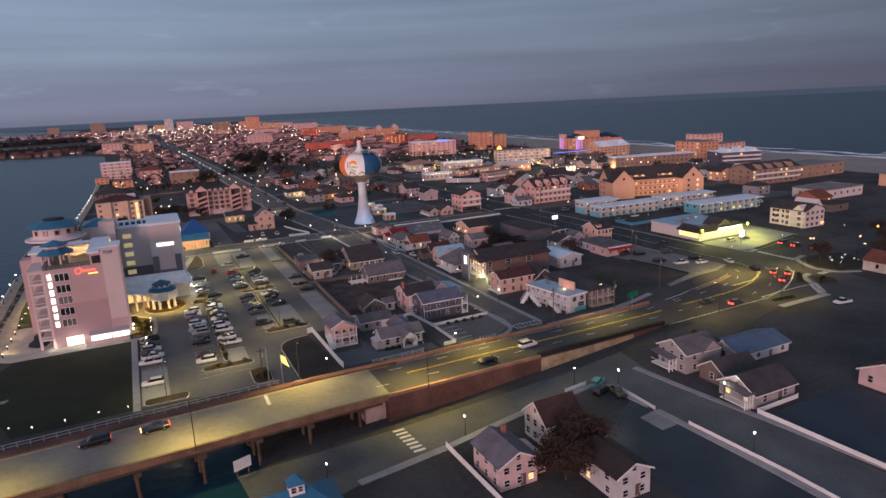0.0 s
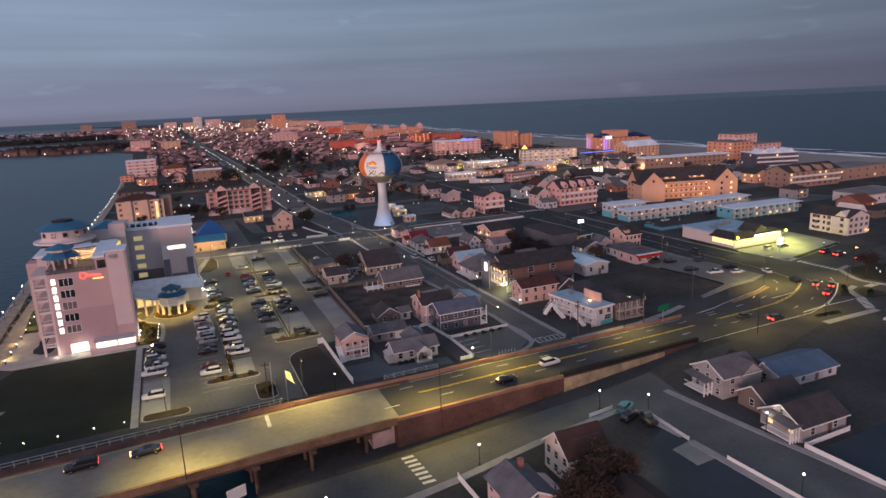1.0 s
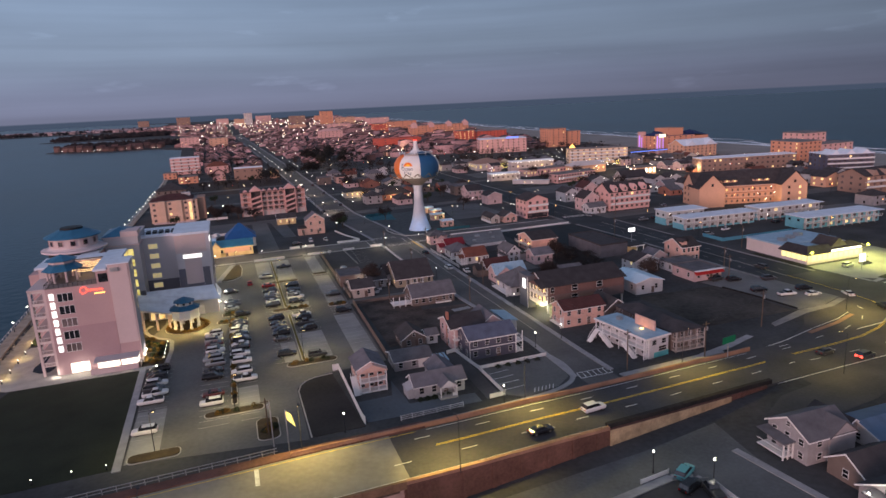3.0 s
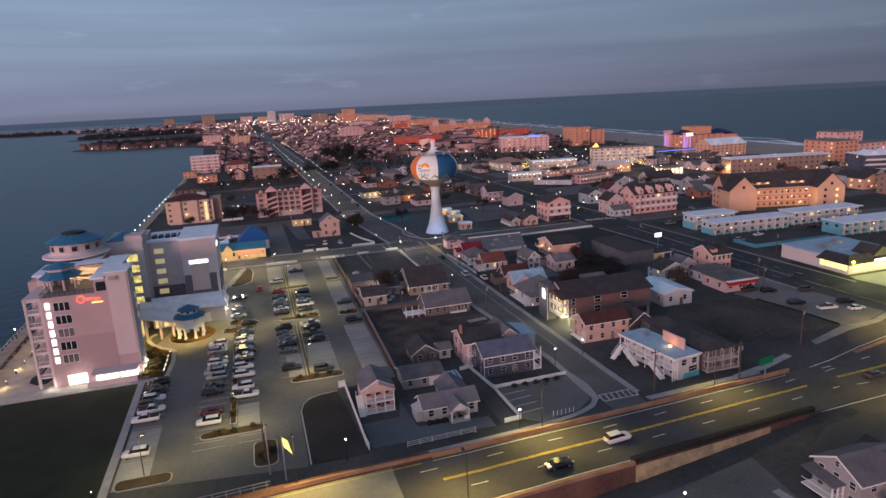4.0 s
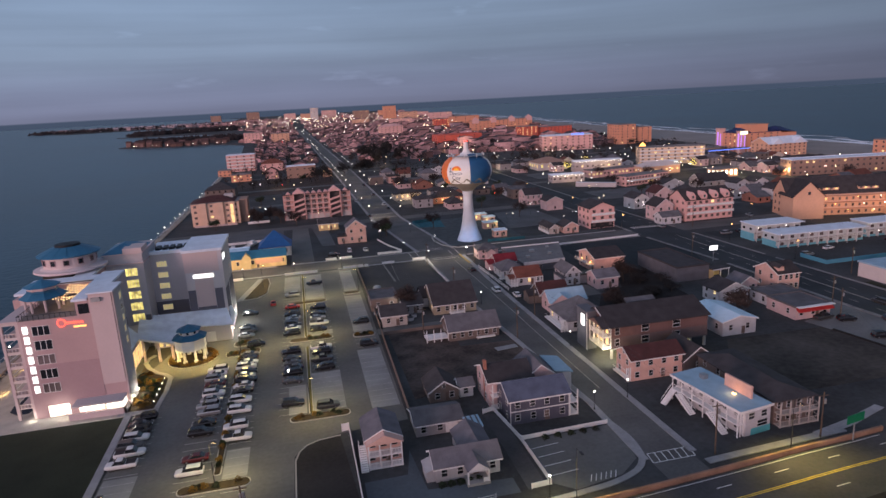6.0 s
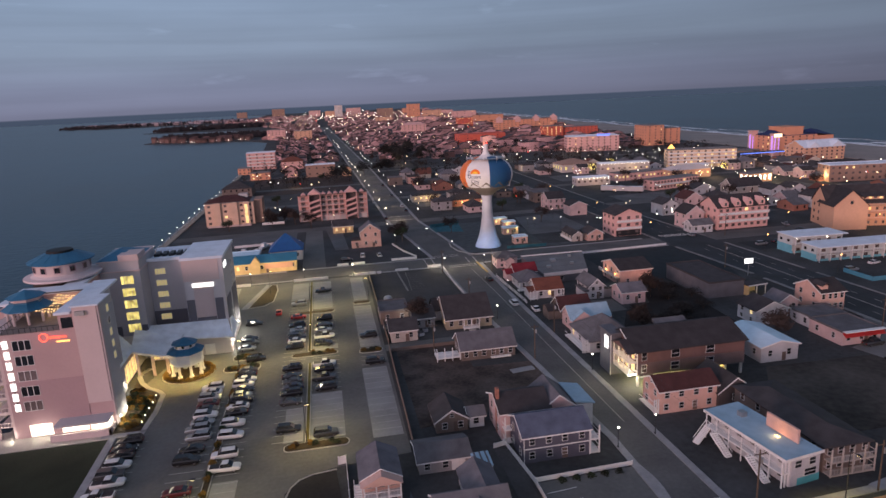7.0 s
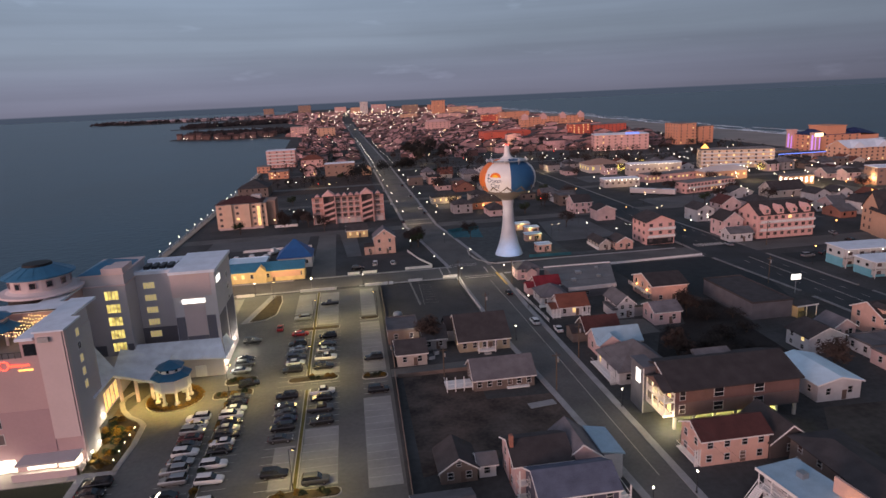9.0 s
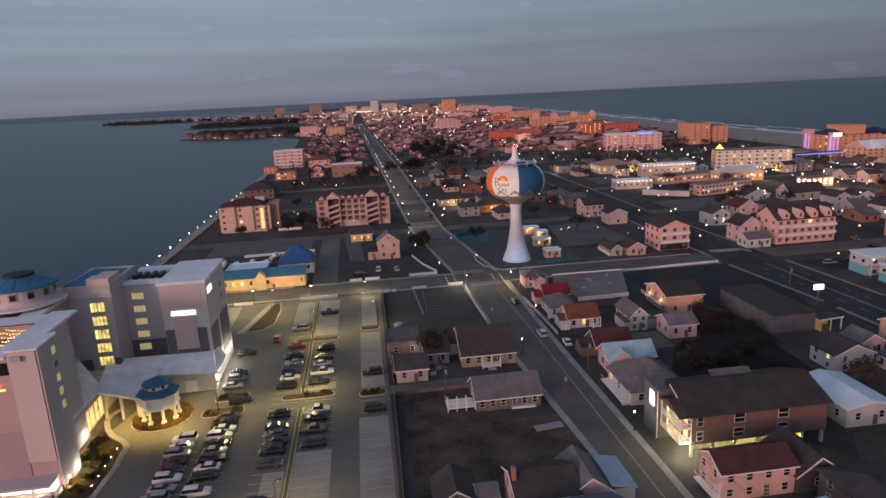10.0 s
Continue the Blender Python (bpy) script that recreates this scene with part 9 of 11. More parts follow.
def make_car(shape, paint):
    length, st, (g0, g1), (r0, r1), rh = SHAPES[shape]
    pm = PAINTS[paint]
    nice_ = {"sedan": "saloon car", "suv": "sport utility vehicle", "pickup": "pickup truck"}[shape]
    c = thing("car" if shape != "pickup" else "pickup_truck", "%s %s standing on asphalt" % (paint, nice_), "car" if shape != "pickup" else "truck", group="parked cars")
    s = Shell()
    k = 8
    vs = []
    for x, w, zb, zt in st:
        vs += [(x, -w + .06, zb), (x, -w, zb + .14), (x, -w, zt - .2), (x, -w + .13, zt), (x, w - .13, zt), (x, w, zt - .2), (x, w, zb + .14), (x, w - .06, zb)]
    n = len(st)
    fs = [list(range(k)), list(range((n - 1) * k, n * k))[::-1]]
    for i in range(n - 1):
        fs += [(i * k + j, i * k + (j + 1) % k, (i + 1) * k + (j + 1) % k, (i + 1) * k + j) for j in range(k)]
    s.add(vs, fs)
    base, wr, wb = st[2][3] - .02, .70 if shape == "sedan" else .76, st[2][1] - .1
    s.add([(r0, -wr, rh - .06), (r1, -wr, rh - .06), (r1, wr, rh - .06), (r0, wr, rh - .06), (r0 + .12, -wr + .1, rh), (r1 - .12, -wr + .1, rh), (r1 - .12, wr - .1, rh), (r0 + .12, wr - .1, rh)],
          [(3, 2, 1, 0), (4, 5, 6, 7), (0, 1, 5, 4), (1, 2, 6, 5), (2, 3, 7, 6), (3, 0, 4, 7)])
    part("body", s, pm, c)
    part("glasshouse", Shell().add([(g0, -wb, base), (g1, -wb, base), (g1, wb, base), (g0, wb, base), (r0 - .04, -wr + .01, rh - .05), (r1 + .04, -wr + .01, rh - .05), (r1 + .04, wr - .01, rh - .05), (r0 - .04, wr - .01, rh - .05)],
                                [(0, 1, 5, 4), (1, 2, 6, 5), (2, 3, 7, 6), (3, 0, 4, 7), (4, 5, 6, 7)]), GLASS, c, "dark tinted glass")
    if shape == "pickup":
        part("load_bed", Shell().box(-2.6, -.82, 1.10, -.85, .82, 1.135), DARK_STEEL, c, "dark load bed liner")
    tyre = cached("tyre", wheel_mesh)
    for x in (-length * .3, length * .3):
        for y in (-.8, .8):
            put("wheel", tyre, c, x, y, .36)
    hm = cached("headlight", lambda: Shell().box(-.06, -.2, -.07, .06, .2, .07).mesh("headlight", HEAD))
    tm = cached("taillight", lambda: Shell().box(-.05, -.16, -.1, .05, .16, .1).mesh("taillight", TAIL))
    for y in (-.58, .58):
        put("headlight", hm, c, st[-1][0] - .05, y, .70)
        put("taillight", tm, c, st[0][0] + .04, y, .80)
    return c


def wheel(r, w, n=14):
    vs = [(r * math.cos(2 * math.pi * i / n), s * w / 2, r * math.sin(2 * math.pi * i / n)) for s in (-1, 1) for i in range(n)]
    return vs, [list(range(n)), list(range(n, 2 * n))[::-1]] + [(i, n + i, n + (i + 1) % n, (i + 1) % n) for i in range(n)]


def wheel_mesh():
    me = Shell().add(*wheel(.36, .24)).add(*wheel(.22, .26)).mesh("wheel", RUBBER)
    me.materials.append(RIM)
    for k, p in enumerate(me.polygons):
        p.material_index = int(k >= 16)
    return me


FLEET = {}


def car(shape, paint, x, y, rz=0, z=0.03):
    m = pose(x, y, z, 0, 0, rz)
    if (shape, paint) in FLEET:
        return copy_thing(FLEET[(shape, paint)], m)
    c = make_car(shape, paint)
    c.matrix_basis = m
    FLEET[(shape, paint)] = c
    return c


CR = random.Random(12)
ROWS = {
    -110.3: "-94.3 suv black,-97.2 sedan black,-100.2 suv black,-103.2 suv white,-106.2 suv grey,-109.2 pickup white,-113.2 pickup white,-127.6 suv white",
    -97.4: "-73 suv white,-75.8 sedan white,-78.6 suv silver,-81.4 sedan maroon,-84.2 sedan grey,-87 suv white,-90 sedan silver,-93 suv silver,-96.3 suv silver,-101 sedan black,-105 suv black,-115 sedan maroon,-119.6 suv white",
    -90.6: "-65 sedan grey,-67.8 sedan black,-70.6 sedan white,-73.4 suv white,-76.2 sedan black,-79 sedan silver,-81.8 suv black,-84.6 sedan white,-87.4 sedan black,-92.4 suv white,-97.4 suv white,-104.6 suv white,-109.4 pickup white",
    -79.6: "-14.1 suv silver,-27.5 sedan red,-35.6 suv black,-39.2 sedan silver,-42.2 sedan grey,-45.2 suv navy,-48.2 sedan white,-53 suv black,-67.2 suv black,-72 sedan black,-75 sedan grey,-78 sedan navy,-81.4 suv black,-85.8 sedan grey,-98 suv black",
    -72.0: "-2.1 pickup black,-31.6 suv black,-37.4 sedan black,-41.6 sedan silver,-46.8 pickup white,-52.4 suv black,-66.6 pickup white,-70 suv black,-74.9 pickup grey,-80.4 suv black,-101.4 suv grey",
    -92.4: "-30 suv black,-42.5 sedan black,-46 suv grey,-49.8 sedan silver",
    -59.6: "-50 suv black,-68.6 suv black",
}
for x, row in ROWS.items():
    for item in row.split(","):
        y, shape, paint = item.split()
        car(shape, paint, x + CR.uniform(-.35, .35), float(y), (0 if CR.random() < .6 else 180) + CR.uniform(-2, 2))
car("sedan", "red", -85.8, -21, 92)
car("suv", "black", -89.4, -58.4, 12)
car("suv", "white", -13.2, -35.6, 91)
car("sedan", "black", -13.6, -7, 92)
car("sedan", "white", -8.6, -43, 88)
for shape, paint, x, y, rz in (("suv", "black", 65.3, -96.8, -12), ("suv", "grey", 75.9, -100.8, -14), ("suv", "black", 63.6, -109.2, -14), ("pickup", "white", 67.6, -116.0, -10), ("suv", "black", 76.4, -114.0, -12), ("sedan", "white", 74.3, -119.3, -6), ("pickup", "grey", 61.0, -93.6, 4),
                               ("suv", "grey", 84.5, -89, 90), ("suv", "black", 80.9, -136.3, 66), ("sedan", "white", 83.1, -123.6, 70), ("suv", "silver", 110.5, -101, 10), ("sedan", "grey", 118, -101.5, 0),
                               ("suv", "teal", -22.6, -180.9, 30), ("suv", "black", -24.2, -184.4, 20), ("pickup", "grey", -21.8, -186.4, 78), ("sedan", "maroon", 130, -60, 0), ("suv", "black", 160, -33, 0), ("sedan", "white", 168, -33, 0)):
    car(shape, paint, x, y, rz, .03)
car("pickup", "white", 70.4, -174.2, 172)
TC = random.Random(44)
for x, y, rz in ((-36.5, 128, 92), (-22.5, 150, 92), (-23, 166, 92), (-38, 190, 92), (-24, 214, 92), (-39.5, 250, 92), (-24.5, 270, 92), (0, 172, 0), (6, 171, 0), (16, 146, 90), (22, 145, 90), (-62, 40, 0), (-55, 45, 90), (-48, 44, 90),
                 (104, 5, 0), (112, 6, 0), (120, 4, 0), (134, 20, 80), (138, 34, 80), (128, 9, 0), (106, -38, 0), (120, -33, 10), (150, -32, 0), (156, -32, 0), (78, 60, 92), (89, 96, 92), (88, 30, 92), (160, 100, 0), (172, 104, 0), (150, 140, 20)):
    car(TC.choice(("sedan", "suv", "suv", "sedan")), TC.choice(("white", "black", "silver", "grey", "black")), x, y, rz + TC.uniform(-4, 4), .03)
# queue at the lights, and traffic on the highway
for x, y, rz in ((82.9, -142.2, 34), (85.4, -145.6, 34), (77.4, -150.2, 26), (46.0, -158.6, 6), (122.6, -115.8, 8), (122.6, -121.4, 8), (123.6, -129.0, 8)):
    c = car("suv", "grey", x, y, rz, .05)
    for yy in (-.58, .58):
        part("lit_tail_lamp", Shell().box(-2.62, yy - .3, .62, -2.44, yy + .3, 1.02), BULB_R, c, "glowing red tail lamp")
for shape, paint, x, v, rz in (("suv", "white", -27, 7.6, 6), ("sedan", "black", -41, 10.6, 6), ("suv", "black", -119.5, 3.4, 184), ("sedan", "black", -110.0, 3.9, 185), ("sedan", "grey", 40, 9.5, 6)):
    c = car(shape, paint, x, north_y(x) - v, rz, road_z(x) + .02)
    if v < 5:
        for yy in (-.58, .58):
            part("lit_tail_lamp", Shell().box(-2.50, yy - .2, .66, -2.36, yy + .2, .92), BULB_R, c, "glowing red tail lamp")
            part("lit_headlamp", Shell().box(2.26, yy - .2, .60, 2.42, yy + .2, .84), BULB_O, c, "glowing headlamp")

# ---- street lamps ----


def lamp_proto(h, bulb, label, arm=0.0, r=.28, pole=None):
    t = thing("street_lamp", label, "street lamp", group="street lamps")
    s = Shell().cyl(0, 0, 0, .5, .16, 8).cyl(0, 0, .5, h, .085, 8, .06)
    if arm:
        s.tube((0, 0, h), (arm, 0, h + .5), .05, 5)
    part("pole", s, pole or DARK_STEEL, t)
    part("head", Shell().lathe([(.05, h + (.5 if arm else 0) - .1), (r + .05, h + (.5 if arm else 0) + .02), (.05, h + (.5 if arm else 0) + .12)], 8, arm, 0), DARK_STEEL, t)
    z = h + (.32 if arm else .3)
    part("bulb", Shell().lathe([(.03, z - r), (r * .75, z - r * .7), (r, z), (r * .75, z + r * .7), (.03, z + r)], 10, arm, 0), bulb, t, "glowing bulb")
    return t


def spread(proto, places):
    for i, (x, y, z, rz) in enumerate(places):
        if i == 0:
            proto.matrix_basis = pose(x, y, z, 0, 0, rz)
        else:
            copy_thing(proto, pose(x, y, z, 0, 0, rz))


spread(lamp_proto(3.8, BULB_W, "dark post-top street lamp with a bright white globe", r=.17),
       [(-21.6, -46.6, 0, 0), (-19.4, -120.6, 0, 0), (-10.1, -88, 0, 0), (-11.2, -22.3, 0, 0), (-25.4, 14.6, 0, 0), (-9.8, 14.6, 0, 0), (-32.4, 34.9, 0, 0), (-16.8, 42, 0, 0), (-38.6, 66, 0, 0), (-22.4, 74.8, 0, 0), (-39.2, 93, 0, 0),
        (-72.6, -143.7, 0, 0), (-39.2, -145.2, 0, 0), (-57.4, -185.6, 0, 0), (-26.9, -178.4, 0, 0), (-19.6, -184.2, 0, 0), (-84.8, -188.6, 0, 0), (-6.0, -199.9, 0, 0), (-17.4, -216.2, 0, 0), (-10.6, -118, 0, 0), (-78.7, 17.4, 0, 0), (-97.9, 17.0, 0, 0), (-60.5, 17.6, 0, 0)])
places = []
for k in range(25):
    y = 118 + k * 34
    for idx, o in ((1, -1.0), (2, 1.0)):
        x = float(np.interp(y, [a[0] for a in AV], [a[idx] for a in AV])) + o
        places.append((x, y + (9 if idx == 1 else 0), 0, 0))
spread(lamp_proto(6.2, BULB_W, "tall avenue lamp with a white globe", r=.25), places)
places = []
for a, b in zip(SHORE[9:14], SHORE[10:15]):
    n = int(math.hypot(b[0] - a[0], b[1] - a[1]) / 15)
    for i in range(n):
        places.append((a[0] + (b[0] - a[0]) * i / n + 1.0, a[1] + (b[1] - a[1]) * i / n, .5, 0))
spread(lamp_proto(2.6, BULB_W, "small promenade lamp on the sea wall", r=.20), places)
spread(lamp_proto(.7, BULB_W, "low garden lamp with a white globe", r=.10), [(109.9, -144.6, .14, 0), (109.7, -147.9, .14, 0), (120.3, -142.5, .14, 0), (117.9, -147.3, .14, 0), (116.6, -149.6, .14, 0), (115.6, -144.3, .14, 0), (112.7, -141.8, .14, 0), (125.7, -130, 0, 0), (136.4, -119, 0, 0), (132.9, -107.7, 0, 0), (169.2, -110.4, 0, 0)] +
       [(-137.7, -137.5, 0, 0), (-133.4, -139.4, 0, 0), (-127.5, -139.4, 0, 0), (-121.2, -139.2, 0, 0), (-115.6, -139.3, 0, 0)] +
       [(-109.9, -75 - k * 3.1, .15, 0) for k in range(5)] + [(-146.9, -85.8 + k * 6.8, .1, 0) for k in range(10)])
HWY_LAMPS = [(-104, 15.6), (-59, 15.6), (-38, -1.4), (5, -1.6), (-136, 15.6), (-82, -1.5)]


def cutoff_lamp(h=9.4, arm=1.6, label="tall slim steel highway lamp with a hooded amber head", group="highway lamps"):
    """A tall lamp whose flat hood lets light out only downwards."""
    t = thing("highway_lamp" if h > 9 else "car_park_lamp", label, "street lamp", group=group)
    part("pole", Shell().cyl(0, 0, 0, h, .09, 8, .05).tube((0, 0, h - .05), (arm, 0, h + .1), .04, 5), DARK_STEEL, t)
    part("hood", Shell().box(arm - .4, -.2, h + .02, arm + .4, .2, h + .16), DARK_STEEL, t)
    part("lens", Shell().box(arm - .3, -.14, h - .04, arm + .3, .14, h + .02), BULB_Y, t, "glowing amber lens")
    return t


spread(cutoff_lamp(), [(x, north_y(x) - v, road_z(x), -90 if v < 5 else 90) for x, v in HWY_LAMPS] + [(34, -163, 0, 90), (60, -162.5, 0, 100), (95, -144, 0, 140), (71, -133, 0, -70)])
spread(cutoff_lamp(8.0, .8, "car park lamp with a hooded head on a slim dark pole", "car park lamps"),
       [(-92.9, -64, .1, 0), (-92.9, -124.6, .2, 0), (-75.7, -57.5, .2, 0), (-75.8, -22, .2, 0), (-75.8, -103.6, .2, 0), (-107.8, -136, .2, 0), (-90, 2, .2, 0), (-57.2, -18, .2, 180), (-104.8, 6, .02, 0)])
# town lamps, and a scatter too many to count
spread(lamp_proto(6.5, BULB_O, "town street lamp with an orange head", .7, .27), [(x, y, 0, 0) for x, y in ((99, -40), (98, -5), (70, 34), (99, 60), (71, 92), (99, 130), (70, 160), (135, 30), (150, -60), (205, -40), (232, 10), (230, 60), (205, 90), (142, -118), (150, -135), (112, -134), (118, -150), (128, -142), (135, -160), (122, -170), (145, -150), (215, 120), (240, 200))])
LR = random.Random(31)
for nm, bulb, n, lab in (("town_lights", BULB_W, 300, "scattered white lamps across the far town"), ("town_lights", glow("town_warm_bulb", (1.0, 0.74, 0.40), 9.0), 210, "scattered amber lamps across the far town"), ("town_lights", BULB_R, 26, "scattered red lights across the far town")):
    s, mast = Shell(), Shell()
    for k in range(n):
        y = 60 + 2900 * LR.random() ** 2.2
        x = LR.uniform(-130 if y < 1100 else -300, 330 + y * .03)
        if (y < 130 and x < 20) or x < float(np.interp(y, [0, 733, 1000, 1300, 1900, 3000], [-140, -140, -150, -200, -220, -500])):
            continue
        if y < 1000 and abs(x + 31 + (y - 117) * .022) < 14:
            continue
        d = math.hypot(x + 70, y + 220)
        r = .10 + d * .00036 * LR.uniform(.4, 1.6)
        z = LR.choice((3.5, 4.5, 6, 7)) + (d > 900) * 5
        s.lathe([(.03, z - r), (r, z), (.03, z + r)], 6, x, y)
        mast.cyl(x, y, 0, z - r, .06, 3)
    tl = tagged(new(nm), lab, "lights", "", "stuff")
    tagged(part("bulbs", s, bulb, tl), kind="stuff")
    tagged(part("masts", mast, DARK_STEEL, tl), kind="stuff")

# the bright far end of the avenue, and the lights along the spits
s, mast = Shell(), Shell()
for k in range(128):
    x, y, z = LR.gauss(20, 110), LR.uniform(1500, 3200), LR.uniform(6, 22)
    if k > 68:
        t_ = LR.random()
        x, y, z = ((-1230 + 830 * t_, 2900 + 250 * (1 - t_), LR.uniform(4, 10)), (-405 + 190 * t_, 1178 - 70 * min(1, t_ * 1.9), 3.0), (-540 + 300 * t_, 1900 + 60 * t_, 7.0))[k % 3]
    r = (.15 + math.hypot(x + 70, y + 220) * .00036 * LR.uniform(.4, 1.5)) * (.55 if k > 68 else 1)
    s.lathe([(.03, z - r), (r, z), (.03, z + r)], 6, x, y)
    mast.cyl(x, y, 0, z - r, .08, 3)
tl = tagged(new("town_lights"), "crowd of white lights at the far end of the avenue and on the spits", "lights", "", "stuff")
tagged(part("bulbs", s, BULB_W, tl), kind="stuff")
tagged(part("masts", mast, DARK_STEEL, tl), kind="stuff")
s, mast = Shell(), Shell()
for k in range(90):
    x, y, z = LR.uniform(100, 265), LR.uniform(120, 400), LR.choice((3.5, 4.5, 6))
    r = LR.uniform(.14, .34)
    s.lathe([(.03, z - r), (r, z), (.03, z + r)], 6, x, y)
    mast.cyl(x, y, 0, z - r, .06, 3)
tl = tagged(new("town_lights"), "cluster of white lamps round the shops and motels", "lights", "", "stuff")
tagged(part("bulbs", s, BULB_W, tl), kind="stuff")
tagged(part("masts", mast, DARK_STEEL, tl), kind="stuff")

# ---- poles, signs, fences ----
POLES = [(-6.9, -142.0, 10), (-20.6, -77.4, 9), (-26.4, -31, 9), (-9.8, -62, 9), (-9.6, 4, 9), (-27.6, 8, 9), (41, -133, 10), (71, -86, 9), (70.5, -20, 9), (101, 25, 10), (-86.8, -138.7, 8), (-44, -66, 8), (64, -96, 9), (14, -143, 9), (101.5, -62, 9)]
for x, y, hh in POLES:
    p = thing("utility_pole", "weathered wooden utility pole with a crossarm", "utility pole", x, y, 0, group="utility poles")
    part("pole", Shell().cyl(0, 0, 0, hh, .16, 8, .11), WOODPOLE, p)
    part("crossarm", Shell().box(-1.0, -.06, hh - .8, 1.0, .06, hh - .66), WOODPOLE, p)
    part("transformer", Shell().cyl(.35, 0, hh - 2.3, hh - 1.4, .24, 8), STEEL, p)
wires = Shell()
for chain in (((-20.6, -77.4, 8.6), (-26.4, -31, 8.6), (-27.6, 8, 8.6)), ((-6.9, -142, 9.4), (-9.8, -62, 8.6), (-9.6, 4, 8.6)), ((70.5, -20, 8.6), (71, -86, 8.6)), ((14, -143, 8.6), (41, -133, 9.5), (64, -96, 8.6))):
    for a, b in zip(chain, chain[1:]):
        for o in (-.8, .8):
            prev = None
            for i in range(9):
                t = i / 8
                p = (a[0] + (b[0] - a[0]) * t + o, a[1] + (b[1] - a[1]) * t, a[2] + (b[2] - a[2]) * t - 1.2 * 4 * t * (1 - t) * .5)
                if prev:
                    wires.tube(prev, p, .02, 3)
                prev = p
single("overhead_wires", wires, DARK_STEEL, "thin sagging overhead wires between the poles", "wires", "stuff")
sg = thing("sign", "tall yellow-lit flag sign on pale poles", "sign", -83.6, -146.5, 0)
part("pole", Shell().cyl(-2.6, 3, 0, 9.5, .12, 8).cyl(0, 0, 0, 8.5, .12, 8), CONCRETE, sg)
part("banner", Shell().slab([(-.1, .1, 8.4), (.9, -.9, 8.0), (1.5, -1.3, 5.6), (.2, -.1, 6.6)], .08), glow("yellow_banner", (1.0, 0.82, 0.2), 1.2), sg, "yellow lit banner")
sg = thing("billboard", "small white sign board on posts by the water", "sign", -97.1, -178.5, 0, 20)
for x in (-1.2, 1.0):
    part("post", Shell().box(x, -.08, 0, x + .2, .08, 2.6), WOODPOLE, sg)
part("panel", Shell().box(-1.6, -.14, 1.6, 1.6, -.06, 3.6), WHITE, sg, "blank white panel")
sg = thing("sign", "bright white lit sign on a post by the boulevard", "sign", 71.4, -31.5, 0)
part("post", Shell().cyl(0, 0, 0, 5, .12, 8), STEEL, sg)
part("panel", Shell().box(-1.5, -.2, 4.4, 1.5, .2, 6.0), SIGN_W, sg, "white lit panel")
sg = thing("road_sign", "green overhead road sign on a steel post", "road sign", 18, -146, 0, 10)
part("post", Shell().cyl(0, 0, 0, 5.5, .12, 8), STEEL, sg)
part("panel", Shell().box(-2.2, -.2, 4.0, 2.2, -.1, 5.6), mat("sign_green", (0.01, 0.16, 0.07), 0.5), sg, "green panel")


def fence(points, h, material, label, posts=2.4, rails=(0.25, 0.6, 0.95), solid=False):
    f = thing("fence", label, "fence", group="garden fences")
    pm = Shell().box(-.07, -.07, 0, .07, .07, h + .1).mesh("post", material)
    for a, b in zip(points, points[1:]):
        if solid:
            part("panel", Shell().bar(*a, *b, .1, .05, h), material, f)
        else:
            for r in rails:
                part("rail", Shell().bar(*a, *b, .05, h * r - .05, h * r + .05), material, f)
        n = max(1, int(math.hypot(b[0] - a[0], b[1] - a[1]) / (5.0 if solid else posts)))
        for i in range(n + 1):
            put("post", pm, f, a[0] + (b[0] - a[0]) * i / n, a[1] + (b[1] - a[1]) * i / n, 0)
    return f


fence([(-70.0, -112.8), (-68.6, -112.6), (-68.4, -139.6), (-68.2, -142)], 1.6, WHITE, "tall white panel fence beside the corner plot", solid=True)
fence([(-61.2, -143.6), (-56.4, -143.4), (-47.6, -143.1)], 1.1, WHITE, "white rail fence along the highway edge")
fence([(-41.4, -114.8), (-39.0, -114.2), (-37.6, -127), (-37.5, -141.7), (-41, -141.9)], 1.0, WHITE, "low white wall round the navy house yard", solid=True)
fence([(-37.4, -127.0), (-19.6, -126.4)], 0.9, WHITE, "low white wall in front of the navy house", solid=True)
fence([(-10.2, -4), (-9.5, -22.6), (-9.1, -36)], 1.1, WHITE, "white picket fence along the avenue", 1.2)
fence([(-19.9, -184.6), (-20.1, -195.6)], .8, WHITE, "low white wall between the yard and the street", solid=True)
fence([(-18.9, -203.3), (-17.6, -223.3), (-17.6, -262)], .8, WHITE, "low white wall along the yard edge", solid=True)
fence([(-30.6, -180.2), (-24.6, -179.4)], .8, WHITE, "short white wall at the yard corner", solid=True)
fence([(-4.4, -206.8), (-3.4, -225), (-1, -262)], 1.0, WHITE, "low white wall beside the southern street", solid=True)
fence([(-4.4, -206.6), (7.6, -206.2)], 1.0, WHITE, "low white garden wall", solid=True)
fence([(-62.4, -187.6), (-62.0, -210)], 1.2, WHITE, "white panel fence beside the pink house", solid=True)
fence([(-55.9, -111), (-55.2, -62)], 1.7, WALLS["brown"], "tall brown board fence along the car park", solid=True)
fence([(-54.9, -57), (-54.8, 14)], 1.7, WALLS["brown"], "tall brown board fence behind the cottages", solid=True)
fence([(-54.6, -62.6), (-36.2, -62.4)], 1.0, WALLS["brown"], "low brown board fence along the lane", solid=True)
flat("road_lane", [(-56, -61.6), (-24.4, -61.0), (-24.0, -56.4), (-56, -57.2)], LOT, "narrow grey lane between the car park and the avenue", 0.04, "road")
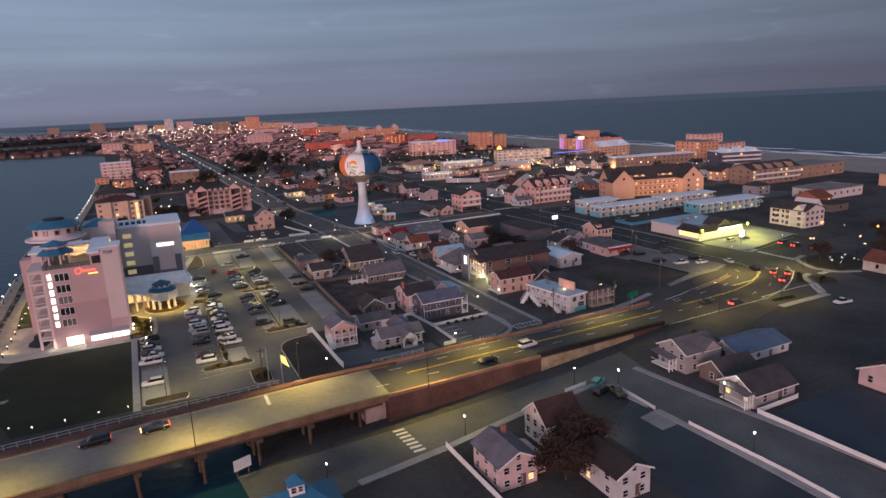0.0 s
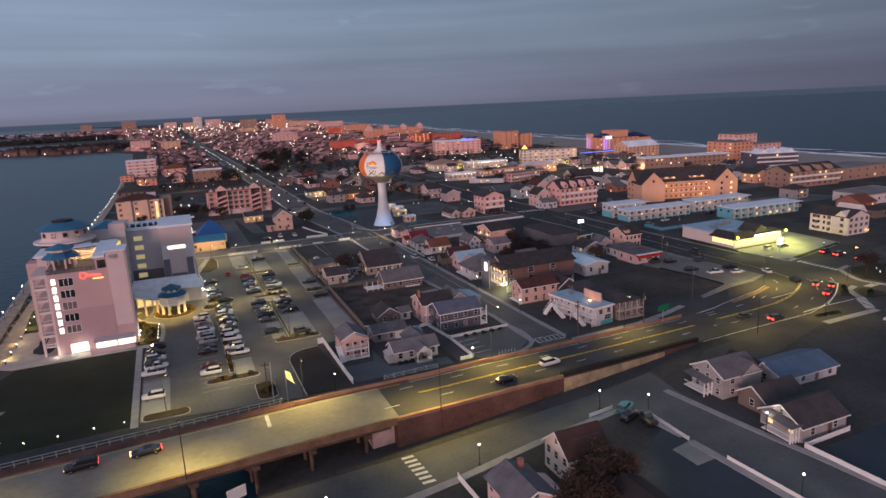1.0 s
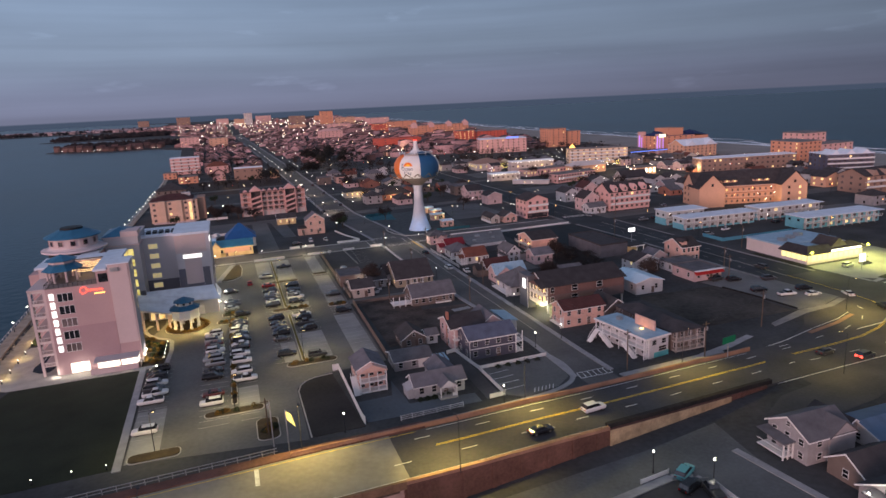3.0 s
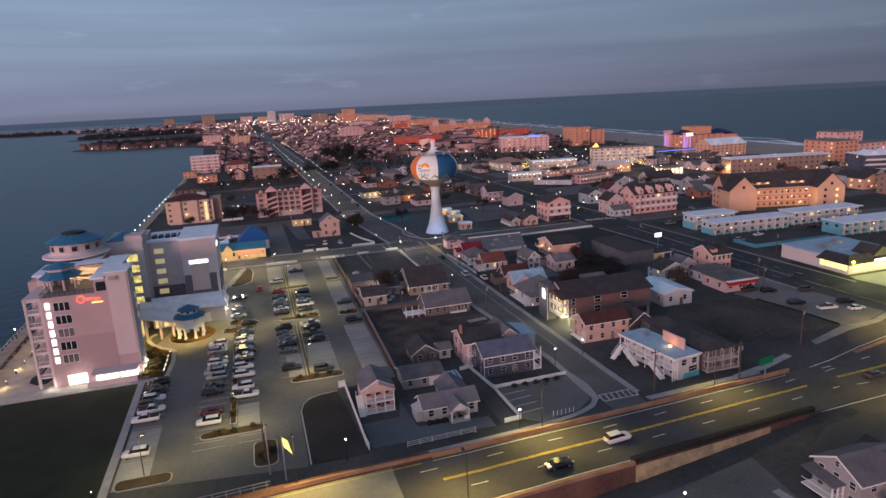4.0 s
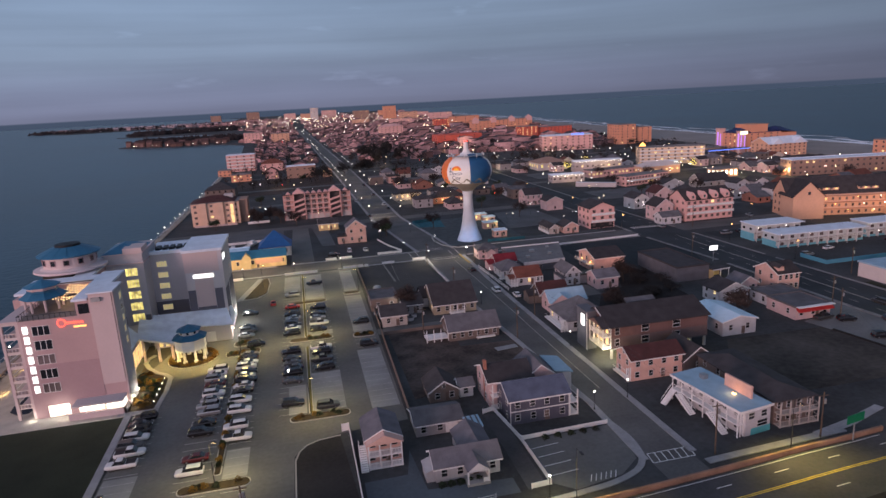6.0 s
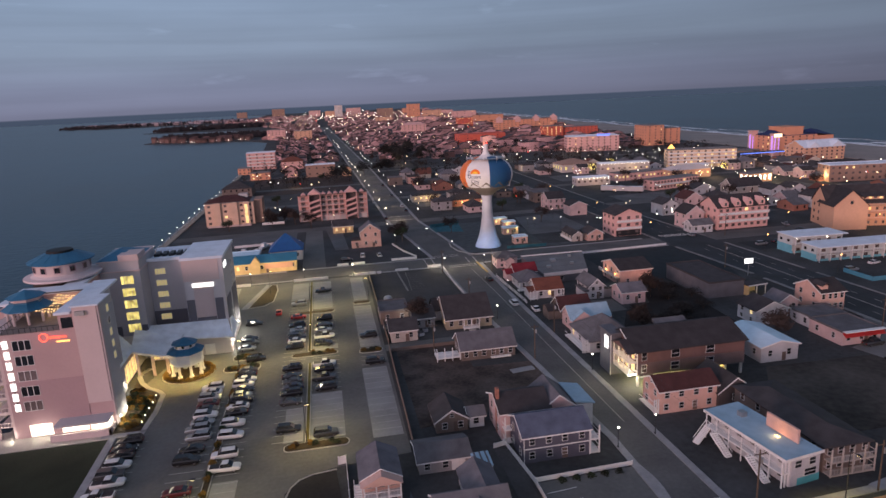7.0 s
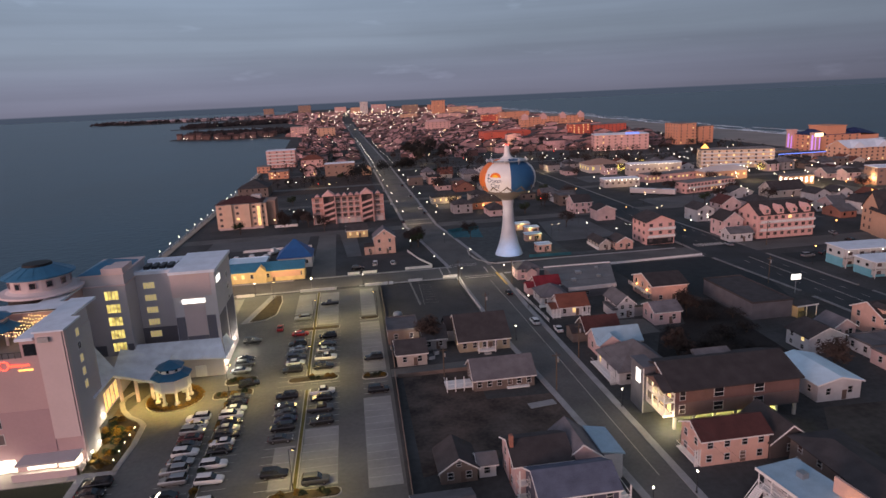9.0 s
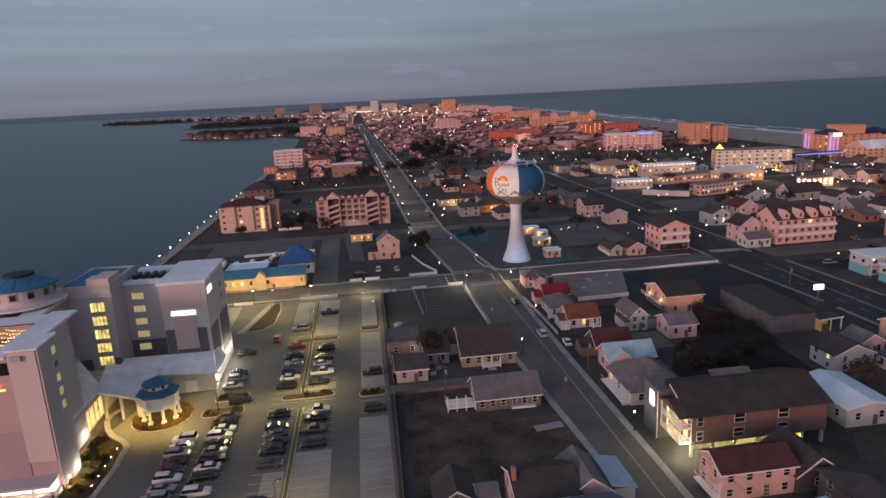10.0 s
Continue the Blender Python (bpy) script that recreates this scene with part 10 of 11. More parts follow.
flat("pavement_lane_apron", [(-22.6, -83.6), (-28.4, -84.4), (-28.6, -82.2), (-22.8, -81.4)], WALK, "pale concrete drive apron beside the avenue", 0.14, "pavement")
# plots and drives
flat("lot_navy_yard", [(-37.2, -141.5), (-37.2, -127.3), (-19.6, -126.8), (-18.9, -132), (-20.4, -139), (-25, -142.6), (-34, -144.4)], LOT, "grey asphalt parking yard with painted bays", 0.03, "car park")
s = Shell()
for k in range(4):
    s.bar(-36.6, -130.5 - k * 3, -31.4, -130.0 - k * 3, .12, 0, .05)
for k in range(6):
    s.bar(-31 + k * .9, -143, -30 + k * .9, -141.2, .14, 0, .05)
single("trim_yard_lines", s, WHITE_PAINT, "worn white bay lines in the yard", "road marking")
s = Shell()
bend = [(-18.9, -126.5), (-18.0, -133), (-19.6, -141), (-26, -144.4), (-36, -145.6), (-47, -146.4), (-68, -147.5)]
for k in range(2):
    bend = bend[:1] + [(p[0] + (q[0] - p[0]) * t, p[1] + (q[1] - p[1]) * t) for p, q in zip(bend, bend[1:]) for t in (.25, .75)] + bend[-1:]
for a, b in zip(bend, bend[1:]):
    s.bar(*a, *b, 1.2, -.1, .15)
s.bar(-9.5, -143.6, 9, -142.6, 1.6, -.1, .15)
s.bar(9, -142.6, 20, -142.0, 1.6, -.1, .15)
single("pavement_corner", s, WALK, "pale concrete pavement curving round the corner", "pavement")
flat("lot_drive", [(-41.6, -142), (-38.2, -141.6), (-38.2, -116), (-41.4, -115.2)], ASPHALT, "dark drive between white walls", 0.03, "drive")
flat("lot_bungalow_drive", [(-67.6, -141.5), (-43, -142.3), (-43, -138), (-57.5, -137), (-58.4, -124), (-60, -131.6), (-67.6, -131.8)], mat("blue_grey_asphalt", (0.10, 0.115, 0.13), 0.85, var=0.25, scale=0.1, fine=1.4), "blue-grey asphalt yard before the houses", 0.03, "drive")
flat("lot_gravel_plot", [(21, -127), (58, -127), (58.5, -98.5), (28.5, -97.5), (23.5, -105)], mat("plot_earth", (0.058, 0.051, 0.045), 0.95, var=0.75, scale=0.05, fine=0.7, bump=0.4), "dark bare vacant plot with brown earth patches", 0.03, "plot")
flat("pavement_vacant", [(14, -143.2), (24, -141), (33.6, -137.8), (33, -136.2), (23.4, -139.2), (14, -141.2)], WALK, "pale pavement edge of the vacant plot", 0.12, "pavement")
flat("pavement_vacant_east", [(44, -134.6), (59.6, -130.4), (71, -129.2), (79.4, -126), (78.6, -124.4), (70.6, -127.2), (60.2, -127.4), (45, -132.4)], mat("worn_kerb_concrete", (0.22, 0.215, 0.21), 0.9), "pale broken pavement at the corner by the junction", 0.12, "pavement")
flat("lot_shops", [(55, -93.5), (66.5, -90), (74.5, -76), (77, -100), (79.5, -123.6), (70, -127), (60.6, -127), (59, -112.6), (57, -101.5)], mat("shop_strip_concrete", (0.17, 0.168, 0.165), 0.85, var=0.3, scale=0.12, fine=1.5), "pale grey asphalt parking strip by the shops", 0.05, "car park")
single("trim_plot_edge", Shell().bar(57, -101, 59, -112.6, .5, 0, .35).bar(59, -112.6, 60.4, -126.4, .5, 0, .35), mat("dark_plot_edge", (0.02, 0.019, 0.018), 0.95), "low dark timber edge of the vacant plot", "edging")
flat("lot_dark_yard", [(-53.5, -104), (-53.5, -62), (-22.6, -62), (-22.6, -66), (-36.5, -66), (-36.5, -78), (-22, -78.5), (-19.6, -100), (-40, -101)], mat("mottled_yard", (0.074, 0.056, 0.048), 0.9, var=0.75, scale=0.16, fine=1.2, bump=0.3), "dark bare yard behind the houses", 0.03, "plot")
flat("lot_corner_park", [(-53.8, 14.8), (-28.4, 15.2), (-26.6, -30), (-40, -31), (-46, -28), (-53.8, -28)], mat("dark_lot", (0.058, 0.056, 0.058), 0.9, var=0.3, scale=0.1, fine=1.2), "dark empty corner car park", 0.025, "car park")
s = Shell()
for k in range(8):
    s.bar(-41.6, -8 + k * 2.9, -37.0, -8.6 + k * 2.9, .1, 0, .045)
s.bar(-44, 16, -43.2, -10, .6, 0, .14)
s.bar(-40.9, 16, -41.9, -10, .15, 0, .1)
single("trim_corner_lines", s, mat("dim_bay_lines", (0.22, 0.21, 0.20), 0.85), "white bay lines and kerbs in the corner car park", "road marking")
flat("lot_north_corner", [(-60, 34.6), (-34, 34.6), (-38, 48), (-41, 62), (-60, 62)], mat("dark_lot", (0.058, 0.056, 0.058), 0.9), "dark car park north of the cross street", 0.025, "car park")
flat("lot_tower_yard", [(-10.5, 35), (62, 36), (60, 39), (24, 40), (26, 100), (-17.5, 100), (-14.6, 48), (-13.6, 40)], mat("tower_yard", (0.075, 0.085, 0.09), 0.9, var=0.3), "dark fenced yard round the water tower", 0.025, "yard")
flat("lot_west_south", [(-37, -200), (-21.5, -190), (-20, -200), (-18.9, -222), (-19, -262), (-36, -262)], mat("dark_wet_lot", (0.034, 0.048, 0.062), 0.6, var=0.3, scale=0.1, fine=1.2), "dark blue-grey asphalt yard", 0.025, "car park")
flat("lot_pale_patch", [(-24.8, -196.6), (-19.6, -195.6), (-18.8, -202), (-24.6, -202.4)], LOT_PALE, "pale concrete drive apron", 0.05, "drive")
flat("lot_east_south", [(-3, -208), (22, -207), (24, -232), (-2, -240)], mat("dark_wet_lot", (0.045, 0.055, 0.062), 0.6), "dark asphalt yard behind the white wall", 0.025, "car park")
flat("lot_boulevard_west", [(30, 15), (70.5, 16), (73, -18), (66, -40), (47, -40), (46, -32), (30, -8)], mat("night_lot", (0.028, 0.033, 0.036), 0.9), "large dark empty car park by the boulevard", 0.025, "car park")
flat("lot_terrace_front", [(98, 12), (150, 10), (150, -4), (124, -2), (98, -2)], mat("night_lot", (0.028, 0.033, 0.036), 0.9), "dark parking field in front of the terrace", 0.025, "car park")

# ---- trees and shrubs ----
TWIG = mat("bare_twigs", (0.048, 0.034, 0.029), 0.95, var=0.4, scale=0.5, fine=4, bump=0, rnd=0.25)
BARK = mat("tree_bark", (0.075, 0.055, 0.045), 0.95, var=0.3, scale=1, fine=6)
NEEDLE = mat("evergreen_leaves", (0.030, 0.042, 0.022), 0.9, var=0.4, scale=0.6, fine=5, bump=0, rnd=0.2)
GOLD = mat("dry_gold_shrub", (0.16, 0.095, 0.02), 0.9, var=0.4, scale=0.8, fine=6, bump=0, rnd=0.2)


def tree_proto(seed, hgt, rad, leaf, label, n=420, squash=.85, size=.32):
    rr = random.Random(seed)
    t = thing("tree", label, "tree", group="trees of the town")
    s = Shell().tube((0, 0, 0), (0.05, 0.03, hgt * .45), .20, 7, .13)
    tips = []
    for k in range(8):
        a, up = rr.uniform(0, 6.28), rr.uniform(.55, .95)
        p = Vector((0.05, .03, hgt * rr.uniform(.25, .45)))
        q = Vector((math.cos(a) * rad * rr.uniform(.45, .8), math.sin(a) * rad * rr.uniform(.45, .8), hgt * up))
        s.tube(p, q, .09, 5, .03)
        for j in range(3):
            e = q + Vector((rr.uniform(-1, 1), rr.uniform(-1, 1), rr.uniform(-.2, .7))) * rad * .4
            s.tube(p.lerp(q, rr.uniform(.5, .9)), e, .04, 4, .012)
            tips.append(e)
        tips.append(q)
    part("trunk", s, BARK, t)
    c = Shell()
    for k in range(n):
        b = rr.choice(tips)
        o = Vector((rr.gauss(0, 1), rr.gauss(0, 1), rr.gauss(0, squash))) * rad * .24
        p = b + o
        if p.z < hgt * .22:
            continue
        d = Vector((rr.uniform(-1, 1), rr.uniform(-1, 1), rr.uniform(-.6, 1))).normalized()
        e = d.orthogonal().normalized()
        w = size * rr.uniform(.25, .7)
        L = size * rr.uniform(1.2, 2.6)
        c.add([p - d * L, p + e * w, p + d * L, p - e * w * .6], [(0, 1, 2, 3)])
    part("crown", c, leaf, t)
    return t


spread(tree_proto(1, 6.6, 3.7, mat("dense_brown_twigs", (0.055, 0.034, 0.026), 0.95, var=0.4, bump=0, rnd=0.2), "dense round-crowned tree with reddish brown twigs", 6500, .8, .24), [(-43.4, -202.6, 0, 0), (-49.6, -206.6, 0, 60)])
spread(tree_proto(2, 6.5, 3.2, TWIG, "bare winter tree with brown twigs", 900),
       [(12, -70, 0, 90), (29.6, -42, 0, 120), (-44.6, -44, 0, 77), (9, -82, 0, 0), (42, -84, 0, 50), (-38, 72, 0, 30), (-34, 77, 0, 90), (-98, 132, 0, 0), (-92, 140, 0, 50), (-86, 135, 0, 100), (-100, 146, 0, 150), (-90, 150, 0, 200), (107, -142, .14, 0), (126, -152, 0, 40), (108, -170, 0, 90), (130, -180, 0, 120), (98.5, -185, 0, 10), (148, -140, 0, 0), (160, -130, 0, 0), (170, -155, 0, 60)])
flat("lot_thicket", [(9.8, -64), (16.5, -52), (26.5, -47), (31, -34), (40, -29), (44.2, -32), (44.2, -52), (41.5, -54), (40, -80), (12, -82)], mat("dark_undergrowth", (0.022, 0.019, 0.018), 0.95, var=0.6, scale=0.15, fine=1.2, bump=0.6), "dark undergrowth on the vacant plot", 0.03, "plot")
spread(tree_proto(7, 2.3, 2.6, mat("black_thicket_twigs", (0.030, 0.026, 0.024), 0.95, var=0.5, bump=0, rnd=0.3), "low dark leafless thicket bush", 420, .5, .2),
       [(LR.uniform(14, 41), LR.uniform(-79, -54), 0, LR.uniform(0, 360)) for k in range(16)] + [(LR.uniform(32, 42), LR.uniform(-52, -36), 0, LR.uniform(0, 360)) for k in range(6)])
pl = []
for k in range(84):
    x, y = LR.uniform(-120, 300), LR.uniform(60, 620)
    av = float(np.interp(y, [a[0] for a in AV], [(a[1] + a[2]) / 2 for a in AV]))
    if abs(x - av) > 14 and not 68 < x < 100 and not (-15 < x < 25 and y < 70) and not (x < -38 and 150 < y < 365):
        pl.append((x, y, 0, LR.uniform(0, 360)))
spread(tree_proto(3, 7.0, 3.6, mat("dark_bare_twigs", (0.05, 0.036, 0.032), 0.95, var=0.4, bump=0, rnd=0.3), "dark leafless town tree", 560), pl)
spread(tree_proto(4, 6.0, 2.6, NEEDLE, "dark evergreen tree beside the houses", 700, size=.28), [(-35, 70, 0, 0), (-120, 128, 0, 0), (30, 128, 0, 0), (46, 150, 0, 0), (60, 190, 0, 0), (26, 205, 0, 70), (130, 120, 0, 0), (-100, 210, 0, 0), (-70, 330, 0, 0), (10, 330, 0, 0), (90, -178, 0, 10)])
spread(tree_proto(9, 11.0, 5.2, mat("deep_evergreen", (0.030, 0.028, 0.025), 0.95, var=0.4, bump=0, rnd=0.3), "tall dark evergreen tree in a town grove", 800, size=.55),
       [(LR.uniform(4, 46), LR.uniform(405, 600), 0, LR.uniform(0, 360)) for k in range(16)] + [(LR.uniform(-34, -10), LR.uniform(330, 372), 0, LR.uniform(0, 360)) for k in range(4)] + [(-52, 330, 0, 0), (-58, 318, 0, 40), (60, 300, 0, 80), (66, 308, 0, 10)])


lt_ = tree_proto(12, 6.0, 2.6, TWIG, "bare tree wound with yellow string lights", 300)
tb = Shell()
for k in range(70):
    a_, q_, z_ = LR.uniform(0, 6.28), 2.4 * LR.random() ** .5, LR.uniform(1.6, 5.8)
    tb.lathe([(.02, z_ - .13), (.13, z_), (.02, z_ + .13)], 5, q_ * math.cos(a_), q_ * math.sin(a_))
tagged(part("string_bulbs", tb, glow("tree_bulb", (1.0, 0.80, 0.18), 5.0), lt_, "yellow string lights"), kind="stuff")
spread(lt_, [(147.6, 271, 0, 0), (153, 272, 0, 80), (180, 303, 0, 40), (235, 224, 0, 10)])


def shrub_proto(seed, r, leaf, label, n=170):
    rr = random.Random(seed)
    t = thing("shrub", label, "shrub", group="shrubs in the beds")
    c = Shell()
    for k in range(n):
        a, b = rr.uniform(0, 6.28), rr.random()
        q = r * rr.uniform(.55, 1.05) * (1 + .25 * math.sin(3 * a + seed))
        p = Vector((math.cos(a) * q * math.sqrt(1 - b * b), math.sin(a) * q * math.sqrt(1 - b * b), b * r * 1.1))
        d = Vector((rr.uniform(-1, 1), rr.uniform(-1, 1), rr.uniform(-.2, 1))).normalized()
        e = d.orthogonal().normalized()
        c.add([p - d * .16, p + e * .1, p + d * .18, p - e * .1], [(0, 1, 2, 3)])
    part("foliage", c, leaf, t)
    part("stem", Shell().cyl(0, 0, 0, r * .6, .05, 5), BARK, t)
    return t


spots = []
for x0, y0, x1, y1, n in ((-116.4, -88, -110.6, -73, 40), (-116.4, -72, -113.8, -68.8, 10), (-92.9, -120, -92.9, -66, 22), (-98, -125.6, -88, -124.4, 6), (-79, -105.4, -69, -104.2, 6), (-95, -56, -88.6, -54, 6), (-62.4, -61, -57.4, -59.2, 4), (-79.5, -59, -69.5, -57.2, 5), (-96.5, -63.4, -88.5, -61, 6), (-88.4, -139, -85.2, -132, 6)):
    for k in range(n):
        spots.append((LR.uniform(x0, x1), LR.uniform(y0, y1), .2, LR.uniform(0, 360)))
spread(shrub_proto(1, .75, GOLD, "dry golden grass clump in a mulched bed"), spots[::2] + [(-105.2 + 5.5 * math.cos(k * .285), -61.4 + 5.5 * math.sin(k * .285), .25, k * 40) for k in range(22)])
spread(shrub_proto(2, .7, NEEDLE, "dark evergreen shrub in a mulched bed"), spots[1::2] + [(-33 + k * 2.6, -127.8, 0, k * 50) for k in range(5)] + [(-55 + k * 1.6, -136.8, 0, 0) for k in range(5)] +
       [(57.2 + k * 1.2, -162.4 - k * .1, 0, k * 50) for k in range(7)] + [(85 + k * 1.3, -158 + k * .8, .14, k * 70) for k in range(5)] + [(82 + k * 1.4, -153 + k * 1.2, .14, k * 33) for k in range(5)])

# ---- lamp light ----
for x, y, z, w in ((-129.2, -88.2, 2.2, 170), (-123, -88.6, 2.6, 220), (-117.6, -88.4, 2.6, 220), (-134.8, -87.2, 1.0, 120), (-113.9, -86.6, 1.2, 160), (-113.8, -80.5, 1.4, 240), (-117.4, -74, 1.5, 240), (-117.6, -68.5, 1.5, 260), (-94.6, -49.5, 2.2, 600), (-94.4, -43, 2.4, 500), (-94.4, -36, 2.4, 350)):
    lamp(x, y, z, w, LED)
for x, y, z, w in ((-105.8, -60.2, 4.3, 2200), (-110.5, -64.5, 4.4, 2500), (-114.0, -57.5, 5.0, 2000), (-101.5, -66.5, 4.2, 2200), (-115.4, -65, 4.4, 1300), (-112.4, -76, 3.0, 900), (-105, -69, 4.2, 1200), (-113.4, -84, 2.6, 500), (-99.5, -57, 4.0, 1000)):
    lamp(x, y, z, w, (1.0, 0.66, 0.20), .3, (x, y + .01, 0), 150)
for x, y, z, w in ((-146.9, -82, 1.8, 260), (-146.9, -69, 1.8, 300), (-147.2, -55, 1.8, 300), (-147.4, -41, 1.8, 300), (-147.5, -28, 1.8, 300), (-127, -76, 24.2, 60), (-126, -70, 24.2, 45)):
    lamp(x, y, z, w, (1.0, 0.66, 0.22))
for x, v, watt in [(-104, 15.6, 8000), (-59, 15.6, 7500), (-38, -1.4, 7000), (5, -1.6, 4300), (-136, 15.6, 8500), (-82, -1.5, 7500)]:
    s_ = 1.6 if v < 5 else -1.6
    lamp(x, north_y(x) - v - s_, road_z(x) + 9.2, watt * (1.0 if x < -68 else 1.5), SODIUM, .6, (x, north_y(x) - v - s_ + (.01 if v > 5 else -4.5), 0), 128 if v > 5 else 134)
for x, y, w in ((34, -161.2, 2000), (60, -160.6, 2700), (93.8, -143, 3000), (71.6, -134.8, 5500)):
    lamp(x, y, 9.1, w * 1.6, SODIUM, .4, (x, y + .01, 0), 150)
for x, y, w in ((101.5, -97.5, 900), (114, -98, 1300), (127, -97, 1200), (119, -106, 1700), (133, -92, 1200)):
    lamp(x, y, 4.8, w * 2.0, (0.96, .94, .22), .5)
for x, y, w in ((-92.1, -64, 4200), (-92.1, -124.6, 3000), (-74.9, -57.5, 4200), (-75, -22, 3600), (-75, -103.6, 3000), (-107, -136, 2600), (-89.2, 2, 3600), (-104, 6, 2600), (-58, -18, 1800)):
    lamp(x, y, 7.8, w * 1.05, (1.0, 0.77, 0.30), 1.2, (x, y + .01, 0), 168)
for y, w in ((-45.5, 260), (-34, 400), (-28, 300)):
    lamp(-95.6, y, 4.0, w, LED)
for x, y in ((-78.7, 17.4), (-97.9, 17.0), (-60.5, 17.6)):
    lamp(x, y, 4.6, 2600, (1.0, .80, .40), .4)
for x, y in ((-21.6, -46.6), (-19.4, -120.6), (-10.1, -88), (-26.6, 13.4), (-9.8, 14.6), (-39.2, -145.2), (-72.6, -143.7), (-57.4, -185.6), (-26.9, -178.4), (-19.6, -184.2), (-6, -199.9), (-17.4, -216.2)):
    lamp(x, y, 4.4, 170, LED, .3)
for x, y, tz, w, col in ((-19, 25, 34, 11000, (1.0, .86, .70)), (3, 30, 3, 2600, (0.16, 0.50, 1.0)), (-13, 36, 3, 2600, (0.16, 0.50, 1.0))):
    lamp(x, y, .6, w, col, .5, (0, 45.5, tz), 44)
lamp(-5.6, -99.2, 2.3, 900, (1.0, .90, .62))
lamp(-6.2, -95.2, 5.0, 260, WARM)
lamp(-6.2, -95.2, 7.8, 220, WARM)
lamp(58.6, -48.4, 2.4, 160, (1.0, .86, .40))
lamp(25.4, -25, 3.3, 60, (1.0, .60, .26))
lamp(25.4, -18, 3.3, 60, (1.0, .60, .26))
lamp(33, -32.5, 4.8, 170, (1.0, .42, .22))
for x, y, w in ((17, 86.6, 130), (18.6, 77, 90), (19.2, 62.6, 150), (18.4, 43.2, 80)):
    lamp(x, y, 2.8, w, (1.0, .84, .30), .3)
lamp(-48.5, -42.5, 3.0, 120, LED)
lamp(3.0, -132.6, 6.2, 60, (1.0, .6, .3))
lamp(-26.6, 13.4, 4.6, 1100, (1.0, .84, .55))
lamp(-9.8, 14.6, 4.6, 1100, (1.0, .84, .55))
# added warm fill for the cream house walls, without a fixture
lamp(-35.4, -198.6, 4.0, 650, (1.0, .70, .40))
lamp(-39.2, -145.2, 4.6, 800, (1.0, .84, .45))
for x, y, w in ((-90, 28.5, 700), (-106, 29, 700), (-4, 176, 1500), (14, 148, 1500), (172, 9, 700), (186, 5, 900), (160, 8, 300), (205, -4, 400), (225, 255, 4000), (250, 252, 4000), (250, 140, 2500), (205, 188, 2500), (285, 286, 5000), (127, 310, 1500), (149, 271, 1000), (131, 266, 900), (116, 210, 500), (167, 236, 700), (229, 166, 2200), (268, 236, 1800), (70, 160, 900), (40, 250, 1500), (-90, 300, 1200), (10, 420, 2500), (120, 430, 2500), (170, 520, 3000), (-70, 520, 2500), (60, 330, 2500), (95, 300, 2200), (136, 266, 1800), (160, 226, 1200), (226, 150, 3500), (206, 214, 1200), (116, 190, 800), (90, 520, 4000), (20, 620, 4000), (140, 600, 4000), (190, 420, 3000), (-30, 420, 2500), (215, 330, 3000)):
    lamp(x, y, 4.5, w, (1.0, .68, .34), .5)

for k in range(9):
    y_ = 125 + k * 42
    x_ = float(np.interp(y_, [a[0] for a in AV], [a[1] for a in AV])) + 3
    lamp(x_, y_, 6.5, 1900, (1.0, .72, .42), .4, (x_ + 2, y_ + .01, 0), 150)
# boats and docks behind the seafood hall


def boat(x, y, rz, n):
    b = thing("boat", "small white motor boat laid up behind the hall", "boat", x, y, 0, rz, group="boats on the dock")
    s = Shell()
    st = ((-3.2, 1.1), (-1, 1.25), (1.4, 1.1), (3.0, .5), (3.8, .05))
    s.add([p for u, w in st for p in ((u, -w, 1.5), (u, -w * .6, .4), (u, w * .6, .4), (u, w, 1.5))],
          [f_ for i in range(4) for f_ in ((4 * i, 4 * i + 1, 4 * i + 5, 4 * i + 4), (4 * i + 1, 4 * i + 2, 4 * i + 6, 4 * i + 5), (4 * i + 2, 4 * i + 3, 4 * i + 7, 4 * i + 6), (4 * i + 3, 4 * i, 4 * i + 4, 4 * i + 7))] + [(0, 3, 2, 1)])
    part("hull", s, WHITE, b)
    part("cabin", Shell().box(-1.2, -.8, 1.5, .8, .8, 2.7).box(-1.4, -.9, 2.7, 1.0, .9, 2.8), WHITE, b)
    part("windscreen", Shell().box(.8, -.7, 1.7, .88, .7, 2.5), GLASS, b)
    part("cradle", Shell().box(-2.2, -.9, 0, -1.9, .9, .5).box(1.2, -.8, 0, 1.5, .8, .5), WOODPOLE, b)
    return b


for i, (x, y, rz) in enumerate(((-100, 66, 70), (-106, 68, 84), (-112, 66, 95), (-118, 70, 88), (-125, 67, 92), (-98, 78, 60), (-131, 72, 80))):
    boat(x, y, rz, i)
fence([(-146, 63), (-122, 62)], 1.2, WHITE, "white fence along the dock yard", solid=True)
fence([(-112, 84), (-82, 86)], 1.2, WHITE, "white fence behind the dock yard", solid=True)
fence([(-133, 143), (-110, 142.4)], 1.0, mat("pale_pink_wall", (0.55, 0.42, 0.40), 0.8), "low pale wall before the cream flats", solid=True)
fence([(-104, 140), (-92, 140)], 1.4, WHITE, "low white wall before the flats", solid=True)
for x, y in ((-114.6, -84.4), (-114.6, -80.5), (-118.0, -74), (-118.0, -68.5)):
    part("wall_lamp", Shell().lathe([(.03, 1.5), (.24, 1.75), (.03, 2.0)], 8, x, y), BULB_W, hotel, "small white wall lamp")
TOWN_LOT = mat("town_lot_asphalt", (0.115, 0.115, 0.118), 0.85, var=0.3, scale=0.08, fine=1.0)
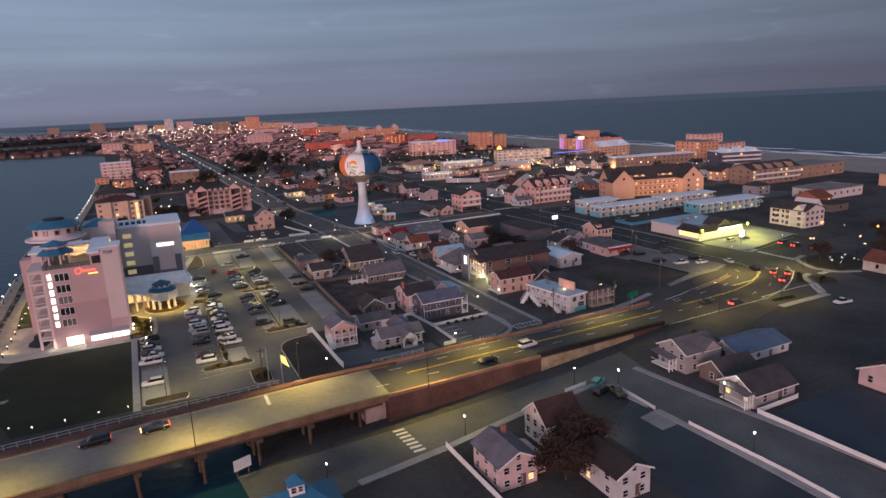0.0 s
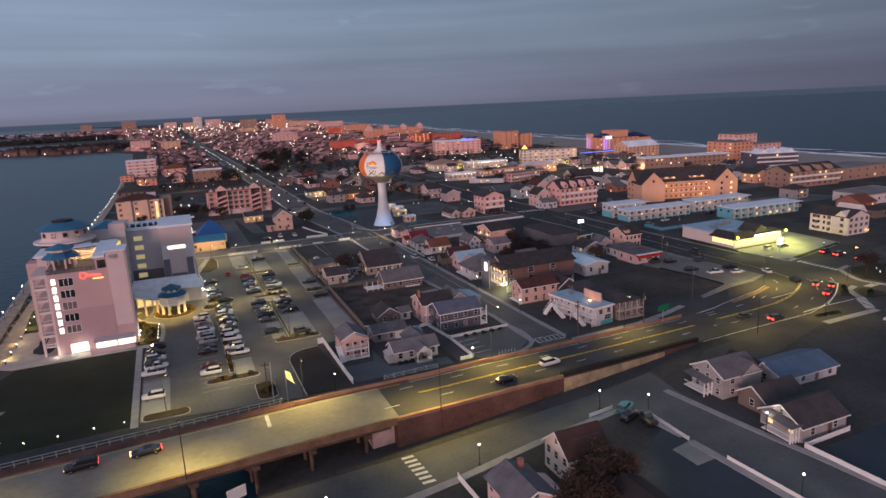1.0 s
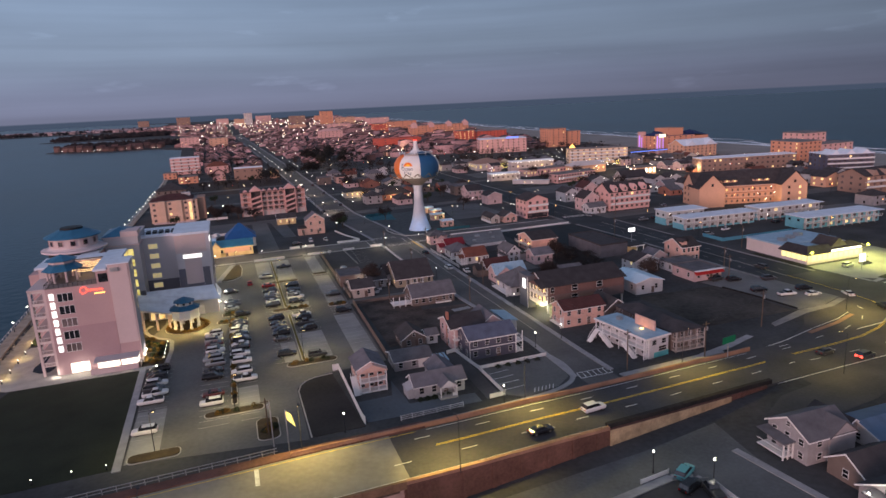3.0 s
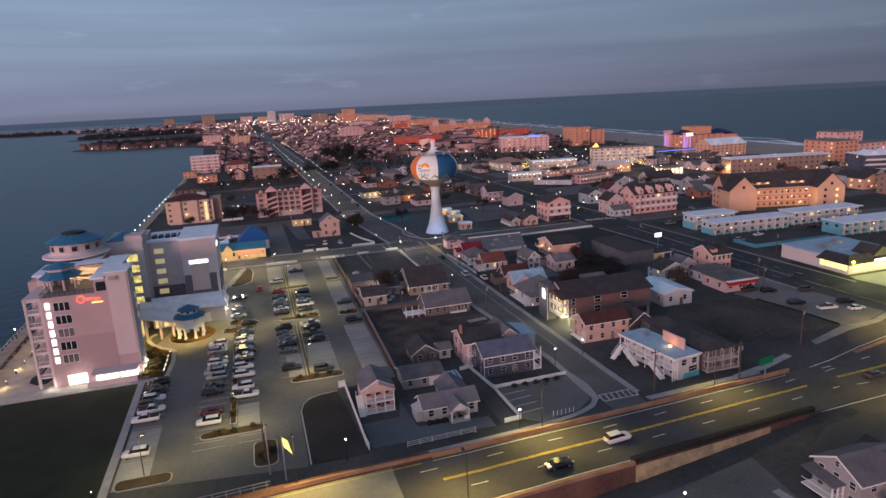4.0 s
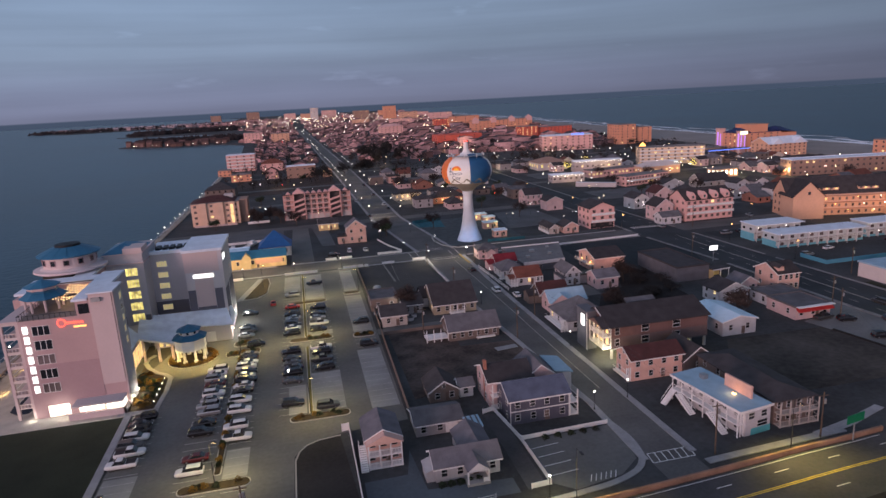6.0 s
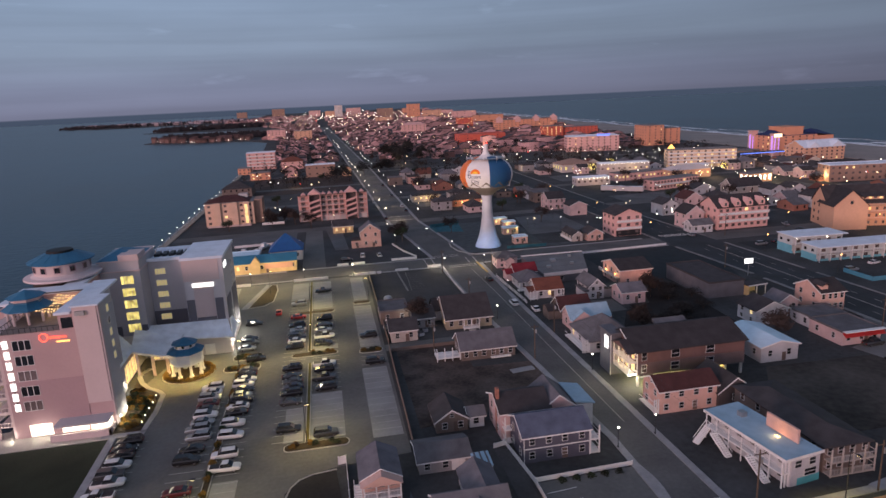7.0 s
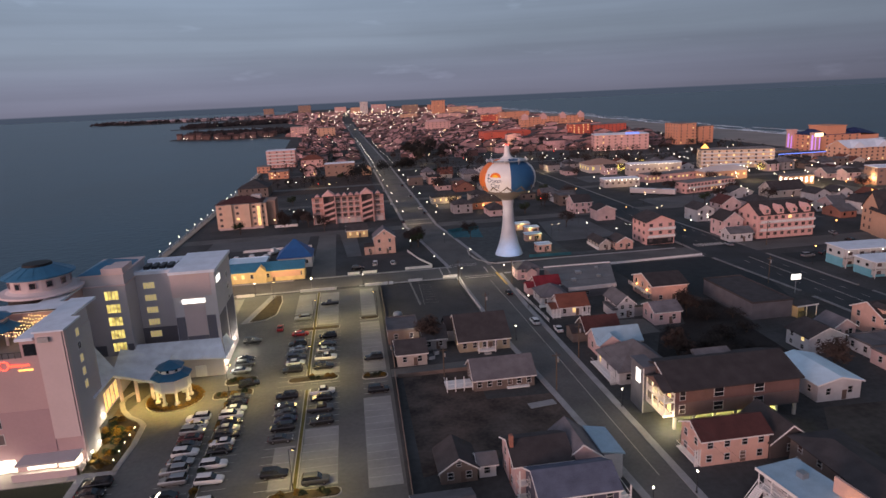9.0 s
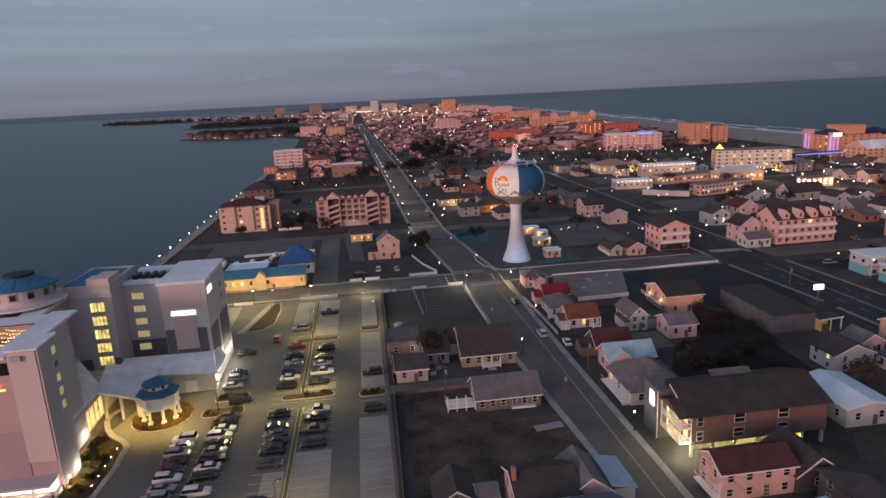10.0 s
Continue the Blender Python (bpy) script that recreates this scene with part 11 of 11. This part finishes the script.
for pts in ([(104, 122), (166, 124), (166, 150), (104, 148)], [(24, 60), (55, 62), (54, 106), (30, 104)], [(104, 64), (160, 66), (158, 96), (104, 92)], [(-12, 160), (2, 162), (2, 178), (-14, 178)], [(176, 120), (238, 124), (236, 148), (176, 144)],
            [(-66, 62), (-60, 62), (-62, 116), (-70, 116)], [(-130, 88), (-84, 90), (-84, 116), (-130, 114)], [(104, 225), (140, 228), (140, 262), (104, 258)], [(190, -10), (240, -14), (246, -36), (192, -34)]):
    flat("lot_town", pts, TOWN_LOT, "grey asphalt parking lot between the town buildings", 0.022, "car park")
# low white walls at the car park edges
for x0, x1, y in ((-104, -98, 15.1), (-82.5, -70, 15.3), (-60, -52, 16.2), (-51.4, -50, 16.2), (-44.4, -39.4, 17.0), (-31.6, -26.4, 18.2), (-66, -61.5, 33.2), (-60.4, -55, 33.4), (-44, -33.5, 34.0)):
    w = thing("low_wall", "low white wall at the edge of the cross street", "wall", (x0 + x1) / 2, y, 0, group="low white walls")
    part("wall", Shell().box((x0 - x1) / 2, -.15, 0, (x1 - x0) / 2, .15, .85), WHITE, w)
    part("coping", Shell().box((x0 - x1) / 2 - .05, -.2, .85, (x1 - x0) / 2 + .05, .2, .95), WHITE, w)
# crossings at the avenue junction
s = Shell()
zb = Shell()
for y, x0, x1 in ((16.4, -23.6, -12.6), (33.4, -27.6, -16.0)):
    for k in range(13):
        x = x0 + (x1 - x0) * (k + .5) / 13
        for o in (-1.15, 1.15):
            zb.box(x - .28, y + o - .2, 0, x + .28, y + o + .2, .06)
for x, y0, y1 in ((-29.6, 20.6, 31.6), (-12.8, 20.8, 28.6)):
    for k in range(8):
        y = y0 + (y1 - y0) * (k + .5) / 8
        for o in (-1.5, 1.5):
            zb.box(x + o - .2, y - .38, 0, x + o + .2, y + .38, .06)
for k in range(11):
    zb.box(75.6 + k * 1.15, 32.2 - k * .05, 0, 76.1 + k * 1.15, 36.2 - k * .05, .07)
single("trim_junction_crossings", zb, mat("crossing_paint", (0.62, 0.58, 0.54), 0.8, var=0.3, scale=0.8, fine=4), "worn white crosswalk bars at the town junctions", "road marking")
for (xa, ya), (xb, yb) in (((-14.0, -112), (-14.4, -80)), ((-14.4, -80), (-14.6, -56)), ((-14.6, -56), (-15.0, -25.5)), ((-15.0, -25.5), (-15.8, 10))):
    s.bar(xa, ya, xb, yb, .16, 0, .045)
for k in range(12):
    for y in (122.5, 134.0):
        x = -35.2 + k * 1.15 - (y - 122) * .02
        s.box(x, y - 1.0, 0, x + .5, y + 1.0, .06)
single("trim_avenue_lines", s, mat("faded_road_paint", (0.4, 0.38, 0.34), 0.8), "faded crosswalk and centre lines on the avenue", "road marking")
single("trim_yellow_kerb", Shell().bar(-11.6, 19.4, -11.3, 3.4, .7, 0, .2), mat("sandy_kerb", (0.48, 0.33, 0.12), 0.85, var=0.25), "sand-yellow painted kerb by the corner house", "kerb")
s = Shell()
for a, b in zip([(-15.4, 56), (-16.0, 49.2), (-14.7, 40), (-11.6, 34.4), (-8.6, 31.6), (21, 32.6)], [(-16.0, 49.2), (-14.7, 40), (-11.6, 34.4), (-8.6, 31.6), (21, 32.6)]):
    s.bar(*a, *b, .5, -.1, .3)
single("trim_tower_kerb", s, KERB, "pale kerb curving round the tower yard", "kerb")
TEAL = mat("teal_screen_and_lit_ground", (0.03, 0.12, 0.15), 0.8, var=0.3, scale=0.4, fine=3)
fence([(6, 36.6), (23, 35.4)], 1.3, TEAL, "teal fabric screen fence by the tower yard", solid=True)
fence([(-16.6, 80), (-17.6, 95), (-2, 99)], 1.6, TEAL, "teal fabric screen fence behind the tower", solid=True)
# yard ground tinted teal: blue light from the tower base painted into the colour
flat("lot_teal_ground", [(-16, 84), (-3.6, 79), (-2, 98), (-17, 95)], TEAL, "ground behind the tower with blue light in its teal colour", 0.05, "ground sheet")
fence([(-40.4, 63), (-37.4, 48.2), (-33.3, 36.4)], .8, WHITE, "low white wall curving round the corner plot", solid=True)
fence([(-25.8, 16.5), (-26.2, -4), (-25.6, -19)], .5, WHITE, "low white kerb wall beside the pavement", solid=True)
fence([(13, 16.8), (38.4, 17.2), (69.5, 18.6)], .9, WHITE, "low white wall along the cross street", solid=True)
flat("lot_back_yard", [(8.6, -39.4), (17.4, -40.4), (17.2, -51), (8.6, -51.6)], LOT, "pale cluttered concrete yard between the houses", 0.04, "yard")
flat("lot_pale_mat", [(-146, -121), (-141, -120.4), (-140.6, -118.6), (-145.4, -119)], LOT_PALE, "pale concrete slab on the lawn", 0.09, "slab", "structure")
